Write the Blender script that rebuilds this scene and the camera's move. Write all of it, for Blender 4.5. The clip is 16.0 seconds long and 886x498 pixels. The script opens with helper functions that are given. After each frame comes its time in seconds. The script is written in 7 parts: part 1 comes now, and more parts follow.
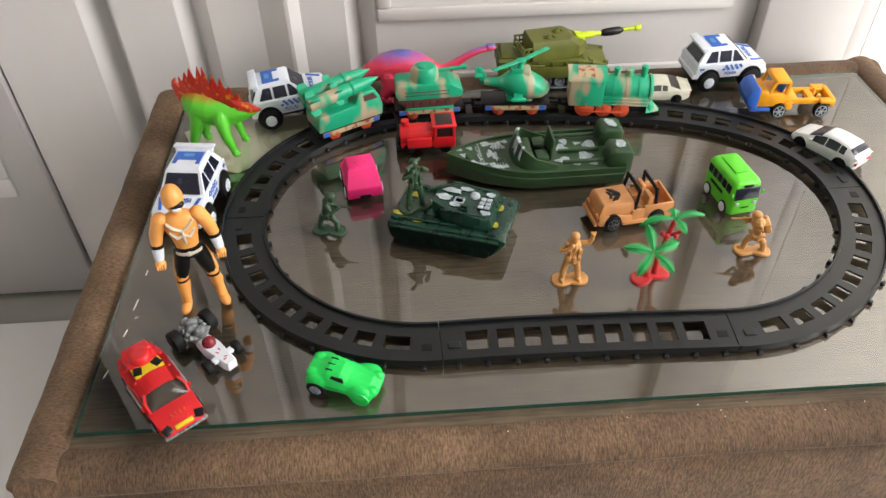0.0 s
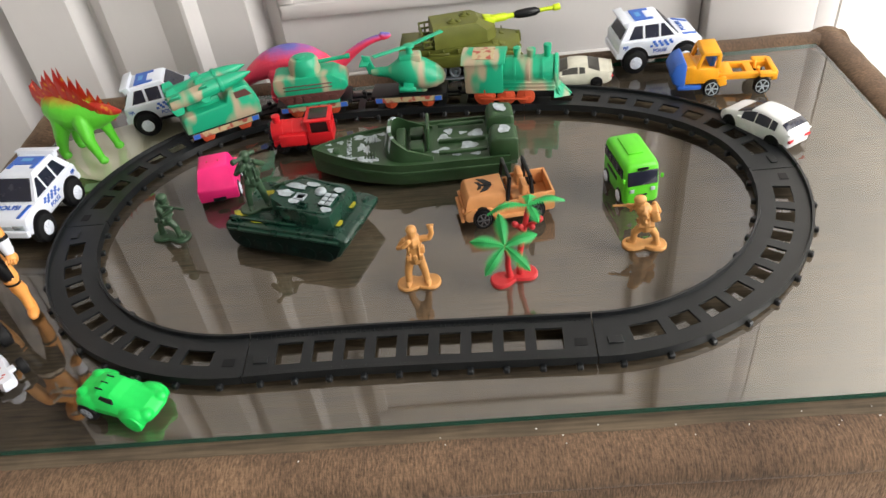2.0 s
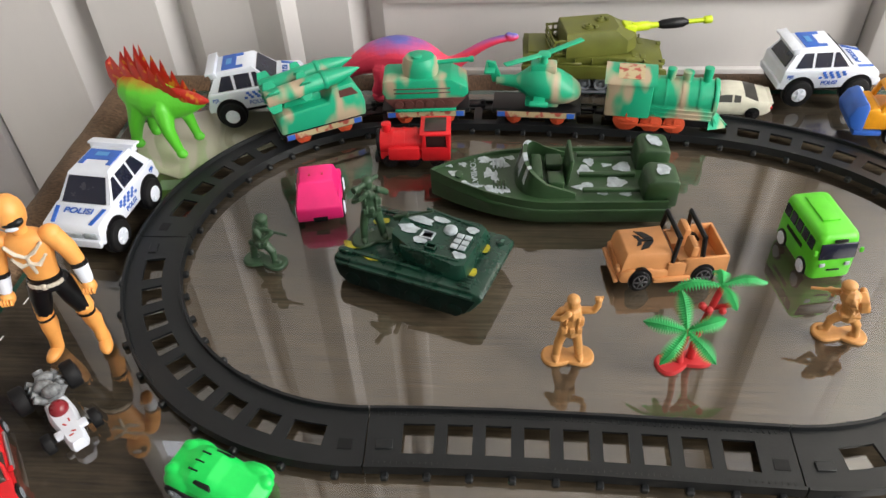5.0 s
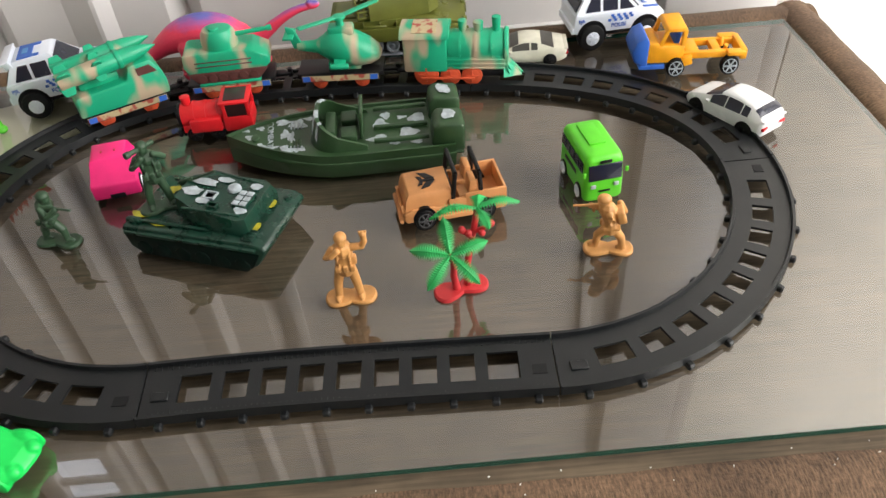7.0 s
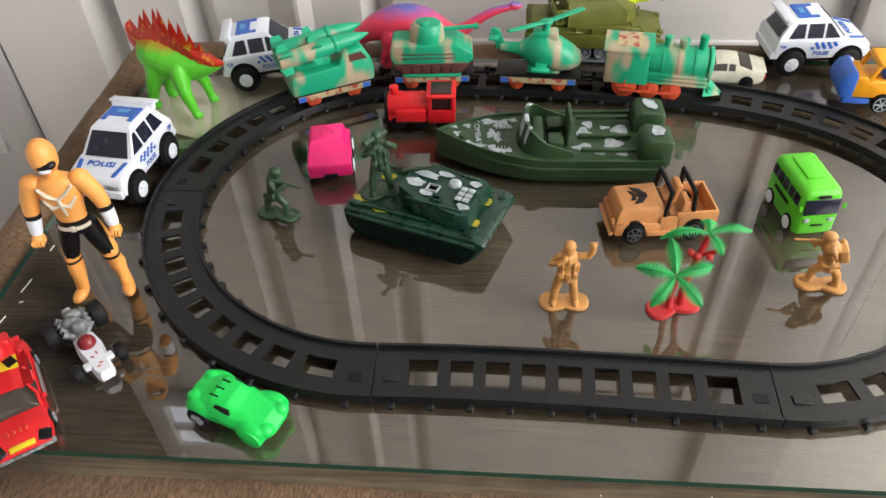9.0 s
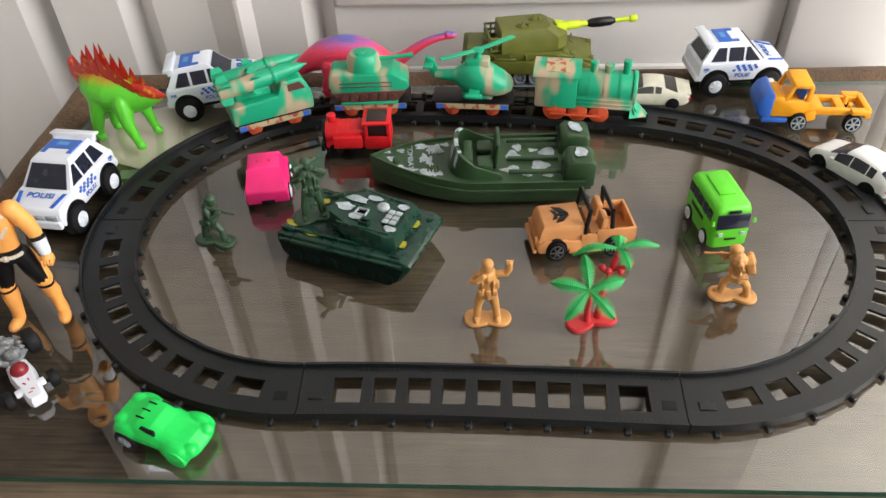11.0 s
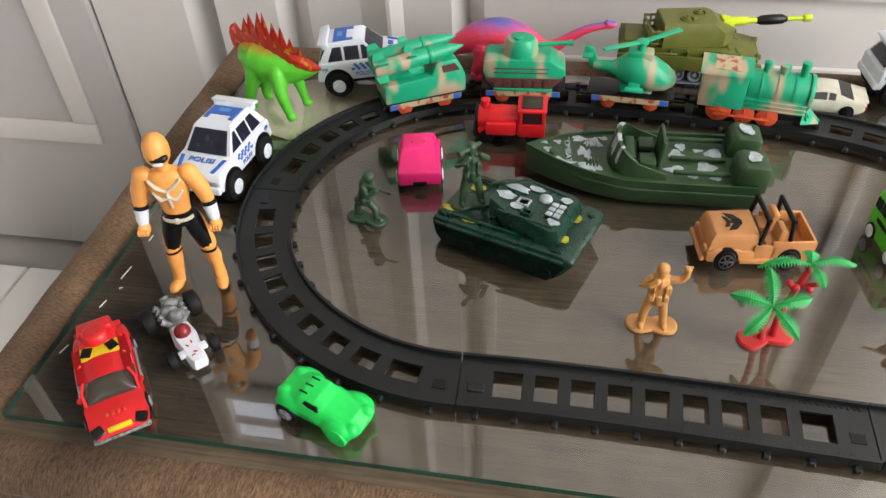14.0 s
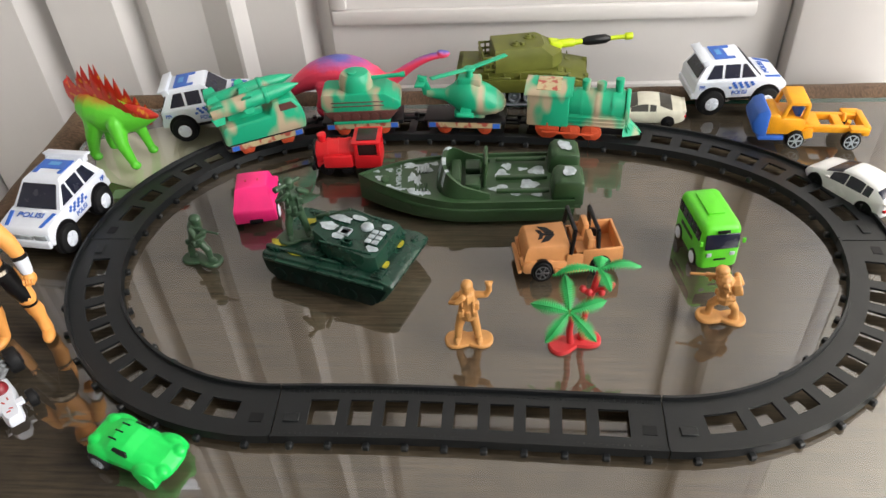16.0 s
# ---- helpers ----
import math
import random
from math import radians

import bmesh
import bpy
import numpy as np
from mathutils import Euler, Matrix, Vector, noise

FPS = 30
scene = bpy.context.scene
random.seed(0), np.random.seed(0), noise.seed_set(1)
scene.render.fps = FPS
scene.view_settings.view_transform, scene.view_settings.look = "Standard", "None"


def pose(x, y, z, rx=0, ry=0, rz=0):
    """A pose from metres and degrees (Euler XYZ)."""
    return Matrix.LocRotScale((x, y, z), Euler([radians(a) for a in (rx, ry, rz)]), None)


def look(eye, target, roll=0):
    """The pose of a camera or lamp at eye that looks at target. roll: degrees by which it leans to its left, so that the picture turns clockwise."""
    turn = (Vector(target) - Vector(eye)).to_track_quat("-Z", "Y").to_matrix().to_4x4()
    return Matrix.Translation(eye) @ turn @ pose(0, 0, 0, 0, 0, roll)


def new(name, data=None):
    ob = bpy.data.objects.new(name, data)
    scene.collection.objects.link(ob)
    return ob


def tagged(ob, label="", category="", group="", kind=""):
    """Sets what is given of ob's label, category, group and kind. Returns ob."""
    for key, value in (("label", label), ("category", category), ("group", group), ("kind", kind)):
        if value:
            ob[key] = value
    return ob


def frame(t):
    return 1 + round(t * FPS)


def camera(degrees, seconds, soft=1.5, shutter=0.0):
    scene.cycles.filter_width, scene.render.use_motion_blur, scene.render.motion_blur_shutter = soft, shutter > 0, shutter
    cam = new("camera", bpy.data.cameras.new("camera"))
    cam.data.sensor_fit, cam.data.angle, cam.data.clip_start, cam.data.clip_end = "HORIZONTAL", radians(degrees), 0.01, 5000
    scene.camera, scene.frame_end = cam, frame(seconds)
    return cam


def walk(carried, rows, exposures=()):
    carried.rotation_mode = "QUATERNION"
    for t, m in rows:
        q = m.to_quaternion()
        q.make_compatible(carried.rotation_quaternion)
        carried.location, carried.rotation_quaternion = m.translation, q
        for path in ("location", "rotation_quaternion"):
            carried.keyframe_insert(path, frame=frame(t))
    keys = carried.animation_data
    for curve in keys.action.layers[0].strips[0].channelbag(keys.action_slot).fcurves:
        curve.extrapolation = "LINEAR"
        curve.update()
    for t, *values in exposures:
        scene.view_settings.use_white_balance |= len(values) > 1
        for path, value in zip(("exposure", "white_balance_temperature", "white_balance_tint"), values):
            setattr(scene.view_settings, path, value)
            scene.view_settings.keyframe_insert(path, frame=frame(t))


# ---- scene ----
cam = camera(61.7, 16.0)
PATH = [
    (0, (-0.0992, -0.2919, 0.779), (-0.0189, 1.1726, -0.581), -1.0),
    (0.5, (-0.0701, -0.2618, 0.757), (-0.0023, 1.2336, -0.569), -1.2),
    (1, (-0.0372, -0.2599, 0.729), (-0.029, 1.259, -0.573), -1.2),
    (1.5, (0.0289, -0.2602, 0.711), (-0.0417, 1.2726, -0.572), -4.4),
    (2, (0.0697, -0.2546, 0.698), (-0.0459, 1.2775, -0.583), -7.4),
    (2.5, (0.0387, -0.2406, 0.677), (-0.1205, 1.2651, -0.629), -6.2),
    (3, (-0.0145, -0.2316, 0.678), (-0.2349, 1.2521, -0.645), -3.9),
    (3.2, (-0.0356, -0.2195, 0.684), (-0.2873, 1.2549, -0.643), -3.4),
    (5.3, (-0.0075, -0.1566, 0.691), (-0.1236, 1.3186, -0.655), -3.4),
    (5.5, (0.0045, -0.1579, 0.685), (-0.0921, 1.3289, -0.649), -3.8),
    (6, (0.0532, -0.1589, 0.683), (0.0238, 1.3284, -0.654), -4.6),
    (6.5, (0.0903, -0.1669, 0.672), (0.124, 1.3308, -0.654), -5.2),
    (7, (0.0731, -0.1881, 0.669), (0.0976, 1.288, -0.681), -4.5),
    (7.5, (0.0369, -0.2016, 0.668), (-0.0005, 1.2536, -0.703), -4.1),
    (8, (0.0144, -0.2025, 0.665), (-0.0761, 1.2414, -0.717), -3.3),
    (8.5, (-0.0072, -0.1984, 0.672), (-0.1396, 1.2392, -0.712), -2.8),
    (9, (-0.0171, -0.1914, 0.692), (-0.1657, 1.2574, -0.679), -2.5),
    (9.5, (-0.0108, -0.1906, 0.701), (-0.1537, 1.2775, -0.649), -2.7),
    (11.8, (0.0261, -0.2108, 0.699), (-0.0677, 1.2857, -0.625), -2.4),
    (12, (0.0198, -0.2116, 0.697), (-0.1057, 1.2786, -0.631), -2.4),
    (12.5, (-0.0073, -0.2096, 0.695), (-0.1969, 1.2592, -0.648), -1.7),
    (13, (-0.0281, -0.2066, 0.695), (-0.28, 1.2505, -0.652), -1.6),
    (13.5, (-0.0403, -0.2013, 0.695), (-0.3353, 1.2487, -0.651), -2.0),
    (14, (-0.0373, -0.1958, 0.694), (-0.3347, 1.2567, -0.648), -2.7),
    (14.5, (-0.0224, -0.1874, 0.696), (-0.2931, 1.2835, -0.633), -2.9),
    (15, (-0.009, -0.1807, 0.703), (-0.2683, 1.3175, -0.597), -3.3),
    (15.5, (0.0174, -0.1867, 0.7), (-0.2015, 1.3262, -0.59), -3.8),
    (16, (0.044, -0.1969, 0.698), (-0.1184, 1.3247, -0.59), -3.9),
]
walk(cam, [(t, look(eye, target, roll)) for t, eye, target, roll in PATH])

# ---- light ----
world = bpy.data.worlds.new("sky")
scene.world = world
world.use_nodes = True
wn = world.node_tree.nodes
sky = wn.new("ShaderNodeTexSky")
sky.sky_type, sky.sun_disc = "NISHITA", False
sky.sun_elevation, sky.sun_rotation = radians(24), radians(146)
wn["Background"].inputs["Strength"].default_value = 0.10
world.node_tree.links.new(sky.outputs[0], wn["Background"].inputs["Color"])


def area(name, eye, target, sx, sy, watts, colour):
    data = bpy.data.lights.new(name, "AREA")
    data.shape, data.size, data.size_y, data.energy, data.color = "RECTANGLE", sx, sy, watts, colour
    ob = new(name, data)
    ob.matrix_world = look(eye, target)
    return ob


area("window_light_side", (1.37, -0.33, 1.20), (0.15, 0.25, 0.80), 1.1, 1.4, 50, (1.0, 0.965, 0.915))
# weak fill added from behind the camera, no window is known there
area("fill_light_rear", (0.5, -2.55, 1.7), (0.1, 0.2, 0.5), 1.3, 1.1, 3.5, (0.97, 0.98, 1.0))
area("window_light_door", (-0.520, 0.497, 1.10), (-0.5, -1.0, 1.0), 0.085, 0.12, 0.06, (0.85, 0.90, 1.0))
sun = new("sun", bpy.data.lights.new("sun", "SUN"))
sun.data.energy, sun.data.angle, sun.data.color = 6.8, radians(7), (1.0, 0.95, 0.87)
sun.matrix_world = look((1.4, -0.95, 1.2), (0.44, 0.5, 0.42))
scene.view_settings.exposure = -0.10

# ---- materials ----
G = 0.36        # top of the glass


def shader(name, rough=0.4, metal=0.0):
    m = bpy.data.materials.new(name)
    m.use_nodes = True
    n = m.node_tree.nodes
    b = n["Principled BSDF"]
    b.inputs["Roughness"].default_value, b.inputs["Metallic"].default_value = rough, metal
    return m, n, m.node_tree.links, b


def two_tone(n, li, a, b_, scale, detail, lo, hi, stretch=(1, 1, 1), rough=0.6):
    co = n.new("ShaderNodeTexCoord")
    mp = n.new("ShaderNodeMapping")
    mp.inputs["Scale"].default_value = stretch
    t = n.new("ShaderNodeTexNoise")
    t.inputs["Scale"].default_value, t.inputs["Detail"].default_value, t.inputs["Roughness"].default_value = scale, detail, rough
    r = n.new("ShaderNodeValToRGB")
    r.color_ramp.elements[0].position, r.color_ramp.elements[1].position = lo, hi
    r.color_ramp.elements[0].color, r.color_ramp.elements[1].color = (*a, 1), (*b_, 1)
    li.new(co.outputs["Object"], mp.inputs["Vector"])
    li.new(mp.outputs["Vector"], t.inputs["Vector"])
    li.new(t.outputs["Fac"], r.inputs["Fac"])
    return r, t, mp


def bump(n, li, b, src, strength, dist):
    k = n.new("ShaderNodeBump")
    k.inputs["Strength"].default_value, k.inputs["Distance"].default_value = strength, dist
    li.new(src, k.inputs["Height"])
    li.new(k.outputs["Normal"], b.inputs["Normal"])


def plastic(name, c, rough=0.38, vary=0.1, scale=60, spec=0.5):
    """Moulded toy plastic: slight mottling, fine relief, dusty gloss."""
    m, n, li, b = shader(name, rough)
    b.inputs["Specular IOR Level"].default_value = spec
    lo, hi = [x * (1 - vary) for x in c], [min(1, x * (1 + vary)) for x in c]
    r, t, mp = two_tone(n, li, lo, hi, scale, 5, 0.35, 0.65)
    li.new(r.outputs["Color"], b.inputs["Base Color"])
    g = n.new("ShaderNodeMapRange")
    g.inputs["To Min"].default_value, g.inputs["To Max"].default_value = rough - 0.08, rough + 0.14
    li.new(t.outputs["Fac"], g.inputs["Value"])
    li.new(g.outputs["Result"], b.inputs["Roughness"])
    f = n.new("ShaderNodeTexNoise")
    f.inputs["Scale"].default_value = 900
    li.new(mp.outputs["Vector"], f.inputs["Vector"])
    bump(n, li, b, f.outputs["Fac"], 0.12, 0.0004)
    return m


def blotched(name, base, spots, scale, lo, hi, rough=0.42, seed=0.0, stretch=(1, 1, 1)):
    """Sprayed camouflage: soft-edged blotches of a second paint."""
    m, n, li, b = shader(name, rough)
    r, t, mp = two_tone(n, li, base, spots, scale, 1.5, lo, hi, stretch, 0.45)
    mp.inputs["Location"].default_value = (seed, seed * 1.7, seed * 0.6)
    li.new(r.outputs["Color"], b.inputs["Base Color"])
    f = n.new("ShaderNodeTexNoise")
    f.inputs["Scale"].default_value = 700
    li.new(mp.outputs["Vector"], f.inputs["Vector"])
    bump(n, li, b, f.outputs["Fac"], 0.12, 0.0004)
    return m


def fabric(name, dark, light, weave=((260, 900, 400), (900, 330, 400)), lo=0.55, hi=1.5, relief=0.5):
    """Coarse woven cloth: fine thread in two directions, worn pale patches."""
    m, n, li, b = shader(name, 0.93)
    r, t, mp = two_tone(n, li, dark, light, 9, 6, 0.32, 0.72)
    co = n.new("ShaderNodeTexCoord")
    wv = []
    for stretch in weave:
        m2 = n.new("ShaderNodeMapping")
        m2.inputs["Scale"].default_value = stretch
        w = n.new("ShaderNodeTexNoise")
        w.inputs["Scale"].default_value, w.inputs["Detail"].default_value = 1.0, 3
        li.new(co.outputs["Object"], m2.inputs["Vector"])
        li.new(m2.outputs["Vector"], w.inputs["Vector"])
        wv.append(w)
    mx = n.new("ShaderNodeMath")
    mx.operation = "MULTIPLY_ADD"
    mx.inputs[1].default_value = 0.25
    hf = n.new("ShaderNodeMath")
    hf.operation = "MULTIPLY"
    hf.inputs[1].default_value = 0.75
    li.new(wv[0].outputs["Fac"], hf.inputs[0])
    li.new(wv[1].outputs["Fac"], mx.inputs[0])
    li.new(hf.outputs[0], mx.inputs[2])
    k = n.new("ShaderNodeMapRange")
    k.inputs["From Min"].default_value, k.inputs["From Max"].default_value = 0.35, 0.65
    k.inputs["To Min"].default_value, k.inputs["To Max"].default_value = lo, hi
    li.new(mx.outputs[0], k.inputs["Value"])
    mul = n.new("ShaderNodeVectorMath")
    mul.operation = "SCALE"
    li.new(r.outputs["Color"], mul.inputs[0])
    li.new(k.outputs["Result"], mul.inputs["Scale"])
    li.new(mul.outputs["Vector"], b.inputs["Base Color"])
    b.inputs["Sheen Weight"].default_value = 0.03
    bump(n, li, b, mx.outputs[0], relief, 0.0012)
    return m


def paint(name, a, c, rough=0.45):
    m, n, li, b = shader(name, rough)
    r, t, mp = two_tone(n, li, a, c, 3.5, 7, 0.3, 0.7, (1, 1, 0.4))
    li.new(r.outputs["Color"], b.inputs["Base Color"])
    f = n.new("ShaderNodeTexNoise")
    f.inputs["Scale"].default_value, f.inputs["Detail"].default_value = 160, 4
    li.new(mp.outputs["Vector"], f.inputs["Vector"])
    bump(n, li, b, f.outputs["Fac"], 0.15, 0.0008)
    return m


def sheet_glass(name, tint, ior=1.55, rough=0.012):
    m = bpy.data.materials.new(name)
    m.use_nodes = True
    n, li = m.node_tree.nodes, m.node_tree.links
    n.remove(n["Principled BSDF"])
    tr, gl, fr, mx = (n.new("ShaderNode" + k) for k in ("BsdfTransparent", "BsdfGlossy", "Fresnel", "MixShader"))
    tr.inputs["Color"].default_value = (*tint, 1)
    gl.inputs["Roughness"].default_value = rough
    fr.inputs["IOR"].default_value = ior
    li.new(fr.outputs[0], mx.inputs[0])
    li.new(tr.outputs[0], mx.inputs[1])
    li.new(gl.outputs[0], mx.inputs[2])
    li.new(mx.outputs[0], n["Material Output"].inputs["Surface"])
    return m


WALL = paint("door_paint", (0.60, 0.58, 0.58), (0.68, 0.66, 0.65), 0.36)
# door paint again, darkened to carry the shade on the left leaf
WALL_SHADED = paint("shaded_door_paint", (0.44, 0.42, 0.43), (0.51, 0.49, 0.50), 0.5)
PLASTER = paint("plaster", (0.76, 0.74, 0.70), (0.82, 0.80, 0.76), 0.85)
TILE = paint("floor_tile_white", (0.70, 0.70, 0.71), (0.80, 0.80, 0.80), 0.25)
GROUT = paint("grout", (0.30, 0.29, 0.28), (0.36, 0.35, 0.34), 0.9)
CLOTH = fabric("brown_cloth", (0.058, 0.034, 0.020), (0.215, 0.132, 0.077), ((950, 240, 200), (520, 900, 420)), 0.55, 1.50, 0.6)
CLOTH_TURNED = fabric("brown_cloth_turned", (0.058, 0.034, 0.020), (0.215, 0.132, 0.077), ((300, 950, 200), (900, 520, 420)), 0.60, 1.42, 0.5)
CLOTH_TOP = fabric("brown_cloth_top", (0.066, 0.049, 0.031), (0.140, 0.103, 0.066), ((22, 520, 300), (70, 90, 300)), 0.66, 1.38, 0.02)
GLASS = sheet_glass("table_glass", (0.94, 0.95, 0.91), 2.42, 0.022)
GLASS_EDGE, _n, _l, _b = shader("glass_edge_green", 0.12)
_b.inputs["Base Color"].default_value = (0.015, 0.10, 0.07, 1)
_b.inputs["Transmission Weight"].default_value = 0.3
BLACK = plastic("black_plastic", (0.005, 0.005, 0.006), 0.34, spec=0.3)
TRACK = plastic("track_plastic", (0.0058, 0.0072, 0.0085), 0.40, spec=0.42)
RUBBER = plastic("black_rubber", (0.007, 0.007, 0.008), 0.6, spec=0.25)
WHITE = plastic("white_plastic", (0.72, 0.76, 0.85), 0.3, 0.04)
BLUE = plastic("blue_print", (0.03, 0.12, 0.50), 0.35)
BLUE_PALE = plastic("pale_blue_print", (0.10, 0.33, 0.66), 0.35)
WINDOW = plastic("dark_window_print", (0.012, 0.014, 0.03), 0.22)
ORANGE = plastic("orange_plastic", (0.82, 0.36, 0.09), 0.42)
OCHRE = plastic("ochre_plastic", (0.85, 0.36, 0.01), 0.4)
TAN = plastic("tan_plastic", (0.55, 0.27, 0.085), 0.45, 0.22)
TAN_JEEP = plastic("tan_orange_plastic", (0.56, 0.25, 0.09), 0.45)
TEAL = blotched("teal_camouflage", (0.008, 0.36, 0.19), (0.44, 0.35, 0.24), 52, 0.51, 0.62, stretch=(1.2, 0.5, 0.5))
TEAL_PLAIN = plastic("teal_plastic", (0.008, 0.36, 0.19), 0.4)
GREEN_CAR = plastic("neon_green_plastic", (0.006, 0.60, 0.09), 0.35, 0.06)
GREEN_BUS = plastic("bus_green_plastic", (0.10, 0.58, 0.02), 0.35, 0.06)
PALM = plastic("palm_leaf_plastic", (0.045, 0.53, 0.15), 0.42)
RED = plastic("red_plastic", (0.62, 0.012, 0.018), 0.35)
RED_DARK = plastic("palm_red_plastic", (0.50, 0.025, 0.03), 0.45)
WHEEL_RED = plastic("wheel_red_orange", (0.55, 0.075, 0.025), 0.5)
PINK = plastic("pink_plastic", (0.80, 0.02, 0.18), 0.35, 0.05)
DARK_GREEN = plastic("dark_green_plastic", (0.005, 0.034, 0.021), 0.25, 0.25)
BOAT_GREEN = plastic("boat_green_plastic", (0.022, 0.056, 0.020), 0.38, 0.15)
SOLDIER_GREEN = plastic("soldier_green_plastic", (0.026, 0.060, 0.030), 0.42, 0.25)
OLIVE = plastic("olive_plastic", (0.115, 0.125, 0.018), 0.45, 0.12)
GREY = plastic("grey_plastic", (0.20, 0.22, 0.25), 0.45)
LIME = plastic("lime_plastic", (0.52, 0.66, 0.01), 0.4)
SILVER, _n, _l, _b = shader("chipped_silver", 0.35, 0.85)
_b.inputs["Base Color"].default_value = (0.55, 0.56, 0.58, 1)
SILVER_PRINT = plastic("silver_print", (0.35, 0.395, 0.43), 0.42, 0.25, 220)
YELLOW = plastic("yellow_print", (0.62, 0.46, 0.01), 0.45)
PAPER = paint("old_paper", (0.74, 0.73, 0.57), (0.88, 0.85, 0.70), 0.8)

# ---- mesh tools ----


def shape():
    return bmesh.new()


def box(bm, c, s, r=0.0, rot=None, taper=(1, 1), mat=0, seg=2):
    """Box with its centre c and size s, edges rounded by r, top shrunk by taper."""
    sub = bmesh.new()
    bmesh.ops.create_cube(sub, size=1)
    for v in sub.verts:
        k = v.co.z + 0.5
        v.co = Vector((v.co.x * s[0] * (1 + (taper[0] - 1) * k), v.co.y * s[1] * (1 + (taper[1] - 1) * k), v.co.z * s[2]))
    if r:
        bmesh.ops.bevel(sub, geom=sub.edges[:], offset=min(r, 0.45 * min(s)), segments=seg, profile=0.5, affect="EDGES")
    add(bm, sub, c, rot, mat)


def add(bm, sub, c=(0, 0, 0), rot=None, mat=0):
    m = Matrix.Translation(c) @ (pose(0, 0, 0, *rot) if rot else Matrix())
    sub.transform(m)
    for f in sub.faces:
        f.material_index = mat
    me = bpy.data.meshes.new("t")
    sub.to_mesh(me)
    sub.free()
    bm.from_mesh(me)
    bpy.data.meshes.remove(me)


def tube(bm, a, b, ra, rb=None, n=14, mat=0, r=0.0):
    """Round bar from a to b."""
    a, b = Vector(a), Vector(b)
    rb = ra if rb is None else rb
    sub = bmesh.new()
    bmesh.ops.create_cone(sub, cap_ends=True, segments=n, radius1=ra, radius2=rb, depth=(b - a).length)
    if r:
        rim = [e for e in sub.edges if abs(e.verts[0].co.z - e.verts[1].co.z) < 1e-7]
        bmesh.ops.bevel(sub, geom=rim, offset=r, segments=2, profile=0.5, affect="EDGES")
    sub.transform(Matrix.Translation((a + b) / 2) @ (b - a).to_track_quat("Z", "Y").to_matrix().to_4x4())
    add(bm, sub, mat=mat)


def ball(bm, c, s, rot=None, mat=0, n=14):
    sub = bmesh.new()
    bmesh.ops.create_uvsphere(sub, u_segments=n, v_segments=max(6, n * 2 // 3), radius=1)
    sub.transform(Matrix.Diagonal((*(s if hasattr(s, "__len__") else (s, s, s)), 1)))
    add(bm, sub, c, rot, mat)


def prism(bm, pts, y0, y1, r=0.0, mat=0, inset=0.0, z_in=0.0):
    """Side outline pts (x, z) pulled from y0 to y1, edges rounded by r. inset narrows what lies above z_in."""
    sub = bmesh.new()
    a = [sub.verts.new((x, y0 + (inset if z > z_in else 0), z)) for x, z in pts]
    b = [sub.verts.new((x, y1 - (inset if z > z_in else 0), z)) for x, z in pts]
    sub.faces.new(a)
    sub.faces.new(b[::-1])
    for i in range(len(pts)):
        j = (i + 1) % len(pts)
        sub.faces.new((a[j], a[i], b[i], b[j]))
    bmesh.ops.recalc_face_normals(sub, faces=sub.faces[:])
    if r:
        bmesh.ops.bevel(sub, geom=sub.edges[:], offset=r, segments=2, profile=0.5, affect="EDGES", clamp_overlap=True)
    add(bm, sub, mat=mat)


def loft(bm, rings, mat=0, closed=False):
    """Skin over rings of equal length; ends are capped."""
    sub = bmesh.new()
    vs = [[sub.verts.new(p) for p in ring] for ring in rings]
    n = len(vs[0])
    pairs = list(zip(vs, vs[1:])) + ([(vs[-1], vs[0])] if closed else [])
    for a, b in pairs:
        for i in range(n):
            sub.faces.new((a[i], a[(i + 1) % n], b[(i + 1) % n], b[i]))
    if not closed:
        sub.faces.new(vs[0][::-1])
        sub.faces.new(vs[-1])
    bmesh.ops.recalc_face_normals(sub, faces=sub.faces[:])
    add(bm, sub, mat=mat)


def limb(bm, pts, radii, n=12, mat=0, flat=1.0):
    """Bent tapering limb through pts, rounded at the ends."""
    pts = [Vector(p) for p in pts]
    rings = []
    for i, p in enumerate(pts):
        d = (pts[min(i + 1, len(pts) - 1)] - pts[max(i - 1, 0)]).normalized()
        q = d.to_track_quat("Z", "Y")
        rings.append([p + q @ Vector((math.cos(2 * math.pi * k / n) * radii[i], math.sin(2 * math.pi * k / n) * radii[i] * flat, 0)) for k in range(n)])
    loft(bm, rings, mat)
    ball(bm, pts[0], radii[0], mat=mat, n=8)
    ball(bm, pts[-1], radii[-1], mat=mat, n=8)


def flowing(pts, radii, k=5):
    """The same limb with k steps between its points, on a smooth curve."""
    rows = [(*p, r) for p, r in zip(pts, radii)]
    out = []
    for i in range(len(rows) - 1):
        a, b, c, d = rows[max(i - 1, 0)], rows[i], rows[i + 1], rows[min(i + 2, len(rows) - 1)]
        for j in range(k):
            t = j / k
            out.append([0.5 * (2 * q + (r - p) * t + (2 * p - 5 * q + 4 * r - u) * t * t + (3 * q - p - 3 * r + u) * t ** 3) for p, q, r, u in zip(a, b, c, d)])
    out.append(list(rows[-1]))
    return [o[:3] for o in out], [max(0.0004, o[3]) for o in out]


def link(name, bm, mats, smooth=40):
    me = bpy.data.meshes.new(name)
    bm.to_mesh(me)
    bm.free()
    for m in (mats if isinstance(mats, (list, tuple)) else [mats]):
        me.materials.append(m)
    if smooth:
        me.shade_smooth()
        me.set_sharp_from_angle(angle=radians(smooth))
    return new(name, me)


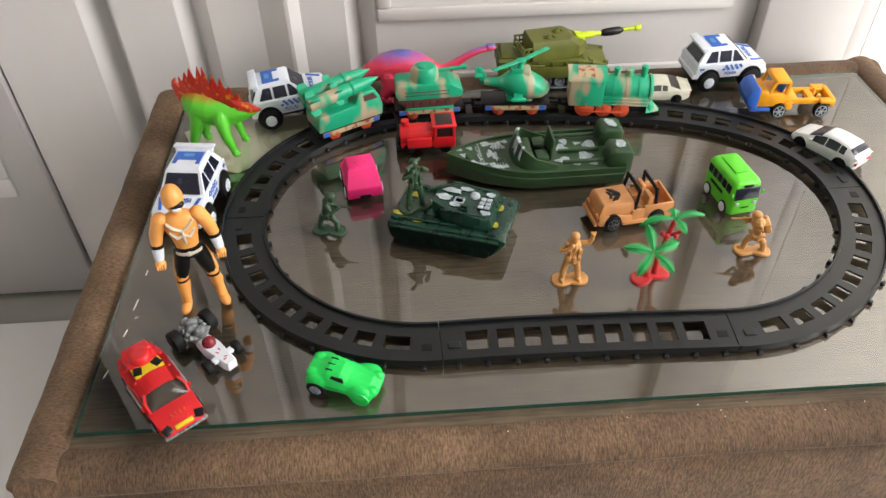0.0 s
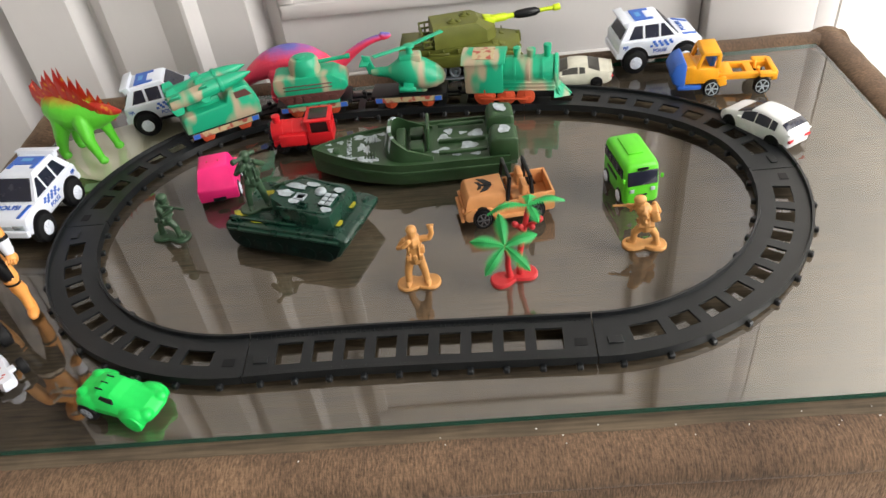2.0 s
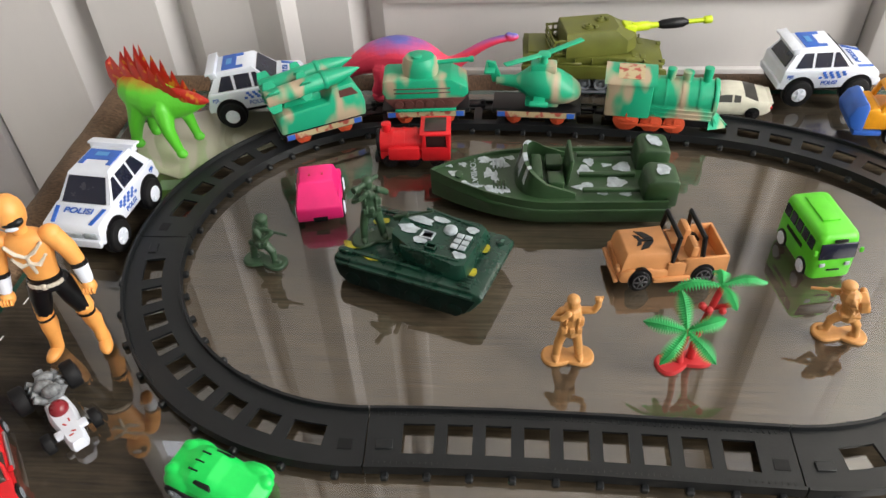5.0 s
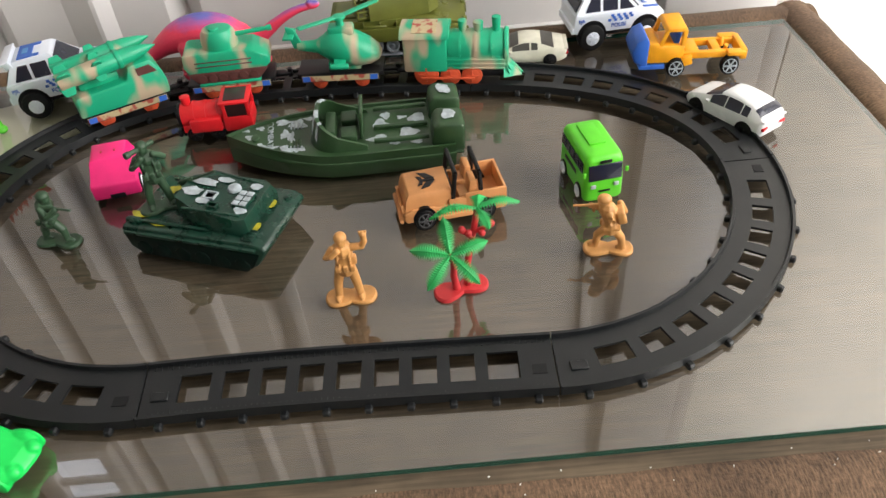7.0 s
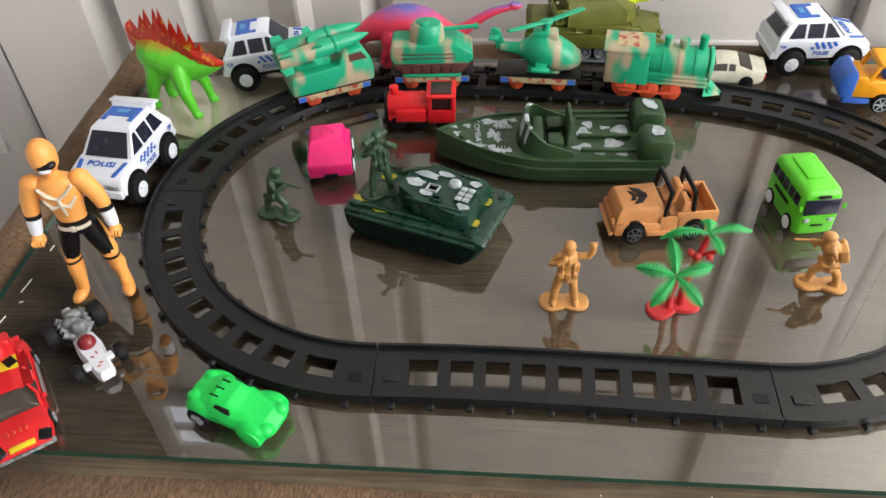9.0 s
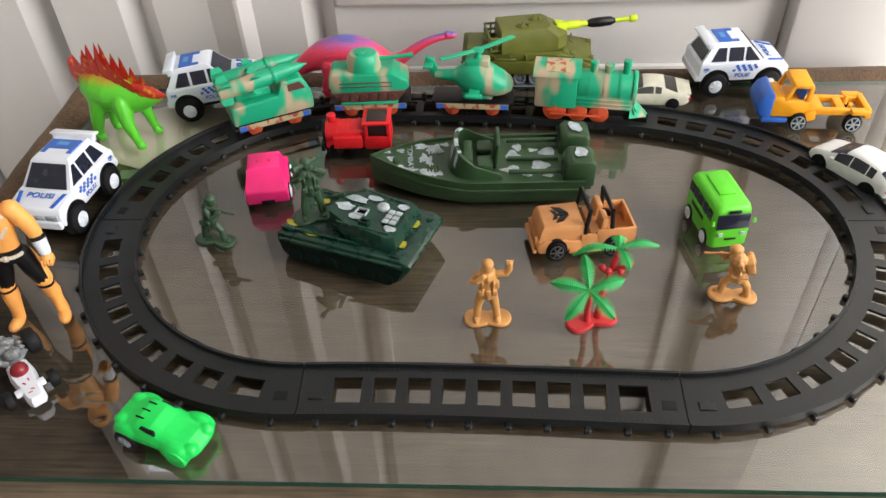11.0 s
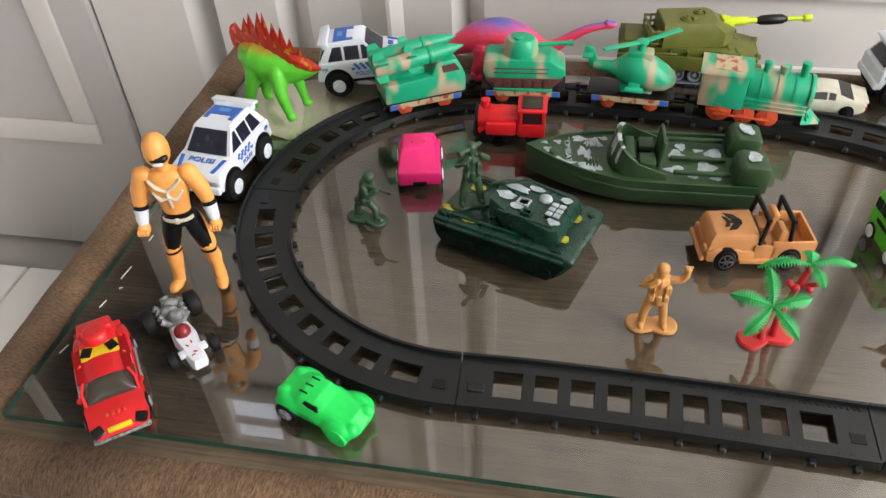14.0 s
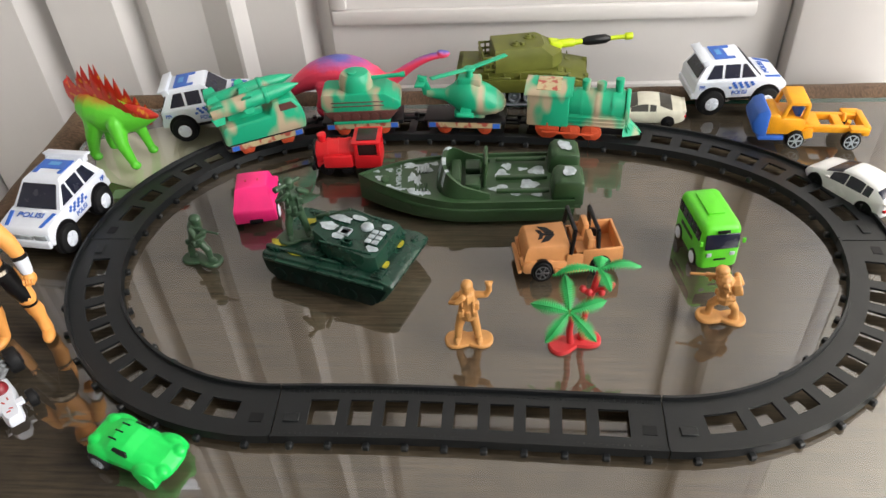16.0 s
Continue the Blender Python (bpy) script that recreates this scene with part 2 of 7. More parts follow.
def part(name, bm, mat, parent, label="", smooth=40):
    ob = link(name, bm, mat, smooth)
    ob.parent = parent
    return tagged(ob, label) if label else ob


def thing(name, x, y, rz, label, category, group="", z=None, rx=0, ry=0, size=1.0):
    e = new(name)
    e.empty_display_size = 0.01
    e.matrix_world = pose(x, y, G if z is None else z, rx, ry, rz) @ Matrix.Scale(size, 4)
    return tagged(e, label, category, group)


# ---- the room ----
BACK = 0.50     # face of the doors behind the table
bm = shape()
box(bm, (-0.5, -1.0, -0.03), (4.4, 3.4, 0.04))
tagged(link("floor", bm, GROUT), "white tiled floor with grey joints", "floor", kind="structure")
FLOOR = bpy.data.objects["floor"]
tile = bpy.data.meshes.new("tile")
sub = shape()
box(sub, (0, 0, 0), (0.396, 0.396, 0.012), 0.002)
sub.to_mesh(tile)
sub.free()
tile.materials.append(TILE)
for i in range(-6, 4):
    for j in range(-7, 1):
        t = new("tile", tile)
        t.location = (-0.16 + 0.4 * i, 0.245 + 0.4 * j, -0.006)
        t.parent = FLOOR

# back wall: panelled white doors with stiles, mouldings and a leaf with painted-in shade
bm = shape()
box(bm, (-0.5, BACK + 0.095, 1.3), (4.2, 0.10, 2.6))
tagged(link("wall_north", bm, PLASTER), "off-white wall behind the doors", "wall", kind="structure")


def stile(parent, x0, x1, d, z0=0.0, z1=2.1, mat=WALL, name="stile"):
    bm = shape()
    box(bm, ((x0 + x1) / 2, BACK + 0.03 - d / 2, (z0 + z1) / 2), (x1 - x0, d, z1 - z0), 0.004)
    return part(name, bm, mat, parent)


def panel_frame(parent, x0, x1, z0, z1, w=0.016, d=0.008, base=0.024):
    """A picture-frame moulding round a recessed panel."""
    bm = shape()
    y = BACK + 0.03 - base
    for a, b, c, e in ((x0, x1, z0, z0 + w), (x0, x1, z1 - w, z1), (x0, x0 + w, z0 + w, z1 - w), (x1 - w, x1, z0 + w, z1 - w)):
        box(bm, ((a + b) / 2, y - d / 2 + 0.001, (c + e) / 2), (b - a, d, e - c), 0.0035)
    return part("panel_moulding", bm, WALL, parent)


door = tagged(new("door_1"), "white painted panelled door closed behind the table", "door", kind="structure")
# leaf of upright boards with slanting grooves between them
outline = [(-0.56, 0.008), (-0.452, 0.008), (-0.430, 0.036), (-0.427, 0.036), (-0.416, 0.008),
           (-0.348, 0.008), (-0.335, 0.028), (-0.332, 0.028), (-0.312, 0.008),
           (-0.256, 0.008), (-0.226, -0.004), (-0.222, -0.004), (-0.211, 0.008),
           (-0.161, 0.008), (-0.148, 0.028), (-0.145, 0.028), (-0.128, 0.008)]
outline += [(0.316, 0.008), (0.316, 0.042), (-0.56, 0.042)]
bm = shape()
loft(bm, [[(x, BACK + y, z) for x, y in outline] for z in (0.0, 2.1)])
part("leaf", bm, WALL, door, smooth=20)
panel_frame(door, -0.125, 0.283, 0.397, 1.0)
panel_frame(door, -0.125, 0.283, 0.02, 0.33)
door2 = tagged(new("door_2"), "white panelled door leaf beside the table, its shade put into the paint", "door", kind="structure")
stile(door2, -1.35, -0.563, 0.030, mat=WALL_SHADED, name="leaf")
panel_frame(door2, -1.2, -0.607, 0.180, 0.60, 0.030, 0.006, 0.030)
# unseen dark panel with bars, added to darken the glass top's reflection
bm = shape()
box(bm, (-0.955, BACK - 0.0015, 1.28), (0.70, 0.003, 1.24), 0.0005)
part("dark_panel", bm, WINDOW, door2, "dark panel added over the unseen upper half")
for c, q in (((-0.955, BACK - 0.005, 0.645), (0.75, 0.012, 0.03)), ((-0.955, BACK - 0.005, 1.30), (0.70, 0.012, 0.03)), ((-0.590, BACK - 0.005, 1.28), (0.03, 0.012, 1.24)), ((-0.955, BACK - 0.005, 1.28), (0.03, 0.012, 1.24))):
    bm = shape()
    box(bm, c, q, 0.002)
    part("panel_bar", bm, WALL_SHADED, door2)
# small barred light between the door leaves
light = tagged(new("window_1"), "small barred window light between the door leaves", "window", kind="structure")
bm = shape()
for c, s in (((-0.520, BACK - 0.008, 1.030), (0.125, 0.02, 0.02)), ((-0.520, BACK - 0.008, 1.170), (0.125, 0.02, 0.02)), ((-0.5725, BACK - 0.008, 1.10), (0.02, 0.02, 0.12)), ((-0.4675, BACK - 0.008, 1.10), (0.02, 0.02, 0.12))):
    box(bm, c, s, 0.002)
part("window_frame", bm, WALL, light)
bm = shape()
box(bm, (-0.520, BACK - 0.010, 1.108), (0.085, 0.009, 0.014), 0.001)
part("window_bar", bm, WALL, light)
frame_r = tagged(new("door_frame"), "white painted door post", "door frame", kind="structure")
stile(frame_r, 0.3172, 0.430, 0.045, name="post")
stile(frame_r, 0.433, 0.456, 0.036, name="bead")
bm = shape()
box(bm, (0.93, BACK + 0.015, 1.3), (0.94, 0.03, 2.6))
tagged(link("wall_north_east", bm, PLASTER), "bright off-white plastered wall beside the doors", "wall", kind="structure")

# the other walls, unseen: a window to the side, an added opening behind
X0, X1, Y0 = -2.6, 1.4, -2.6
bm = shape()
box(bm, (X0 - 0.05, -1.05, 1.3), (0.1, 3.2, 2.6))
tagged(link("wall_west", bm, PLASTER), "plain off-white wall", "wall", kind="structure")
bm = shape()
for c, s in (((X1 + 0.05, -1.05, 0.25), (0.1, 3.2, 0.5)), ((X1 + 0.05, -1.05, 2.3), (0.1, 3.2, 0.6)),
             ((X1 + 0.05, 0.40, 1.25), (0.1, 0.3, 1.5)), ((X1 + 0.05, -1.805, 1.25), (0.1, 1.69, 1.5))):
    box(bm, c, s)
tagged(link("wall_east", bm, PLASTER), "plain off-white wall with an opening that lets light in", "wall", kind="structure")
bm = shape()
for c, s in (((-0.6, Y0 - 0.05, 0.55), (4.2, 0.1, 1.1)), ((-0.6, Y0 - 0.05, 2.45), (4.2, 0.1, 0.3)),
             ((-1.45, Y0 - 0.05, 1.7), (2.5, 0.1, 1.2)), ((1.3, Y0 - 0.05, 1.7), (0.4, 0.1, 1.2))):
    box(bm, c, s)
tagged(link("wall_south", bm, PLASTER), "plain off-white wall with an opening that lets light in", "wall", kind="structure")
bm = shape()
box(bm, (-0.6, -1.05, 2.65), (4.2, 3.4, 0.1))
tagged(link("ceiling", bm, PLASTER), "plain white ceiling", "ceiling", kind="structure")

# ---- the table ----
TX0, TX1, TY0, TY1 = -0.366, 0.437, -0.034, 0.447


def rounded_rect(x0, x1, y0, y1, r, z, n=5):
    out = []
    for cx, cy, a in ((x1 - r, y1 - r, 0), (x0 + r, y1 - r, 90), (x0 + r, y0 + r, 180), (x1 - r, y0 + r, 270)):
        for k in range(n + 1):
            t = radians(a + 90 * k / n)
            out.append((cx + r * math.cos(t), cy + r * math.sin(t), z))
    return out


table = tagged(new("coffee_table"), "low coffee table covered in worn brown woven cloth", "table")
bm = shape()
loft(bm, [rounded_rect(TX0 + i, TX1 - i, TY0 + i, TY1 - i, 0.02, z) for i, z in
          ((0.012, 0.0), (0.006, 0.05), (0.003, 0.2), (0.002, 0.30), (0.005, 0.337), (0.012, 0.346), (0.022, 0.3515), (0.04, 0.3535))])
for f in bm.faces:
    f.material_index = 0 if f.normal.z > 0.9 and f.calc_center_median().z > 0.35 else 1
part("upholstered_body", bm, [CLOTH_TOP, CLOTH], table)
# padded rim on three sides, flatter along the front
bm = shape()


def rim(bm, pts, r, h):
    rings = []
    pts = [Vector(p) for p in pts]
    for i, p in enumerate(pts):
        d = (pts[min(i + 1, len(pts) - 1)] - pts[max(i - 1, 0)]).normalized()
        side = d.cross(Vector((0, 0, 1)))
        w = 0.0002 * math.sin(i * 1.9) + 0.0003 * math.sin(i * 0.7)
        rings.append([p + side * (r + w) * math.cos(t) + Vector((0, 0, (h + w) * math.sin(t))) for t in [2 * math.pi * k / 16 for k in range(16)]])
    loft(bm, rings)


for a, b, r, h in (((TX0 + 0.016, TY0 + 0.004, 0.3465), (TX0 + 0.016, TY1 - 0.018, 0.3535), 0.0175, 0.012),
                   ((TX0 + 0.004, TY1 - 0.0185, 0.3475), (TX1 - 0.004, TY1 - 0.0185, 0.3475), 0.0195, 0.0125),
                   ((TX1 - 0.0185, TY1 - 0.006, 0.3510), (TX1 - 0.0185, TY0 + 0.006, 0.3490), 0.0170, 0.0105),
                   ((TX0 + 0.004, TY0 + 0.017, 0.3425), (TX1 - 0.004, TY0 + 0.017, 0.3425), 0.0185, 0.0115)):
    bm = shape()
    rim(bm, [Vector(a).lerp(Vector(b), k / 40) for k in range(41)], r, h)
    part("padded_rim", bm, CLOTH_TURNED if a[0] == b[0] else CLOTH, table, "frayed brown cloth edging")

GX0, GX1, GY0, GY1 = -0.330, 0.398, 0.0, 0.4085
pane = tagged(new("glass_top"), "clear glass sheet with green cut edges lying on the table", "glass top")
bm = shape()
vs = [bm.verts.new(p) for p in ((GX0, GY0, G), (GX1, GY0, G), (GX1, GY1, G), (GX0, GY1, G))]
bm.faces.new(vs)
sheet = part("sheet", bm, GLASS, pane, smooth=0)
sheet.visible_shadow = False
bm = shape()
for a, b in (((GX0, GY0), (GX1, GY0)), ((GX0, GY1), (GX0, GY0)), ((GX1, GY0), (GX1, GY1)), ((GX1, GY1), (GX0, GY1))):
    bm.faces.new([bm.verts.new(p) for p in ((*a, G - 0.0040), (*b, G - 0.0040), (*b, G), (*a, G))])
part("cut_edge", bm, GLASS_EDGE, pane, "dark green cut edge", smooth=0)

# ---- the railway ----
# joints of the six pieces: place and heading; the pieces bend smoothly between them
JOINTS = [(-0.083, 0.0545, 2), (0.130, 0.0505, -2), (0.287, 0.205, 90), (0.116, 0.3475, 172), (-0.090, 0.3605, 184), (-0.2425, 0.207, 270)]


def track_at(s):
    """Place and heading on the oval at s pieces from the first joint."""
    i = int(s) % 6
    k = s - int(s)
    x0, y0, a0 = JOINTS[i]
    x1, y1, a1 = JOINTS[(i + 1) % 6]
    p0, p1 = Vector((x0, y0)), Vector((x1, y1))
    turn = abs((a1 - a0 + 180) % 360 - 180)
    m = (p1 - p0).length * (1.0 if turn < 45 else 1.172)
    d0 = Vector((math.cos(radians(a0)), math.sin(radians(a0)))) * m
    d1 = Vector((math.cos(radians(a1)), math.sin(radians(a1)))) * m
    p = (2 * k**3 - 3 * k**2 + 1) * p0 + (k**3 - 2 * k**2 + k) * d0 + (-2 * k**3 + 3 * k**2) * p1 + (k**3 - k**2) * d1
    t = (6 * k * k - 6 * k) * p0 + (3 * k * k - 4 * k + 1) * d0 + (-6 * k * k + 6 * k) * p1 + (3 * k * k - 2 * k) * d1
    return p, t.normalized()


def on_track(s, u, z):
    p, t = track_at(s)
    return Vector((p.x + t.y * u, p.y - t.x * u, z))


def strip(bm, s0, s1, u0, u1, z0, z1, n=2):
    """A bar that follows the track from s0 to s1, between the offsets u0 and u1."""
    rings = []
    for k in range(n + 1):
        s = s0 + (s1 - s0) * k / n
        rings.append([on_track(s, u0, z0), on_track(s, u1, z0), on_track(s, u1, z1), on_track(s, u0, z1)])
    loft(bm, rings)


railway = tagged(new("toy_railway_track"), "oval toy railway of black plastic track pieces on the glass", "toy track")
W = 0.0182
FOOT = bpy.data.meshes.new("foot")
sub = shape()
box(sub, (0, 0, 0), (0.0040, 0.0052, 0.0040), 0.0008, seg=1)
sub.to_mesh(FOOT)
sub.free()
FOOT.materials.append(TRACK)
TOOTH = bpy.data.meshes.new("rack_tooth")
sub = shape()
box(sub, (0, 0, -0.0001), (0.0009, 0.0024, 0.0007))
sub.to_mesh(TOOTH)
sub.free()
TOOTH.materials.append(TRACK)
for piece in range(6):
    bm = shape()
    e = 0.0016
    a, b = piece + e, piece + 1 - e
    hw = 0.0088 if piece in (0, 3) else 0.0062
    ends, count = 0.085, 9
    step = (b - a - 2 * ends) / count
    rows, solid = [a, a + 0.03, a + 0.06, a + ends], [True, True, True]
    for k in range(count):
        c = a + ends + step * k
        rows += [c + step * 0.5, c + step - 0.0155, c + step + 0.0155] if k < count - 1 else [c + step * 0.5, c + step]
        solid += [False, False, True] if k < count - 1 else [False, False]
    rows += [b - 0.06, b - 0.03, b]
    solid += [True, True, True]
    cols = [(-W - 0.0004, 0.0022), (-W, 0.0082), (-W + 0.0017, 0.0082), (-W + 0.0021, 0.0056), (-hw, 0.0056), (hw, 0.0056), (W - 0.0021, 0.0056), (W - 0.0017, 0.0082), (W, 0.0082), (W + 0.0004, 0.0022)]
    grid = [[bm.verts.new(on_track(s, u, G + z)) for u, z in cols] for s in rows]
    for r in range(len(rows) - 1):
        for q in range(len(cols) - 1):
            if q == 4 and not solid[r]:
                continue
            bm.faces.new((grid[r][q], grid[r][q + 1], grid[r + 1][q + 1], grid[r + 1][q]))
    bmesh.ops.recalc_face_normals(bm, faces=bm.faces[:])
    if sum(f.normal.z for f in bm.faces) < 0:
        bmesh.ops.reverse_faces(bm, faces=bm.faces[:])
    bmesh.ops.solidify(bm, geom=bm.faces[:], thickness=0.0016)
    part("track_piece", bm, TRACK, railway, smooth=30)
    for k in range(10):
        c = piece + 0.05 + k * 0.1
        for sgn in (-1, 1):
            q = on_track(c, sgn * (W + 0.0010), G + 0.002)
            _, t = track_at(c)
            ft = new("foot", FOOT)
            ft.matrix_world = pose(*q, 0, 0, math.degrees(math.atan2(t.y, t.x)))
            ft.parent = railway
    # locking tongue and slot at the joint
    bm = shape()
    q, t = track_at(piece + 0.045)
    box(bm, (q.x + t.y * 0.004, q.y - t.x * 0.004, G + 0.0060), (0.009, 0.0055, 0.0012), 0.0003, (0, 0, math.degrees(math.atan2(t.y, t.x))), seg=1)
    part("locking_tongue", bm, TRACK, railway)
    bm = shape()
    q, t = track_at(piece + 0.960)
    box(bm, (q.x + t.y * 0.004, q.y - t.x * 0.004, G + 0.0056), (0.0075, 0.0060, 0.0006), 0, (0, 0, math.degrees(math.atan2(t.y, t.x))))
    part("locking_slot", bm, RUBBER, railway)
    for k in range(70):
        for u in (-W + 0.0034, W - 0.0034):
            if piece in (0, 3):
                c = piece + 0.02 + 0.96 * k / 69
                _, t = track_at(c)
                rb = new("rack_tooth", TOOTH)
                rb.matrix_world = pose(*on_track(c, u, G + 0.0058), 0, 0, math.degrees(math.atan2(t.y, t.x)))
                rb.parent = railway

# ---- small tools for toys ----

def lettering(name, text, size, mat, parent, m, depth=0.00025, label=""):
    """Raised lettering in the built-in font, centred, at the pose m in its parent."""
    cu = bpy.data.curves.new("t", "FONT")
    cu.body, cu.size, cu.extrude, cu.align_x, cu.align_y = text, size, depth, "CENTER", "CENTER"
    tmp = new("t", cu)
    bpy.context.view_layer.update()
    me = bpy.data.meshes.new_from_object(tmp)
    bpy.data.objects.remove(tmp)
    bpy.data.curves.remove(cu)
    me.name = name
    me.materials.clear()
    me.materials.append(mat)
    ob = new(name, me)
    ob.parent = parent
    ob.matrix_basis = m
    return tagged(ob, label) if label else ob


def tile_on(bm, a, b, c, d, t=0.0005, mat=0):
    """A thin sheet over the corners a, b, c, d, raised by t."""
    a, b, c, d = (Vector(p) for p in (a, b, c, d))
    nrm = (b - a).cross(d - a).normalized() * t
    vs = [bm.verts.new(p) for p in (a - nrm, b - nrm, c - nrm, d - nrm, a + nrm, b + nrm, c + nrm, d + nrm)]
    for q in ((3, 2, 1, 0), (4, 5, 6, 7), (0, 1, 5, 4), (1, 2, 6, 5), (2, 3, 7, 6), (3, 0, 4, 7)):
        bm.faces.new([vs[i] for i in q]).material_index = mat


def wheel(parent, x, y, r, w, tyre_mat=RUBBER, rim_mat=WHITE, spokes=5, hub=0.62, name="wheel", open_rim=False):
    """A wheel at the end of its axle: tyre, and a spoked rim as its own piece."""
    s = 1 if y > 0 else -1
    bm = shape()
    tube(bm, (x, y - s * w, r), (x, y, r), r, n=24, r=min(0.3 * w, 0.18 * r))
    t = part(name, bm, tyre_mat, parent)
    if hub:
        bm = shape()
        if open_rim:
            ring = [[(x + r * hub * q * math.cos(a), y + s * d, r + r * hub * q * math.sin(a)) for q, d in ((1.0, -0.0003), (1.0, 0.0004), (0.88, 0.0004), (0.88, -0.0003))] for a in [2 * math.pi * k / 22 for k in range(22)]]
            loft(bm, ring, closed=True)
        else:
            tube(bm, (x, y - s * 0.0004, r), (x, y + s * 0.0003, r), r * hub, n=20, r=0.0002)
        tube(bm, (x, y, r), (x, y + s * 0.0010, r), r * 0.2, n=10)
        for k in range(spokes):
            a = 2 * math.pi * k / spokes
            p = Vector((x + 0.38 * r * hub * 1.2 * math.cos(a), y + s * 0.0004, r + 0.38 * r * hub * 1.2 * math.sin(a)))
            box(bm, p, (r * hub * 0.85, 0.0010, r * 0.14), 0.0002, (0, -math.degrees(a), 0), seg=1)
        part("rim", bm, rim_mat, t)
    return t


def place_sheet(parent, name, mat, quads, t=0.0004, label=""):
    bm = shape()
    for q in quads:
        tile_on(bm, *q, t=t)
    return part(name, bm, mat, parent, label, smooth=0)


def fuse(ob, voxel, rounds=2):
    """Melts the overlapping shapes of a moulded piece into one skin."""
    md = ob.modifiers.new("melt", "REMESH")
    md.mode, md.voxel_size, md.use_smooth_shade = "VOXEL", voxel, True
    sm = ob.modifiers.new("soften", "SMOOTH")
    sm.factor, sm.iterations = 0.5, rounds
    bpy.context.view_layer.update()
    me = bpy.data.meshes.new_from_object(ob.evaluated_get(bpy.context.evaluated_depsgraph_get()))
    mats = [m for m in ob.data.materials]
    ob.modifiers.clear()
    ob.data = me
    me.materials.clear()
    for m in mats:
        me.materials.append(m)
    me.shade_smooth()
    return ob


# ---- police cars ----
def police_car(x, y, rz, label, z=0.0, pitch=0.0):
    car = thing("toy_police_car", x, y, rz, label, "toy car", "police cars", z=G + z, ry=pitch)
    car.scale = (0.94, 1.12, 1)
    bm = shape()
    prism(bm, [(-0.0400, 0.0148), (-0.0415, 0.0180), (-0.0408, 0.0300), (-0.0385, 0.0318), (0.0190, 0.0320), (0.0385, 0.0290),
               (0.0410, 0.0255), (0.0415, 0.0175), (0.0385, 0.0145)], -0.0185, 0.0185, 0.0016)
    # cabin
    lo, hi = 0.0172, 0.0132
    loft(bm, [[(-0.0395, -lo, 0.0305), (0.0195, -lo, 0.0305), (0.0195, lo, 0.0305), (-0.0395, lo, 0.0305)],
              [(-0.0300, -hi, 0.0455), (0.0030, -hi, 0.0462), (0.0030, hi, 0.0462), (-0.0300, hi, 0.0455)],
              [(-0.0285, -hi + 0.0015, 0.0468), (0.0010, -hi + 0.0015, 0.0476), (0.0010, hi - 0.0015, 0.0476), (-0.0285, hi - 0.0015, 0.0468)]])
    # bumpers and wing flares
    box(bm, (0.0418, 0, 0.0180), (0.004, 0.036, 0.0062), 0.0012)
    box(bm, (-0.0415, 0, 0.0180), (0.0035, 0.036, 0.006), 0.0012)
    part("body", bm, WHITE, car)
    bm = shape()
    box(bm, (-0.0335, 0, 0.0480), (0.0085, 0.0315, 0.0018), 0.0006, (0, -10, 0))
    for s in (-1, 1):
        box(bm, (-0.0318, s * 0.0068, 0.0452), (0.0062, 0.0150, 0.0050), 0.0006, (0, -14, 0))
    part("roof_spoiler", bm, WHITE, car)
    place_sheet(car, "windscreen", WINDOW, [((0.0182, -0.0142, 0.0322), (0.0182, 0.0142, 0.0322), (0.0048, 0.0116, 0.0450), (0.0048, -0.0116, 0.0450))], 0.0006)
    place_sheet(car, "rear_window", WINDOW, [((-0.0386, 0.0138, 0.0325), (-0.0386, -0.0138, 0.0325), (-0.0314, -0.0112, 0.0440), (-0.0314, 0.0112, 0.0440))], 0.0006)
    for s in (-1, 1):
        def on(px, pz):
            k = (pz - 0.0305) / 0.0150
            return (px, s * (lo + (hi - lo) * k), pz)
        for xa, xb, xc, xd in ((0.0005, 0.0135, 0.0035, 0.0005), (-0.0150, -0.0018, -0.0018, -0.0150), (-0.0310, -0.0175, -0.0175, -0.0250)):
            q = [on(xa, 0.0325), on(xb, 0.0325), on(xc, 0.0435), on(xd, 0.0435)]
            place_sheet(car, "side_window", WINDOW, [q if s < 0 else q[::-1]], 0.0005)
        # chequered band, unit bars
        quads = []
        for r in range(3):
            for c in range(8):
                if (r + c) % 2 == 0:
                    xa, za = -0.0105 + 0.0027 * c + 0.0012 * r, 0.0238 + 0.0020 * r
                    quads.append(((xa, s * 0.0186, za), (xa + 0.0027, s * 0.0186, za), (xa + 0.0027, s * 0.0186, za + 0.0020), (xa, s * 0.0186, za + 0.0020)))
        place_sheet(car, "chequered_band", BLUE, quads, 0.0003, "blue chequered print")
        m = Matrix.Translation((-0.0005, s * 0.0187, 0.0200)) @ pose(0, 0, 0, 90, 0, 0 if s < 0 else 180)
        lettering("side_lettering", "POLISI", 0.0050, BLUE, car, m)
        m = Matrix.Translation((-0.0345, s * 0.0187, 0.0262)) @ pose(0, 0, 0, 90, 0, 0 if s < 0 else 180)
        lettering("unit_lettering", "PJR", 0.0042, BLUE, car, m)
        for wx in (-0.0245, 0.0245):
            bm = shape()
            tube(bm, (wx, s * 0.0150, 0.0130), (wx, s * 0.0190, 0.0130), 0.0132, n=24)
            part("wheel_arch", bm, BLACK, car)
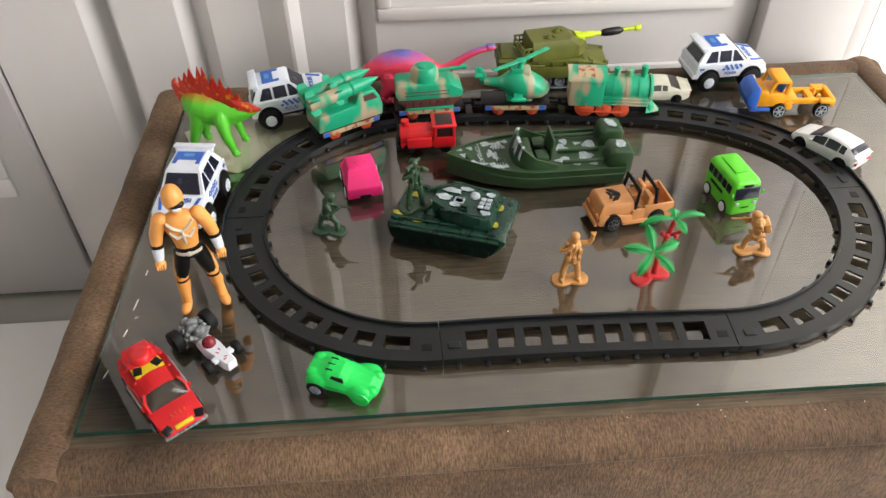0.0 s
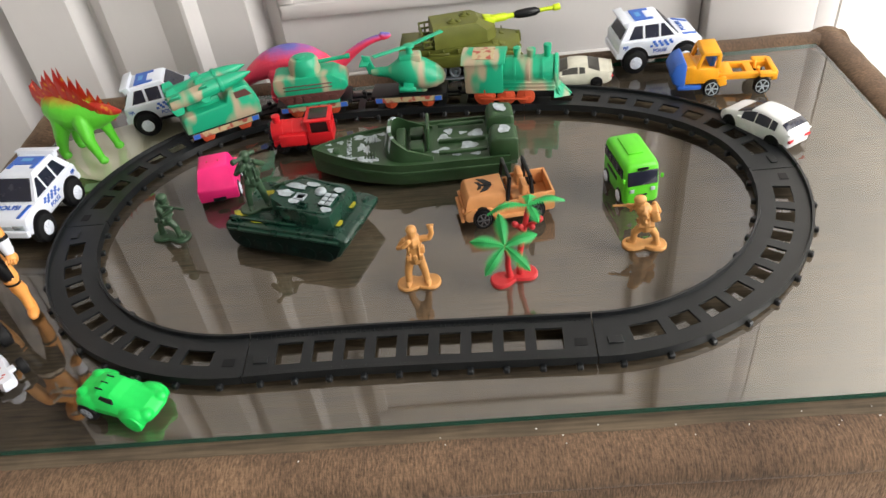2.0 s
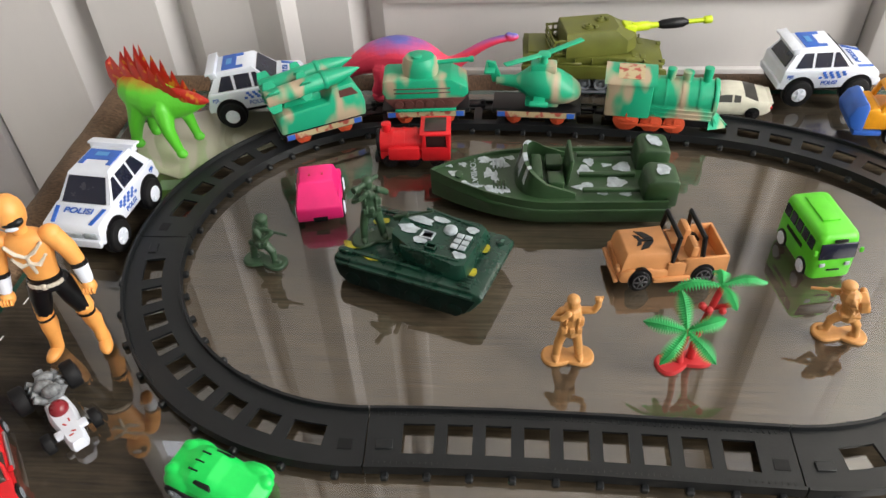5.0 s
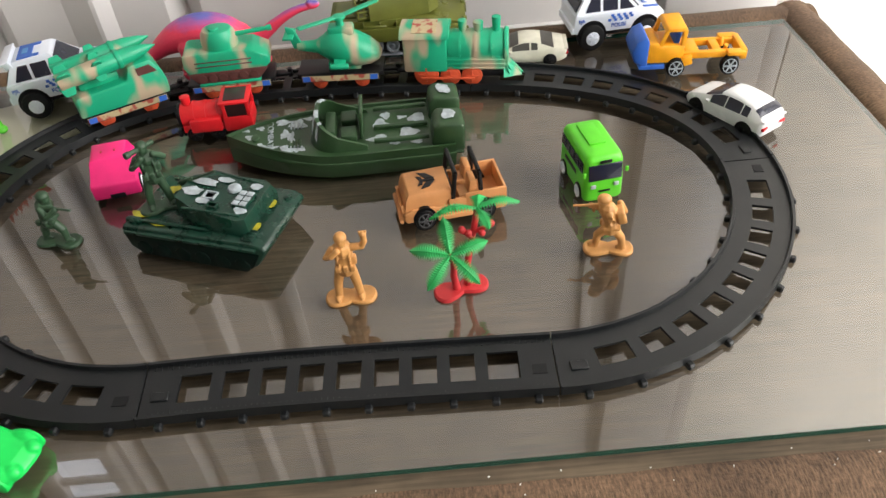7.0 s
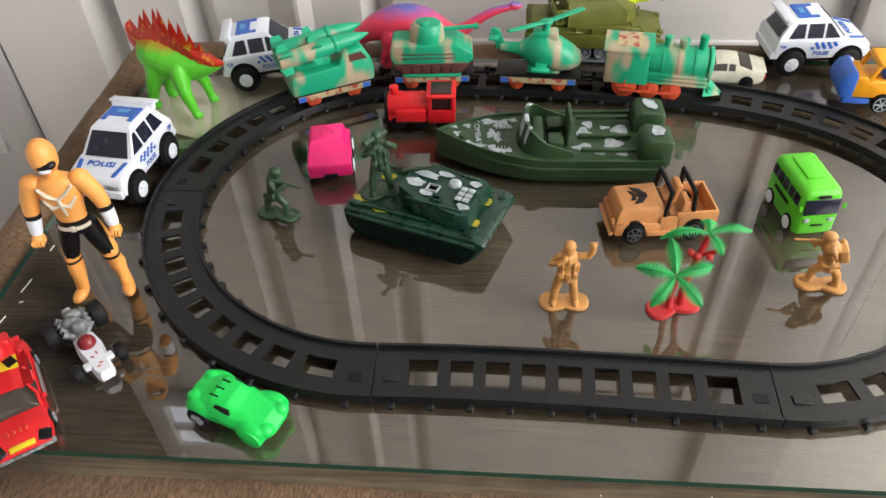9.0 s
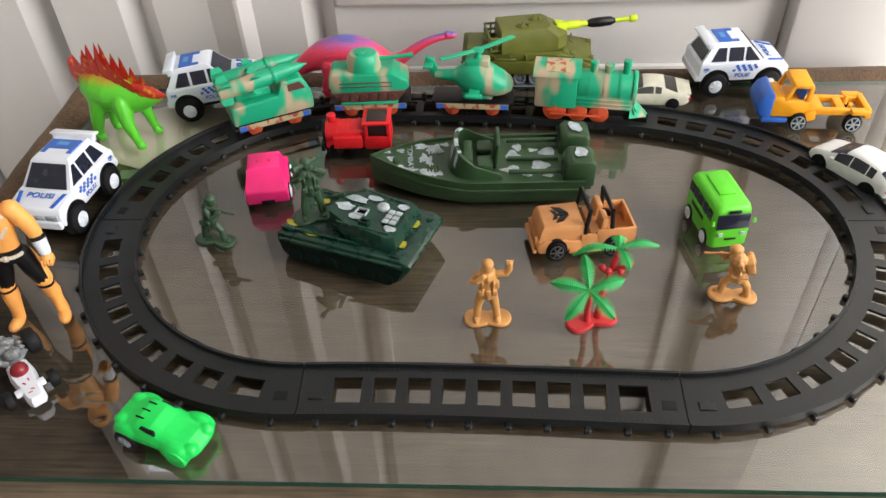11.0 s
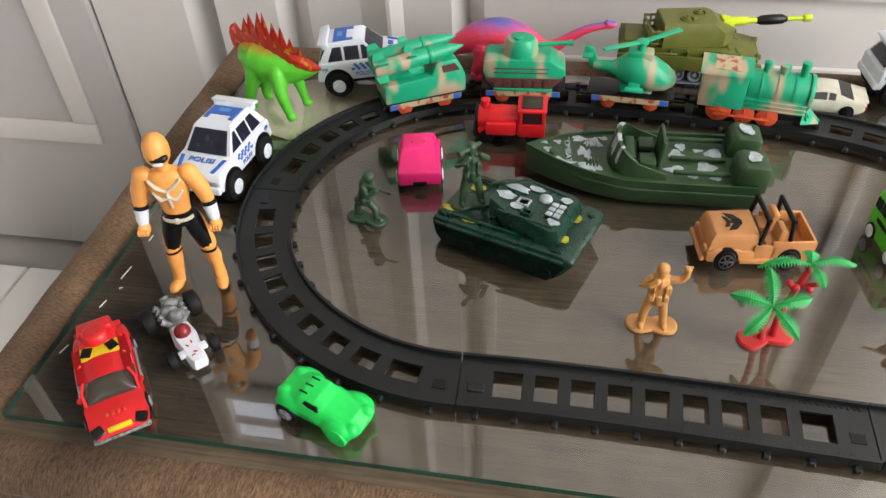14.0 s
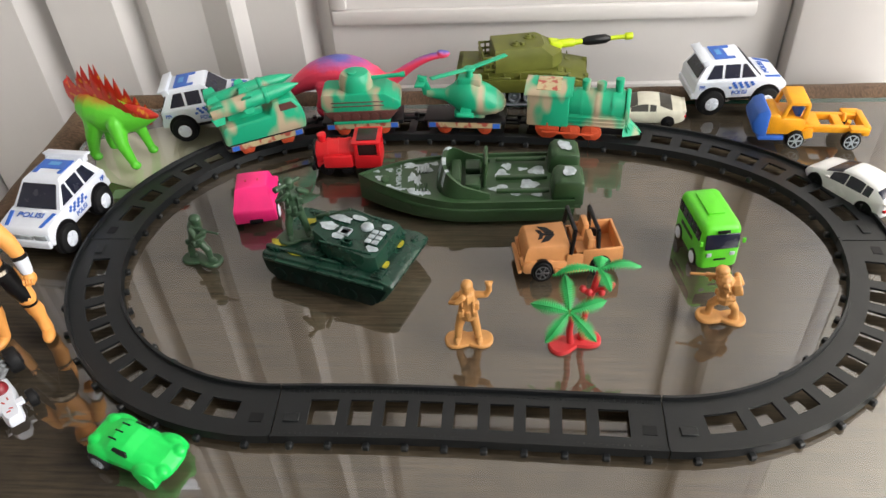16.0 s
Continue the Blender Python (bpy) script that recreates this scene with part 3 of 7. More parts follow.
    # roof and bonnet print
    place_sheet(car, "roof_print", BLUE, [((-0.0240, -0.0105, 0.0474), (-0.0120, -0.0105, 0.0476), (-0.0120, 0.0105, 0.0476), (-0.0240, 0.0105, 0.0474)),
                                          ((-0.0120, -0.0105, 0.0476), (-0.0060, -0.0105, 0.0477), (-0.0060, -0.0075, 0.0477), (-0.0120, -0.0075, 0.0476)),
                                          ((-0.0120, 0.0075, 0.0476), (-0.0060, 0.0075, 0.0477), (-0.0060, 0.0105, 0.0477), (-0.0120, 0.0105, 0.0476))], 0.0004)
    place_sheet(car, "roof_mark", BLUE_PALE, [((-0.0205, -0.0040, 0.0480), (-0.0160, -0.0040, 0.0481), (-0.0160, 0.0040, 0.0481), (-0.0205, 0.0040, 0.0480))], 0.0002)
    for s in (-1, 1):
        place_sheet(car, "bonnet_stripe", BLUE, [((0.0225, s * 0.0150 - 0.0012, 0.0316), (0.0370, s * 0.0120 - 0.0012, 0.0294), (0.0370, s * 0.0120 + 0.0012, 0.0294), (0.0225, s * 0.0150 + 0.0012, 0.0316))], 0.0005)
    lettering("bonnet_lettering", "POLISI", 0.0068, BLUE, car, Matrix.Translation((0.0260, 0, 0.0316)) @ pose(0, 0, 0, 0, 8.8, 0) @ pose(0, 0, 0, 0, 0, 90))
    for s in (-1, 1):
        bm = shape()
        box(bm, (0.0416, s * 0.0125, 0.0235), (0.0015, 0.0085, 0.0040), 0.0005)
        part("headlight", bm, SILVER_PRINT, car)
    bm = shape()
    box(bm, (0.0413, 0, 0.0229), (0.0012, 0.0135, 0.0034), 0.0003)
    part("grille", bm, SILVER_PRINT, car)
    bm = shape()
    box(bm, (0, 0, 0.0115), (0.070, 0.026, 0.005), 0.001)
    for wx in (-0.0245, 0.0245):
        tube(bm, (wx, -0.018, 0.0115), (wx, 0.018, 0.0115), 0.0022)
    part("chassis", bm, BLACK, car)
    for wx in (-0.0245, 0.0245):
        for s in (-1, 1):
            wheel(car, wx, s * 0.0215, 0.0115, 0.0085, RUBBER, WHITE, 6, 0.52)
    return car


police_car(-0.2885, 0.2265, -97, "white toy police car with blue print facing the table edge")
police_car(-0.2150, 0.377, 12, "white toy police car with big wheels standing on old paper", z=0.001, pitch=-4)
police_car(0.2425, 0.4065, 5, "white toy police car with blue print beside the door post")


# ---- the olive tank ----
def belt(bm, pts, y0, y1, t):
    """A band of thickness t round the closed side outline pts (x, z)."""
    cx, cz = sum(p[0] for p in pts) / len(pts), sum(p[1] for p in pts) / len(pts)
    rings = []
    for a, b in pts:
        d = Vector((cx - a, cz - b)).normalized() * t
        rings.append([(a, y0, b), (a, y1, b), (a + d.x * 0.6, y1, b + d.y), (a + d.x * 0.6, y0, b + d.y)])
    loft(bm, rings, closed=True)


def olive_tank(x, y, rz):
    t = thing("toy_tank", x, y, rz, "olive green toy tank with a lime and black gun", "toy tank")
    bm = shape()
    prism(bm, [(-0.0560, 0.0050), (-0.0592, 0.0140), (-0.0592, 0.0296), (0.0150, 0.0300), (0.0300, 0.0286), (0.0560, 0.0240), (0.0580, 0.0150), (0.0500, 0.0050)], -0.0150, 0.0150, 0.0008)
    prism(bm, [(-0.0592, 0.0236), (-0.0592, 0.0296), (0.0150, 0.0300), (0.0300, 0.0286), (0.0575, 0.0236)], -0.0222, 0.0222, 0.0008)
    part("hull", bm, OLIVE, t)
    for a, w, d, b in ((-0.0430, 0.0240, 0.0330, 0.0302), (0.0260, 0.0110, 0.0130, 0.0300)):
        bm = shape()
        box(bm, (a, 0.002, b), (w, d, 0.0014), 0.0005, (0, 4 if a > 0 else 0, 0))
        part("deck_plate", bm, OLIVE, t)
    for s in (-1, 1):
        bm = shape()
        prism(bm, [(-0.0595, 0.0122), (-0.0600, 0.0238), (0.0470, 0.0238), (0.0590, 0.0205), (0.0595, 0.0122)], s * 0.0235 - 0.0018, s * 0.0235 + 0.0018, 0.0006)
        part("side_skirt", bm, OLIVE, t)
        for k in range(7):
            bm = shape()
            box(bm, (-0.0440 + 0.0140 * k, s * 0.0226, 0.0262), (0.0012, 0.0030, 0.0052), 0.0003, (0, 0, 0), seg=1)
            part("fender_rib", bm, OLIVE, t)
        bm = shape()
        box(bm, (-0.0200, s * 0.0232, 0.0249), (0.0190, 0.0024, 0.0022), 0.0006, seg=1)
        part("fender_box", bm, OLIVE, t)
        for a in (0.0330, 0.0400):
            bm = shape()
            box(bm, (a, s * 0.0130, 0.0287 - (a - 0.030) * 0.18), (0.0050, 0.0085, 0.0014), 0.0005, (0, 10, 0), seg=1)
            part("glacis_plate", bm, OLIVE, t)
        bm = shape()
        tube(bm, (0.0540, s * 0.0160, 0.0240), (0.0580, s * 0.0160, 0.0240), 0.0022, n=12, r=0.0004)
        part("headlight", bm, OLIVE, t)
        # running gear: a grey belt round six wheels before a dark wall
        bm = shape()
        prism(bm, [(-0.0500, 0.0122), (-0.0500, 0.0085), (-0.0400, 0.0014), (0.0385, 0.0014), (0.0500, 0.0080), (0.0500, 0.0122)], s * 0.0172 - 0.0020, s * 0.0172 + 0.0020)
        part("track_wall", bm, BLACK, t)
        bm = shape()
        belt(bm, [(-0.0520, 0.0125), (-0.0535, 0.0105), (-0.0520, 0.0080), (-0.0400, 0.0004), (-0.0380, 0.0), (0.0370, 0.0), (0.0390, 0.0004), (0.0515, 0.0075), (0.0530, 0.0100), (0.0520, 0.0125)], s * 0.0152, s * 0.0248, 0.0016)
        tr = part("track_belt", bm, GREY, t, "grey moulded track belt")
        for k in range(8):
            wx = -0.0345 + 0.0138 * (k - 1)
            zz, rr = (0.0070, 0.0056) if 0 < k < 7 else (0.0095, 0.0036)
            bm = shape()
            ring = [[(wx + rr * q * math.cos(a), s * (0.0205 + d), zz + rr * q * math.sin(a)) for q, d in ((1.0, -0.002), (1.0, 0.0026), (0.76, 0.0026), (0.68, 0.0010), (0.68, -0.002))] for a in [2 * math.pi * j / 20 for j in range(20)]]
            loft(bm, ring, closed=True)
            tube(bm, (wx, s * 0.0190, zz), (wx, s * 0.0212, zz), rr * 0.70, n=16)
            tube(bm, (wx, s * 0.0210, zz), (wx, s * 0.0228, zz), rr * 0.30, n=10, r=0.0003)
            part("road_wheel", bm, GREY, tr)
    aim = pose(-0.002, 0.0, 0.0, 0, 0, 11)
    bm = shape()
    base = [(-0.0260, -0.0200), (0.0250, -0.0200), (0.0350, -0.0110), (0.0350, 0.0110), (0.0250, 0.0200), (-0.0260, 0.0200)]
    up = [(-0.0255, -0.0160), (0.0160, -0.0160), (0.0200, -0.0100), (0.0200, 0.0100), (0.0160, 0.0160), (-0.0255, 0.0160)]
    loft(bm, [[(a, b, 0.0302) for a, b in base], [(a * 0.99, b * 0.975, 0.0410) for a, b in base], [(a, b * 1.03, 0.0478) for a, b in up], [(a * 0.97, b * 0.97, 0.0486) for a, b in up]])
    tu = part("turret", bm, OLIVE, t, smooth=25)
    tu.matrix_basis = aim
    for hx, hy, r in ((-0.0060, -0.0060, 0.0050), (0.0070, 0.0055, 0.0044)):
        bm = shape()
        tube(bm, (hx, hy, 0.0482), (hx, hy, 0.0498), r, n=20, r=0.0005)
        tube(bm, (hx, hy, 0.0496), (hx, hy, 0.0508), r * 0.62, n=16, r=0.0004)
        tube(bm, (hx + r * 0.2, hy, 0.0506), (hx + r * 0.2, hy, 0.0518), r * 0.22, n=8)
        part("hatch", bm, OLIVE, tu)
        bm = shape()
        box(bm, (hx + r * 1.15, hy - r * 0.3, 0.0495), (r * 0.7, r * 0.9, 0.0026), 0.0005, (0, 0, 25), seg=1)
        part("hatch_hinge", bm, OLIVE, tu)
    for k in range(3):
        bm = shape()
        z = 0.0325 + 0.0052 * k
        for c, q in (((-0.0310, -0.0168, z), (0.0110, 0.0014, 0.0020)), ((-0.0358, 0, z), (0.0014, 0.0350, 0.0020)), ((-0.0310, 0.0168, z), (0.0110, 0.0014, 0.0020))):
            box(bm, c, q, 0.0004, seg=1)
        part("basket_rail", bm, OLIVE, tu)
    bm = shape()
    for a, b in ((-0.0352, -0.0162), (-0.0352, 0.0), (-0.0352, 0.0162), (-0.0300, -0.0162), (-0.0300, 0.0162)):
        box(bm, (a, b, 0.0378), (0.0016, 0.0016, 0.0130), 0.0003, seg=1)
    box(bm, (-0.0305, 0, 0.0312), (0.0110, 0.0330, 0.0012), 0.0003)
    part("basket_frame", bm, OLIVE, tu)
    bm = shape()
    box(bm, (0.0305, 0, 0.0388), (0.0110, 0.0120, 0.0076), 0.0012, (0, 12, 0))
    tube(bm, (0.0330, 0, 0.0392), (0.0480, 0, 0.0394), 0.0038, 0.0036, n=14, r=0.0005)
    tube(bm, (0.0470, 0, 0.0394), (0.0600, 0, 0.0396), 0.0027, 0.0022, n=14)
    g = part("gun", bm, LIME, t, "lime plastic gun")
    g.matrix_basis = pose(0, 0, 0.0035) @ aim
    bm = shape()
    limb(bm, [(0.0560, 0, 0.0395), (0.0595, 0, 0.0396), (0.0680, 0, 0.0398), (0.0770, 0, 0.0400), (0.0795, 0, 0.0400)], [0.0026, 0.0039, 0.0043, 0.0040, 0.0026], n=14)
    part("sleeve", bm, BLACK, g, "black sleeve")
    bm = shape()
    tube(bm, (0.0780, 0, 0.0400), (0.0960, 0, 0.0404), 0.0019, n=12)
    tube(bm, (0.0945, 0, 0.0404), (0.1015, 0, 0.0406), 0.0031, n=12, r=0.0008)
    part("muzzle", bm, LIME, g)
    return t


olive_tank(0.0615, 0.4290, -2).scale = (1.0, 1.0, 1.05)


# ---- small cars ----
def polyline(pts, a):
    """Value at a on the line through the points (a, value), smoothed."""
    if a <= pts[0][0]:
        return pts[0][1]
    for (a0, v0), (a1, v1) in zip(pts, pts[1:]):
        if a <= a1:
            return v0 + (v1 - v0) * (a - a0) / (a1 - a0)
    return pts[-1][1]


def smooth_line(pts, a, w):
    return sum(polyline(pts, a + w * q) for q in (-1, -0.6, -0.2, 0.2, 0.6, 1)) / 6


def shell(c, L, Wd, H, top, sill, screens, sides, mat, win):
    """One rounded car skin from bumper to bumper, with glazing let into it."""
    h, w0 = L / 2, Wd / 2
    plan = [(-1, 0.72), (-0.94, 0.88), (-0.7, 0.99), (0.5, 1.0), (0.8, 0.94), (0.94, 0.82), (1, 0.62)]

    def section(f, grow=0.0):
        zt = smooth_line(top, f, 0.10) * H + grow
        zs = min(smooth_line(sill, f, 0.05) * H, zt - 0.0004)
        w = smooth_line(plan, f, 0.03) * w0 + grow
        zb = H * (0.13 + 0.10 * max(0.0, (abs(f) - 0.85) / 0.15))
        k = min(1.0, (zt - zs) / (0.40 * H))
        hi = w * (0.955 - 0.24 * k)
        zg = zt - (zt - zs) * 0.20
        half = [(w * 0.90, zb), (w * 0.985, zb + 0.25 * (zs - zb)), (w, zb + 0.55 * (zs - zb)), (w * 0.985, zb + 0.86 * (zs - zb)), (w * 0.955, zs), (hi, zg), (hi * 0.86, zt - (zt - zs) * 0.05), (hi * 0.5, zt - (zt - zs) * 0.005), (0, zt)]
        return [(f * h, -b, e) for b, e in half] + [(f * h, b, e) for b, e in half[-2::-1]]
    n = 56
    bm = shape()
    loft(bm, [section(-1 + 2 * k / n) for k in range(n + 1)])
    part("body", bm, mat, c, smooth=50)

    def strip_of(name, f0, f1, i0, i1, lo, hi_):
        bm = shape()
        prev = None
        for k in range(9):
            q = section(f0 + (f1 - f0) * k / 8, 0.00025)
            row = [Vector(p) for p in q[i0:i1 + 1]]
            row[0], row[-1] = row[0].lerp(row[1], lo), row[-1].lerp(row[-2], hi_)
            row = [bm.verts.new(p) for p in row]
            if prev:
                for j in range(len(row) - 1):
                    bm.faces.new((prev[j], prev[j + 1], row[j + 1], row[j]))
            prev = row
        bmesh.ops.recalc_face_normals(bm, faces=bm.faces[:])
        bmesh.ops.solidify(bm, geom=bm.faces[:], thickness=0.0003)
        part(name, bm, win, c, "dark tinted glazing", smooth=50)
    for nm, f0, f1 in screens:
        strip_of(nm, f0, f1, 5, 11, 0.15, 0.15)
    for f0, f1 in sides:
        strip_of("side_window", f0, f1, 4, 5, 0.10, 0.02)
        strip_of("side_window", f0, f1, 11, 12, 0.02, 0.10)


def coupe(name, x, y, rz, label, L, Wd, H, mat, roof, win, group="", rim_mat=BLACK, hip=0.60, skin=None):
    """A die-cast car: shaped sides, glasshouse, lights and wheels. roof: lower and upper ends of the cabin as shares of the length."""
    c = thing(name, x, y, rz, label, "toy car", group)
    h = L / 2
    belt, w = H * 0.60, Wd / 2
    if skin:
        shell(c, L, Wd, H, *skin, mat, win)
        x3 = roof[3] * h
    else:
        bm = shape()
        rings = []
        for f, zt, zb, ww in ((-1.0, 0.86, 0.30, 0.80), (-0.97, 0.97, 0.22, 0.90), (-0.80, 1.04, 0.18, 0.98), (-0.55, 1.05, 0.17, 1.0), (-0.2, 1.0, 0.17, 0.965), (0.2, 0.98, 0.17, 0.965),
                              (0.55, 0.97, 0.17, 1.0), (0.80, 0.88, 0.18, 0.96), (0.95, 0.74, 0.20, 0.86), (1.0, 0.62, 0.28, 0.76)):
            a, zt, zb, ww = f * h, zt * belt, zb * belt, ww * w
            zm = (zt + zb) * 0.52
            rings.append([(a, -ww * 0.93, zb), (a, -ww, zm), (a, -ww * 0.95, zt * 0.93), (a, -ww * 0.80, zt), (a, 0, zt * 1.025),
                          (a, ww * 0.80, zt), (a, ww * 0.95, zt * 0.93), (a, ww, zm), (a, ww * 0.93, zb), (a, 0, zb)])
        loft(bm, rings)
        part("body", bm, mat, c, smooth=50)
        (x0, x1, x2, x3) = [f * h for f in roof]
        zb, zt = belt * 0.97, H
        lo, hi = w * max(0.84, hip + 0.10), w * hip

        def roofline(a):
            """Height share of the cabin at a: a smooth arch from tail to windscreen."""
            if a < x1:
                k = (a - x0) / (x1 - x0)
            elif a > x2:
                k = (x3 - a) / (x3 - x2)
            else:
                return 1.0 - 0.05 * ((a - (x1 + x2) / 2) / ((x2 - x1) / 2 + 1e-6)) ** 2
            return 0.95 * math.sin(math.pi / 2 * max(0.0, k)) ** 0.85

        def section(a, grow=0.0, low=0.0):
            t = max(0.02, roofline(a))
            out = []
            for k in range(13):
                u = -1 + 2 * k / 12
                e = 1 - abs(u) ** 3.2
                wid = lo + (hi - lo) * t * min(1.0, e * 1.15) + grow
                out.append((a, wid * math.copysign(abs(u) ** 0.75, u), zb + (zt - zb) * t * max(low, e) + grow))
            return out
        n_ = 22
        xs = [x0 + (x3 - x0) * k / n_ for k in range(n_ + 1)]
        bm = shape()
        loft(bm, [section(a) for a in xs])
        part("greenhouse", bm, win, c, "dark tinted glazing", smooth=60)
        bm = shape()
        loft(bm, [section(x1 * 1.02 + (x2 - x1) * k / 10, 0.0004, 0.80) for k in range(11)])
        part("roof", bm, mat, c, smooth=60)
        bm = shape()
        for s in (-1, 1):
            for u0, u1 in ((0.02, 0.0), (0.52, 0.5), (0.98, 1.0)):
                a0, a1 = x0 + (x3 - x0) * u0, x1 + (x2 - x1) * u1
                limb(bm, [(a0, s * lo * 0.97, zb), ((a0 + a1) / 2, s * (lo + hi * 1.1) / 2 * 1.0, (zb + zt) / 2 + 0.0006), (a1, s * hi * 0.93, zt * 0.955)], [0.0010, 0.0010, 0.0009], n=6)
        part("pillars", bm, mat, c)
    r = H * 0.235
    for wx in (-0.62 * h, 0.60 * h):
        for s in (-1, 1):
            bm = shape()
            tube(bm, (wx, s * w * 0.86, r * 1.05), (wx, s * w * 1.003, r * 1.05), r * 1.16, n=20)
            part("wheel_arch", bm, BLACK, c)
            wheel(c, wx, s * (w * 1.02), r, Wd * 0.16, BLACK, rim_mat, 5, 0.66)
    for s in (-1, 1):
        bm = shape()
        box(bm, (h * 0.955, s * w * 0.60, belt * 0.66), (0.002, w * 0.36, belt * 0.16), 0.0005, (0, -20, s * -14))
        part("headlight", bm, WINDOW, c)
    bm = shape()
    box(bm, (h * 0.992, 0, belt * 0.44), (0.0012, w * 0.9, belt * 0.16), 0.0004)
    part("grille", bm, BLACK, c)
    for s in (-1, 1):
        bm = shape()
        box(bm, (-h * 0.985, s * w * 0.58, belt * 0.74), (0.0022, w * 0.42, belt * 0.16), 0.0005, (0, 0, s * 12))
        part("tail_light", bm, RED, c)
    bm = shape()
    box(bm, (-h * 0.97, 0, belt * 1.10), (L * 0.05, Wd * 0.80, 0.0011), 0.0004)
    for s in (-1, 1):
        box(bm, (-h * 0.95, s * w * 0.62, belt * 1.04), (L * 0.03, 0.0012, 0.002), 0.0003)
    part("tail_spoiler", bm, mat, c)
    for s in (-1, 1):
        bm = shape()
        box(bm, (x3 - L * 0.07, s * w * 1.0, belt * 1.03), (0.003, 0.0026, 0.0019), 0.0006)
        part("mirror", bm, mat, c)
    return c


IVORY = plastic("chipped_ivory_paint", (0.62, 0.60, 0.50), 0.32, 0.1)
PEARL = plastic("pearl_white_paint", (0.74, 0.75, 0.76), 0.22, 0.04)
DUSTY_WINDOW = plastic("dusty_window", (0.05, 0.047, 0.04), 0.3)
mus = coupe("toy_sports_car", 0.1615, 0.3810, 174, "worn ivory die-cast sports car beside the track", 0.0740, 0.0310, 0.0205, IVORY, (-0.80, -0.30, 0.06, 0.40), DUSTY_WINDOW, "die-cast cars",
            skin=([(-1.1, 0.45), (-0.95, 0.72), (-0.72, 0.74), (-0.36, 0.97), (-0.12, 1.0), (0.05, 0.97), (0.40, 0.69), (0.82, 0.60), (0.95, 0.52), (1.1, 0.18)],
                  [(-1, 0.62), (-0.6, 0.68), (0.3, 0.62), (1, 0.45)], (("windscreen", 0.08, 0.36), ("rear_window", -0.70, -0.42)), ((-0.34, -0.20), (-0.16, 0.22))))
bm = shape()
box(bm, (0.0215, 0, 0.0128), (0.0085, 0.0075, 0.0016), 0.0006, (0, 4, 0))
part("bonnet_scoop", bm, BLACK, mus)
coupe("toy_saloon_car", 0.2985, 0.2640, 121, "glossy white die-cast hatchback with red tail lights", 0.0680, 0.0300, 0.0250, PEARL, (-0.93, -0.62, 0.05, 0.48), WINDOW, "die-cast cars", BLACK, 0.70,
      skin=([(-1.1, 0.40), (-1, 0.62), (-0.92, 0.80), (-0.70, 0.97), (-0.25, 1.03), (0.05, 1.0), (0.50, 0.70), (0.80, 0.60), (0.95, 0.46), (1.1, 0.16)],
            [(-1, 0.62), (-0.6, 0.64), (0.3, 0.56), (1, 0.42)], (("windscreen", 0.12, 0.46), ("rear_window", -0.90, -0.74)), ((-0.64, -0.48), (-0.45, -0.08), (-0.05, 0.30))))

# red rally car with an open back
SMOKED = plastic("smoked_window", (0.045, 0.038, 0.03), 0.18)
red = coupe("toy_rally_car", -0.2760, 0.0255, -53, "scratched red die-cast car with yellow engine bay", 0.0760, 0.0325, 0.0205, RED, (-0.60, -0.52, 0.20, 0.46), SMOKED, "die-cast cars", GREY, 0.78)
bm = shape()
box(bm, (-0.0125, 0, 0.0203), (0.0100, 0.0205, 0.0012), 0.0004)
part("engine_bay", bm, YELLOW, red, "yellow plastic engine bay")
bm = shape()
for s in (-1, 1):
    box(bm, (-0.0128, s * 0.0068, 0.0208), (0.0068, 0.0056, 0.0014), 0.0003, (0, 0, s * 20))
part("bay_opening", bm, BLACK, red)
bm = shape()
box(bm, (-0.0245, 0, 0.0180), (0.0170, 0.0215, 0.0070), 0.0028)
tube(bm, (-0.0235, 0, 0.0190), (-0.0235, 0, 0.0262), 0.0090, 0.0066, n=20, r=0.0016)
box(bm, (-0.0300, 0, 0.0220), (0.0110, 0.0190, 0.0050), 0.0016, (0, -12, 0))
part("air_scoop", bm, RED, red)
bm = shape()
tube(bm, (-0.0232, 0, 0.0255), (-0.0232, 0, 0.0264), 0.0042, n=16)
part("scoop_mouth", bm, RED_DARK, red)
bm = shape()
box(bm, (0.0372, 0, 0.0050), (0.0034, 0.0296, 0.0024), 0.0009)
part("bumper", bm, plastic("chipped_grey_metal", (0.20, 0.21, 0.22), 0.35, 0.6, 420), red, "chipped grey bumper")
for s in (-1, 1):
    bm = shape()
    box(bm, (0.0345, s * 0.0112, 0.0088), (0.0056, 0.0062, 0.0030), 0.0008, (0, 22, s * -22))
    part("lamp_cover", bm, BLACK, red)
bm = shape()
box(bm, (0.0362, 0, 0.0092), (0.0030, 0.0125, 0.0022), 0.0005, (0, 20, 0))
part("plate", bm, YELLOW, red)
bm = shape()
for s in (-1, 1):
    box(bm, (-0.004, s * 0.0162, 0.0085), (0.0240, 0.0015, 0.0042), 0.0005)
part("side_trim", bm, SILVER, red)
bm = shape()
for k in range(4):
    box(bm, (0.0280, -0.0045 + 0.003 * k, 0.0121), (0.0026, 0.0013, 0.0006), 0.0002, (0, 8, 0))
part("bonnet_slots", bm, WHEEL_RED, red)


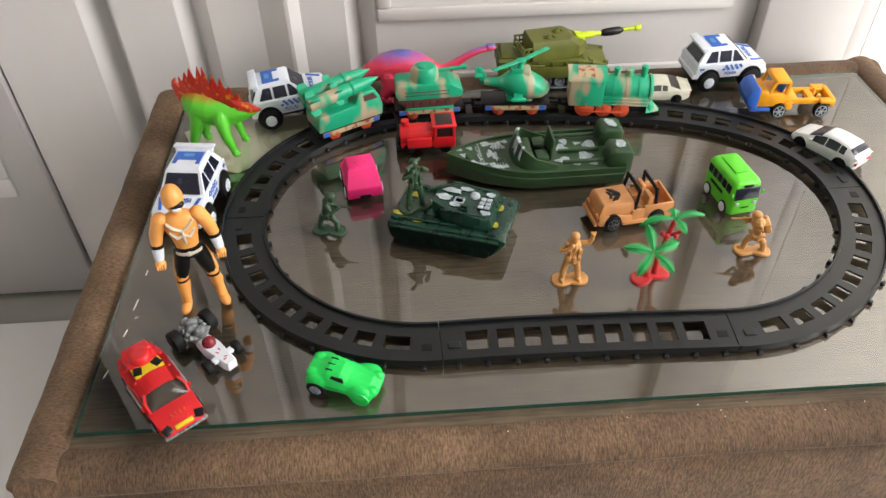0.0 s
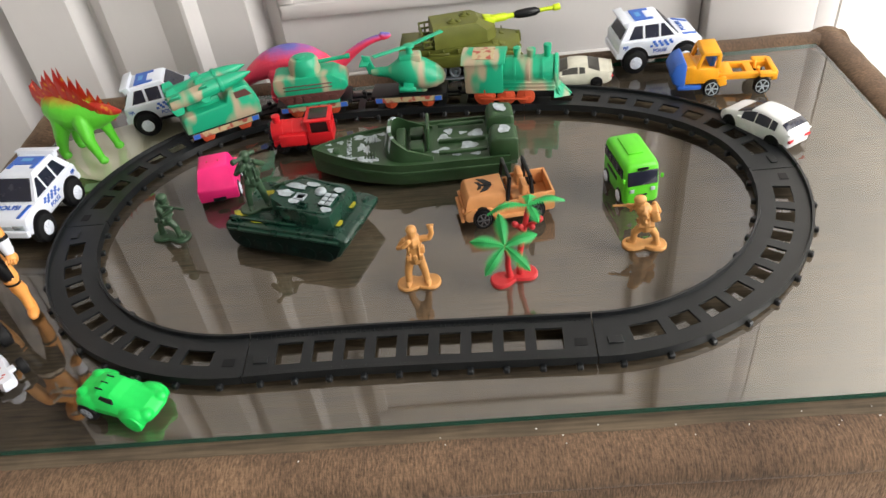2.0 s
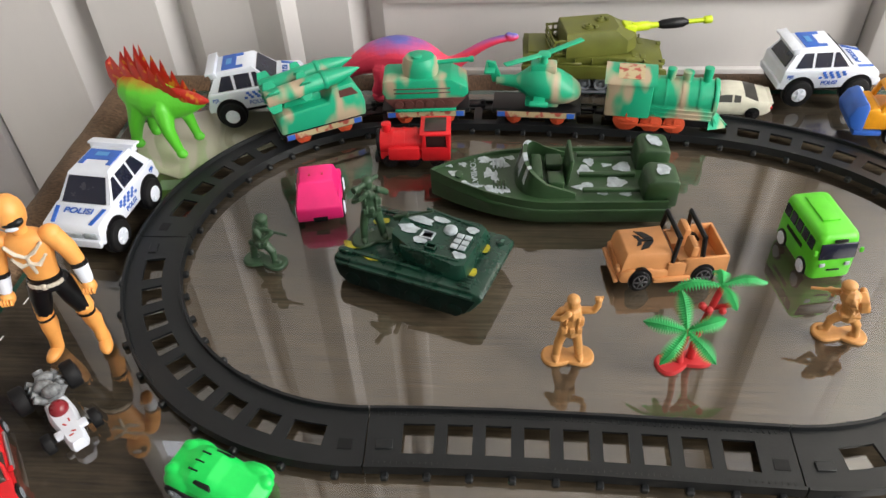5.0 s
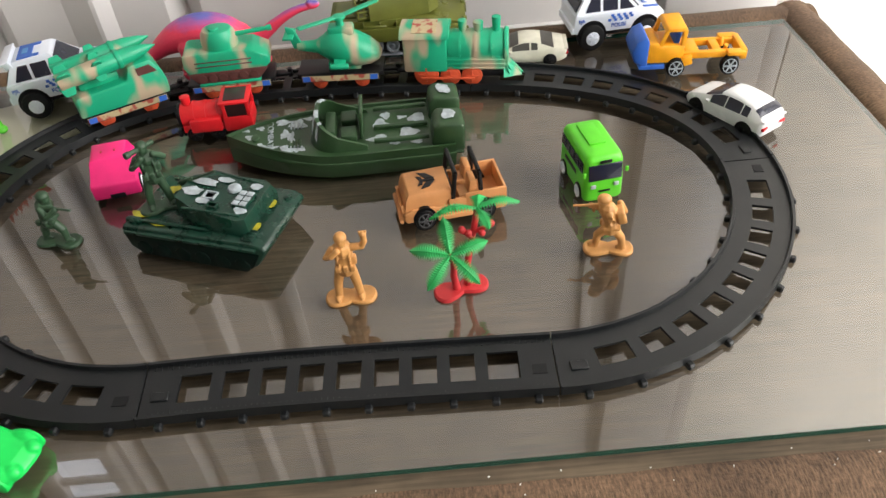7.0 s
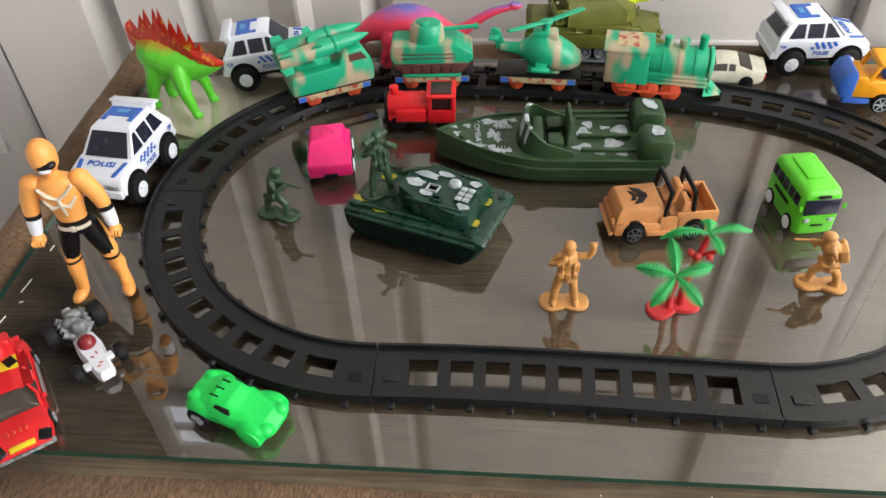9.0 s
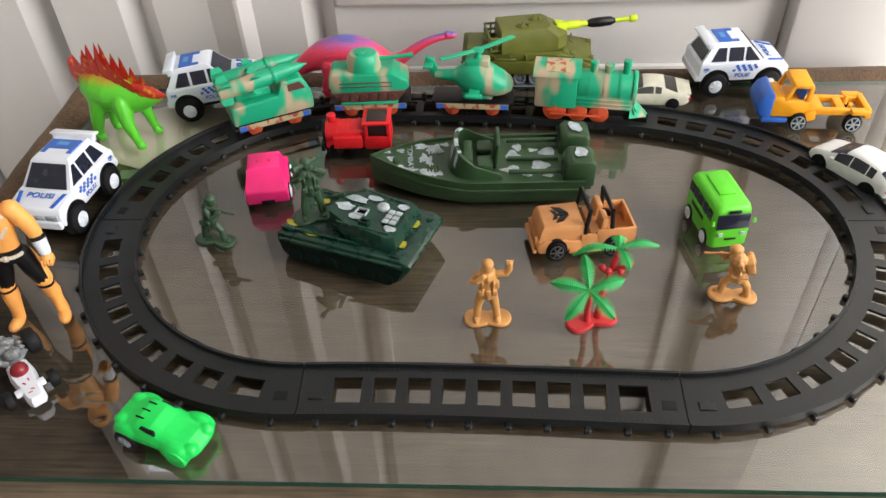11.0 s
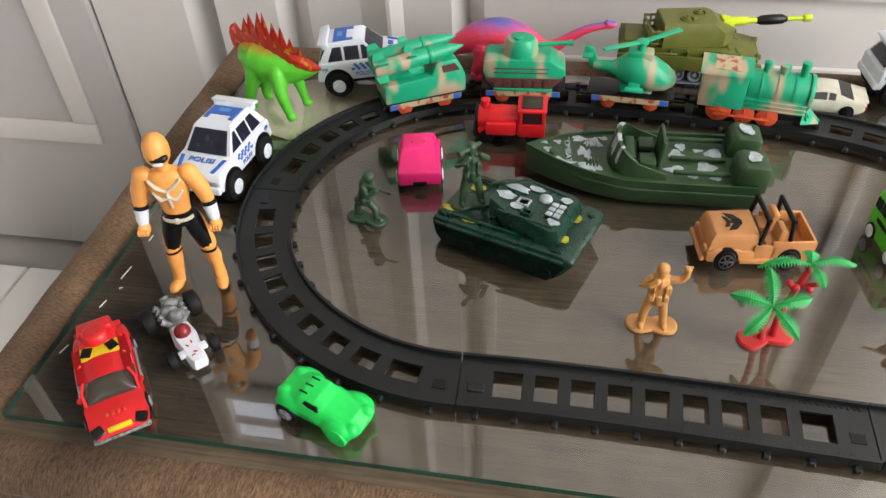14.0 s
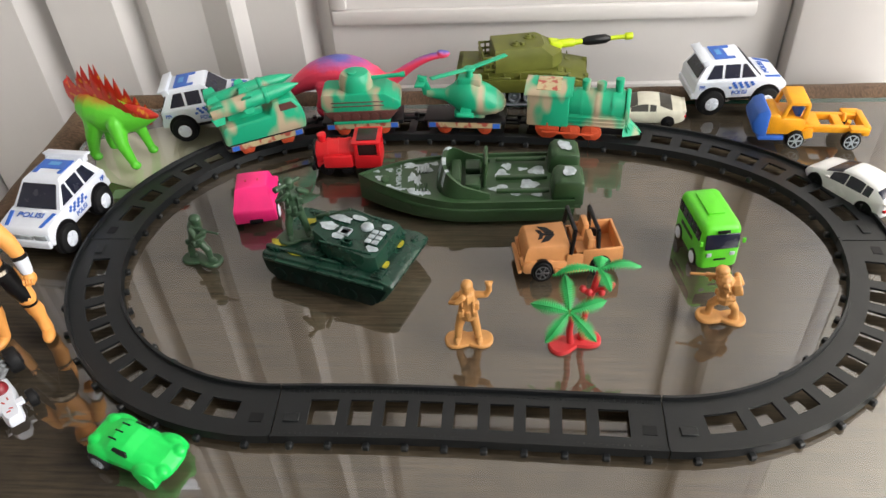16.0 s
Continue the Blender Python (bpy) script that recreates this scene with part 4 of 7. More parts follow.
# neon green pull-back car: swollen wings, green front wheels
def bug_car(x, y, rz):
    c = thing("toy_pullback_car", x, y, rz, "neon green plastic pull-back car near the glass edge", "toy car")
    bm = shape()
    rings = []
    for f, w, zt, zb in ((-0.026, 0.0080, 0.0150, 0.0060), (-0.0245, 0.0110, 0.0185, 0.0040), (-0.017, 0.0132, 0.0200, 0.0035), (-0.009, 0.0128, 0.0225, 0.0035), (0.0, 0.0126, 0.0215, 0.0035),
                         (0.006, 0.0124, 0.0180, 0.0035), (0.014, 0.0122, 0.0155, 0.0035), (0.021, 0.0120, 0.0140, 0.0040), (0.0255, 0.0095, 0.0105, 0.0055), (0.027, 0.0065, 0.0090, 0.0065)):
        ring = []
        for k in range(16):
            a = 2 * math.pi * k / 16
            cx, cz = math.copysign(abs(math.cos(a)) ** 0.6, math.cos(a)), math.copysign(abs(math.sin(a)) ** 0.6, math.sin(a))
            ring.append((f, w * cx * (1.0 if cz < 0 else 1 - 0.22 * cz), (zt + zb) / 2 + (zt - zb) / 2 * cz))
        rings.append(ring)
    loft(bm, rings)
    for s in (-1, 1):
        ball(bm, (0.0150, s * 0.0100, 0.0085), (0.0100, 0.0050, 0.0070))
        ball(bm, (-0.0160, s * 0.0100, 0.0115), (0.0095, 0.0042, 0.0075))
        ball(bm, (0.0225, s * 0.0070, 0.0100), (0.0050, 0.0042, 0.0040))
        ball(bm, (-0.0205, s * 0.0070, 0.0170), (0.0050, 0.0036, 0.0036))
    fuse(part("body", bm, GREEN_CAR, c, smooth=60), 0.0006, 4)
    for s in (-1, 1):
        place_sheet(c, "side_window", BLACK, [[(-0.0065, s * 0.0096, 0.0182), (0.0040, s * 0.0100, 0.0172), (0.0030, s * 0.0088, 0.0196), (-0.0050, s * 0.0086, 0.0204)][::-s]], 0.0006)
        wheel(c, -0.0165, s * 0.0145, 0.0073, 0.0050, RUBBER, GREY, 6, 0.6)
        wheel(c, 0.0165, s * 0.0142, 0.0068, 0.0050, GREEN_CAR, GREEN_CAR, 0, 0.0)
    bm = shape()
    for k in range(3):
        box(bm, (-0.0085 + 0.0004 * k, -0.0050 + 0.0050 * k, 0.0222), (0.0052, 0.0008, 0.0010), 0.0002, (0, 3, 0))
    part("roof_slot", bm, BLACK, c)
    return c


bug_car(-0.1510, 0.0260, -20).scale = (0.97, 1.0, 0.94)


# white drag racer with a bare silver engine
def racer(x, y, rz):
    c = thing("toy_racing_car", x, y, rz, "white toy dragster with silver engine and dark red dome", "toy car")
    bm = shape()
    out = [(-0.0080, 0.0065), (0.0040, 0.0078), (0.0120, 0.0070), (0.0160, 0.0062), (0.0280, 0.0056), (0.0315, 0.0038)]
    ring = [(a, b) for a, b in out] + [(a, -b) for a, b in reversed(out)]
    loft(bm, [[(a, b, 0.0040) for a, b in ring], [(a, b, 0.0085) for a, b in ring], [(a * 0.97, b * 0.75, 0.0112) for a, b in ring]])
    box(bm, (0.0190, 0, 0.0095), (0.0055, 0.0185, 0.0030), 0.0008)
    ob = part("body", bm, WHITE, c)
    bm = shape()
    box(bm, (-0.0170, 0, 0.0080), (0.0220, 0.0120, 0.0080), 0.0015)
    box(bm, (-0.0165, 0, 0.0140), (0.0150, 0.0060, 0.0050), 0.0012)
    tube(bm, (-0.0270, 0, 0.0130), (-0.0310, 0, 0.0165), 0.0030, n=12)
    for k in range(3):
        ball(bm, (-0.0235 + 0.006 * k, 0.0015 * (-1) ** k, 0.0150), (0.0045, 0.0062, 0.0042), n=8)
    cast = plastic("cast_grey_metal", (0.17, 0.18, 0.19), 0.42, 0.45, 330)
    eng = part("engine", bm, cast, c, "bare grey engine with exhaust stacks")
    for k in range(4):
        for s in (-1, 1):
            bm = shape()
            tube(bm, (-0.0240 + 0.0050 * k, s * 0.0035, 0.0105), (-0.0262 + 0.0050 * k, s * 0.0090, 0.0150), 0.0022, 0.0024, n=10)
            part("exhaust_pipe", bm, cast, eng)
    bm = shape()
    ball(bm, (0.0020, 0, 0.0120), (0.0058, 0.0056, 0.0056))
    part("canopy", bm, plastic("dark_red_dome", (0.20, 0.012, 0.02), 0.25), c, "dark red dome")
    bm = shape()
    for k, (a, b) in enumerate(((0.0130, 0.0015), (0.0150, -0.0018), (0.0225, 0.0008), (0.0245, -0.0012))):
        box(bm, (a, b, 0.0113 if a < 0.016 else 0.0112), (0.0026, 0.0009, 0.0006), 0.0001, (0, 0, 30 * k))
    part("worn_print", bm, RED_DARK, c)
    for s in (-1, 1):
        wheel(c, -0.0220, s * 0.0195, 0.0092, 0.0085, RUBBER, BLACK, 5, 0.55)
        wheel(c, 0.0175, s * 0.0165, 0.0062, 0.0055, RUBBER, BLACK, 5, 0.55)
    bm = shape()
    tube(bm, (-0.0220, -0.018, 0.0085), (-0.0220, 0.018, 0.0085), 0.0016)
    tube(bm, (0.0175, -0.015, 0.0062), (0.0175, 0.015, 0.0062), 0.0014)
    part("axles", bm, BLACK, c)
    return c


racer(-0.2500, 0.0640, -45).scale = (0.90, 0.90, 0.90)


# pink car
def pink_car(x, y, rz):
    c = thing("toy_estate_car", x, y, rz, "bright pink plastic toy car with white wheels", "toy car")
    bm = shape()
    prism(bm, [(-0.0230, 0.0035), (-0.0235, 0.0125), (-0.0215, 0.0145), (0.0215, 0.0140), (0.0230, 0.0120), (0.0230, 0.0035)], -0.0160, 0.0160, 0.0022)
    loft(bm, [[(-0.0225, -0.0152, 0.0135), (0.0140, -0.0152, 0.0135), (0.0140, 0.0152, 0.0135), (-0.0225, 0.0152, 0.0135)],
              [(-0.0130, -0.0122, 0.0245), (0.0080, -0.0122, 0.0250), (0.0080, 0.0122, 0.0250), (-0.0130, 0.0122, 0.0245)],
              [(-0.0110, -0.0105, 0.0257), (0.0065, -0.0105, 0.0262), (0.0065, 0.0105, 0.0262), (-0.0110, 0.0105, 0.0257)]])
    part("body", bm, PINK, c)
    bm = shape()
    box(bm, (-0.0236, 0, 0.0050), (0.0012, 0.0100, 0.0030), 0.0004)
    part("plate_recess", bm, BLACK, c)
    bm = shape()
    for k in (-1, 1):
        box(bm, (-0.0040, k * 0.0045, 0.0258), (0.0026, 0.0013, 0.0010), 0.0003)
    part("roof_slot", bm, RED_DARK, c)
    for wx in (-0.0140, 0.0140):
        for s in (-1, 1):
            wheel(c, wx, s * 0.0168, 0.0062, 0.0045, RUBBER, WHITE, 5, 0.72)
    return c


pink_car(-0.1430, 0.2490, 101).scale = (0.96, 0.98, 1.18)


# ---- green bus ----
def bus(x, y, rz):
    c = thing("toy_bus", x, y, rz, "bright green toy bus with black windscreen", "toy bus")
    bm = shape()
    rr = lambda z, i, fx=0.0: rounded_rect(-0.0235 + i, 0.0235 - i + fx, -0.0140 + i, 0.0140 - i, 0.0040, z, 4)
    loft(bm, [rr(0.0035, 0.0008, 0.001), rr(0.0050, 0.0, 0.001), rr(0.0170, 0.0, 0.0005), rr(0.0300, 0.0005, -0.001), rr(0.0325, 0.0015, -0.001), rr(0.0337, 0.0040, -0.001)])
    part("body", bm, GREEN_BUS, c, smooth=50)
    bm = shape()
    box(bm, (-0.004, 0, 0.0342), (0.024, 0.0120, 0.0014), 0.0005)
    part("roof_panel", bm, GREEN_BUS, c)
    bm = shape()
    prism(bm, [(0.0236, 0.0185), (0.0246, 0.0183), (0.0231, 0.0288), (0.0222, 0.0288)], -0.0118, 0.0118, 0.0004)
    part("windscreen", bm, WINDOW, c)
    bm = shape()
    box(bm, (0.0228, 0, 0.0305), (0.0010, 0.0085, 0.0020), 0.0003)
    part("destination_sign", bm, BLACK, c)
    for s in (-1, 1):
        for k in range(5):
            place_sheet(c, "side_window", WINDOW, [[(-0.0195 + 0.0078 * k, s * 0.0140, 0.0215), (-0.0130 + 0.0078 * k, s * 0.0140, 0.0215), (-0.0130 + 0.0078 * k, s * 0.0138, 0.0285), (-0.0195 + 0.0078 * k, s * 0.0138, 0.0285)][::-s]], 0.0004)
        bm = shape()
        box(bm, (0.0247, s * 0.0082, 0.0145), (0.0010, 0.0036, 0.0028), 0.0008)
        part("headlight", bm, SILVER_PRINT, c)
        bm = shape()
        box(bm, (0.0238, s * 0.0150, 0.0235), (0.0016, 0.0022, 0.0034), 0.0005)
        part("mirror", bm, GREEN_BUS, c)
        for wx in (-0.0135, 0.0135):
            wheel(c, wx, s * 0.0150, 0.0058, 0.0040, BLACK, WHITE, 5, 0.74)
        place_sheet(c, "side_stripe", BLACK, [[(-0.0120, s * 0.0143, 0.0150), (0.0080, s * 0.0143, 0.0150), (0.0080, s * 0.0143, 0.0175), (-0.0120, s * 0.0143, 0.0175)][::-s]], 0.0002)
    bm = shape()
    box(bm, (0.0247, 0, 0.0105), (0.0008, 0.0085, 0.0012), 0.0003)
    part("grille", bm, BLACK, c)
    return c


bus(0.1810, 0.2030, -81).scale = (0.98, 0.94, 1.06)


# ---- tan jeep ----
DARK_RIM = plastic("dark_grey_rim", (0.07, 0.07, 0.075), 0.4)

def jeep(x, y, rz):
    c = thing("toy_jeep", x, y, rz, "tan plastic toy jeep with black roll bars", "toy car")
    w = 0.0160
    bm = shape()
    prism(bm, [(0.0020, 0.0060), (0.0020, 0.0130), (0.0120, 0.0130), (0.0150, 0.0142), (0.0290, 0.0142), (0.0345, 0.0118), (0.0352, 0.0080), (0.0330, 0.0055)], -w, w, 0.0010)

    def hood(x0, x1, hw, z):
        return [(x0, -hw, z), (x1, -hw * 0.93, z), (x1, hw * 0.93, z), (x0, hw, z)]
    loft(bm, [hood(0.0015, 0.0335, 0.0150, 0.0125), hood(0.0015, 0.0320, 0.0142, 0.0190), hood(0.0015, 0.0305, 0.0132, 0.0218), hood(0.0020, 0.0290, 0.0122, 0.0226)])
    part("bonnet", bm, TAN_JEEP, c)
    bm = shape()
    box(bm, (-0.0160, 0, 0.0075), (0.0380, 2 * w, 0.0040), 0.0010)
    part("floor_pan", bm, TAN_JEEP, c)
    for s in (-1, 1):
        for nm, ctr, siz, r in (("rear_side", (-0.0210, s * (w - 0.0010), 0.0130), (0.0280, 0.0020, 0.0130), 0.0006), ("door_sill", (-0.0030, s * (w - 0.0010), 0.0118), (0.0140, 0.0020, 0.0106), 0.0006),
                                ("running_board", (0.0005, s * (w + 0.0004), 0.0068), (0.0240, 0.0030, 0.0030), 0.0008)):
            bm = shape()
            box(bm, ctr, siz, r)
            part(nm, bm, TAN_JEEP, c)
    for nm, a, siz in (("tailgate", -0.0345, (0.0020, 2 * w, 0.0130)), ("bulkhead", -0.0165, (0.0016, 2 * w - 0.003, 0.0090))):
        bm = shape()
        box(bm, (a, 0, 0.0130), siz, 0.0006)
        part(nm, bm, TAN_JEEP, c)
    for s in (-1, 1):
        bm = shape()
        box(bm, (-0.0080, s * 0.0078, 0.0135), (0.0100, 0.0125, 0.0080), 0.0014)
        box(bm, (-0.0125, s * 0.0078, 0.0195), (0.0048, 0.0120, 0.0125), 0.0012, (0, -8, 0))
        part("seat", bm, TAN_JEEP, c)
    for nm, xx, top, lean in (("windscreen_frame", 0.0010, 0.0320, -0.0025), ("roll_bar", -0.0185, 0.0310, 0.001)):
        bm = shape()
        for s in (-1, 1):
            tube(bm, (xx, s * 0.0140, 0.0165), (xx + lean, s * 0.0125, top), 0.0016, n=8)
        tube(bm, (xx + lean, -0.0132, top), (xx + lean, 0.0132, top), 0.0016, n=8)
        if nm == "windscreen_frame":
            tube(bm, (xx, -0.0140, 0.0200), (xx, 0.0140, 0.0200), 0.0013, n=8)
        part(nm, bm, BLACK, c)
    bm = shape()
    for s in (-1, 1):
        tile_on(bm, (0.0100, s * 0.0012, 0.0229), (0.0150, s * 0.0070, 0.0229), (0.0210, s * 0.0085, 0.0229), (0.0165, s * 0.0018, 0.0229), 0.0002)
        tile_on(bm, (0.0180, s * 0.0005, 0.0229), (0.0190, s * 0.0040, 0.0229), (0.0225, s * 0.0050, 0.0229), (0.0205, s * 0.0006, 0.0229), 0.0002)
    box(bm, (0.0155, 0, 0.0229), (0.0100, 0.0020, 0.0006))
    part("bonnet_emblem", bm, BLACK, c, "black winged print", smooth=0)
    for s in (-1, 1):
        bm = shape()
        tube(bm, (0.0335, s * 0.0105, 0.0125), (0.0358, s * 0.0105, 0.0122), 0.0026, n=12, r=0.0004)
        part("headlight", bm, TAN_JEEP, c)
    bm = shape()
    for k in range(6):
        box(bm, (0.0352, -0.0060 + 0.0024 * k, 0.0125), (0.0012, 0.0011, 0.0052), 0.0003, seg=1)
    part("grille", bm, TAN_JEEP, c)
    bm = shape()
    box(bm, (0.0365, 0, 0.0070), (0.0030, 0.0300, 0.0028), 0.0008)
    part("bumper", bm, TAN_JEEP, c)
    for wx in (-0.0200, 0.0210):
        for s in (-1, 1):
            bm = shape()
            tube(bm, (wx, s * 0.0120, 0.0072), (wx, s * 0.01615, 0.0072), 0.0080, n=20)
            part("wheel_arch", bm, BLACK, c)
            wheel(c, wx, s * 0.0172, 0.0067, 0.0050, BLACK, DARK_RIM, 6, 0.74, open_rim=True)
    return c


jeep(0.0868, 0.1885, 188).scale = (0.94, 1.0, 1.16)


# ---- yellow lorry ----
def lorry(x, y, rz):
    c = thing("toy_lorry", x, y, rz, "yellow-orange toy lorry chassis with a blue front", "toy lorry")
    bm = shape()
    prism(bm, [(0.0060, 0.0120), (0.0060, 0.0265), (0.0260, 0.0265), (0.0300, 0.0300), (0.0385, 0.0285), (0.0400, 0.0120)], -0.0145, 0.0145, 0.0014)
    part("cab", bm, OCHRE, c)
    bm = shape()
    prism(bm, [(0.0050, 0.0375), (0.0065, 0.0410), (0.0225, 0.0408), (0.0250, 0.0375)], -0.0145, 0.0145, 0.0012)
    part("cab_roof", bm, OCHRE, c)
    for s in (-1, 1):
        for a0, a1 in ((0.0078, 0.0070), (0.0272, 0.0228)):
            bm = shape()
            prism(bm, [(a0 - 0.0018, 0.0260), (a1 - 0.0018, 0.0385), (a1 + 0.0018, 0.0385), (a0 + 0.0022, 0.0260)], s * 0.0128 - 0.0016, s * 0.0128 + 0.0016, 0.0004)
            part("cab_pillar", bm, OCHRE, c)
    bm = shape()
    box(bm, (0.0120, 0, 0.0290), (0.0050, 0.0200, 0.0120), 0.0015, (0, -8, 0))
    part("cab_seat", bm, BLUE, c, "blue plastic seat")
    bm = shape()
    for s in (-1, 1):
        box(bm, (-0.0200, s * 0.0105, 0.0165), (0.0560, 0.0050, 0.0055), 0.0010)
        box(bm, (0.0030, s * 0.0150, 0.0140), (0.0090, 0.0040, 0.0080), 0.0010, (0, 14, 0))
        box(bm, (-0.0400, s * 0.0140, 0.0185), (0.0160, 0.0080, 0.0035), 0.0010)
    box(bm, (-0.0470, 0, 0.0165), (0.0060, 0.0300, 0.0085), 0.0012)
    box(bm, (-0.0250, 0, 0.0165), (0.0080, 0.0220, 0.0050), 0.0010)
    box(bm, (-0.0030, 0, 0.0165), (0.0120, 0.0220, 0.0060), 0.0010)
    for s in (-1, 1):
        tube(bm, (-0.0330, s * 0.0040, 0.0150), (-0.0330, s * 0.0070, 0.0215), 0.0018, n=8)
    part("chassis", bm, OCHRE, c)
    bm = shape()
    prism(bm, [(0.0370, 0.0080), (0.0490, 0.0130), (0.0525, 0.0220), (0.0480, 0.0310), (0.0400, 0.0345), (0.0370, 0.0300)], -0.0150, 0.0150, 0.0018)
    box(bm, (0.0330, 0, 0.0090), (0.0230, 0.0310, 0.0040), 0.0012)
    part("front_shell", bm, BLUE, c, "blue plastic front shell")
    for wx in (-0.0360, 0.0120):
        for s in (-1, 1):
            wheel(c, wx, s * 0.0172, 0.0083, 0.0060, BLACK, SILVER_PRINT, 6, 0.76, open_rim=True)
    bm = shape()
    for wx in (-0.0360, 0.0120):
        tube(bm, (wx, -0.015, 0.0083), (wx, 0.015, 0.0083), 0.0016)
    part("axles", bm, BLACK, c)
    return c


lorry(0.2875, 0.3420, 176).scale = (0.88, 0.96, 1.0)


# ---- camouflaged boat ----
def boat(x, y, rz):
    c = thing("toy_patrol_boat", x, y, rz, "dark green plastic toy patrol boat with grey camouflage print", "toy boat")
    H = 0.0215

    def half(f):
        """Half breadth at f of the length from the stern."""
        return 0.0235 * (1 - max(0, (f - 0.45) / 0.55) ** 2.1)
    L, n = 0.166, 22

    def ring(z, shrink, lift):
        port = [((k / n - 0.5) * L * (1 - 0.05 * shrink) + (0.0 if k < n else 0), half(k / n) * (1 - shrink), z + lift * max(0, k / n - 0.55)) for k in range(n + 1)]
        return port + [(a, -b, e) for a, b, e in reversed(port[:-1])]
    bm = shape()
    loft(bm, [ring(0.0, 0.14, 0.010), ring(0.004, 0.07, 0.010), ring(0.0115, 0.035, 0.012), ring(0.0120, 0.01, 0.012), ring(0.0140, 0.01, 0.012), ring(0.0145, 0.03, 0.012), ring(H, 0.0, 0.012), ring(H, 0.06, 0.012), ring(H - 0.0025, 0.075, 0.012)])
    part("hull", bm, BOAT_GREEN, c, smooth=35)

    def deck(a):
        f = a / L + 0.5
        return H - 0.0025 + 0.012 * max(0, f - 0.55)
    # cockpit coaming: horseshoe, high in front, sloping to the rear
    bm = shape()
    outer = []
    for k in range(25):
        a = math.pi * (k / 24 - 0.5)
        ca, sa = math.cos(a), math.sin(a)
        bx, by = -0.004 + 0.026 * ca ** 0.8, 0.0185 * math.copysign(abs(sa) ** 0.7, sa)
        if k in (0, 24):
            bx = -0.020
        top = 0.0245 + 0.0150 * max(0.0, ca) ** 0.55 if k not in (0, 24) else 0.0220
        lean = -0.006 * max(0.0, ca)
        outer.append([(bx, by, deck(bx) - 0.001), (bx + lean, by * 0.93, top), (bx + lean - 0.0025 * ca - 0.0003, by * 0.86, top), (bx - 0.0030 * ca - 0.0003, by * 0.90, deck(bx) - 0.001)])
    loft(bm, outer)
    part("coaming", bm, BOAT_GREEN, c)
    bm = shape()
    for k in range(7, 18):
        q0, q1 = outer[k], outer[k + 1]
        if k in (7, 8, 9, 12, 13, 16):
            tile_on(bm, Vector(q0[0]).lerp(Vector(q0[1]), 0.45), Vector(q1[0]).lerp(Vector(q1[1]), 0.55 - 0.2 * (k % 3)), q1[1], q0[1], 0.0004)
    for k in (6, 7, 8, 12, 13, 16):
        q0, q1 = outer[k], outer[k + 1]
        tile_on(bm, q0[1], q1[1], q1[2], q0[2], 0.0005)
    part("coaming_print", bm, SILVER_PRINT, c, "grey sprayed camouflage", smooth=0)
    bm = shape()
    box(bm, (-0.0165, -0.001, 0.0300), (0.0030, 0.0190, 0.0220), 0.0015, (0, -6, 0))
    part("bulkhead", bm, BOAT_GREEN, c)
    bm = shape()
    box(bm, (-0.0070, 0.0075, 0.0240), (0.0120, 0.0100, 0.0060), 0.0015)
    box(bm, (-0.0070, -0.0075, 0.0240), (0.0120, 0.0100, 0.0060), 0.0015)
    part("seat_bench", bm, BOAT_GREEN, c)
    bm = shape()
    box(bm, (0.0060, 0.0, 0.0250), (0.0080, 0.0200, 0.0090), 0.0015)
    part("dashboard", bm, BOAT_GREEN, c)
    for y, z in ((-0.0150, 0.0230), (0.0, 0.0205), (0.0150, 0.0230)):
        bm = shape()
        box(bm, (-0.0450, y, z), (0.0400, 0.0024, 0.0030), 0.0006)
        part("deck_rail", bm, BOAT_GREEN, c)
    for s in (-1, 1):
        bm = shape()
        prism(bm, [(-0.0900, 0.0130), (-0.0905, 0.0330), (-0.0880, 0.0350), (-0.0720, 0.0365), (-0.0680, 0.0330), (-0.0660, 0.0190), (-0.0720, 0.0130)], s * 0.0125 - 0.0080, s * 0.0125 + 0.0080, 0.0016)
        e = part("engine", bm, BOAT_GREEN, c)
        bm = shape()
        spot = random.Random(11 + s)
        edge = []
        for k in range(13):
            t = 2 * math.pi * k / 13
            q = 0.55 + 0.5 * spot.random()
            px = -0.0795 + 0.0062 * q * math.cos(t)
            edge.append(bm.verts.new((px, s * 0.0125 + 0.0058 * q * math.sin(t), 0.0361 + (px + 0.0860) * 0.094 + 0.0003)))
        bm.faces.new(edge)
        part("engine_print", bm, SILVER_PRINT, e, "grey sprayed patch", smooth=0)
        bm = shape()
        tube(bm, (-0.0895, s * 0.0125, 0.0060), (-0.0780, s * 0.0125, 0.0060), 0.0022, n=8)
        box(bm, (-0.0830, s * 0.0125, 0.0090), (0.0050, 0.0030, 0.0100), 0.0008)
        part("drive_leg", bm, BOAT_GREEN, e)
    # deck print: ragged patches
    rnd = random.Random(5)
    bm = shape()
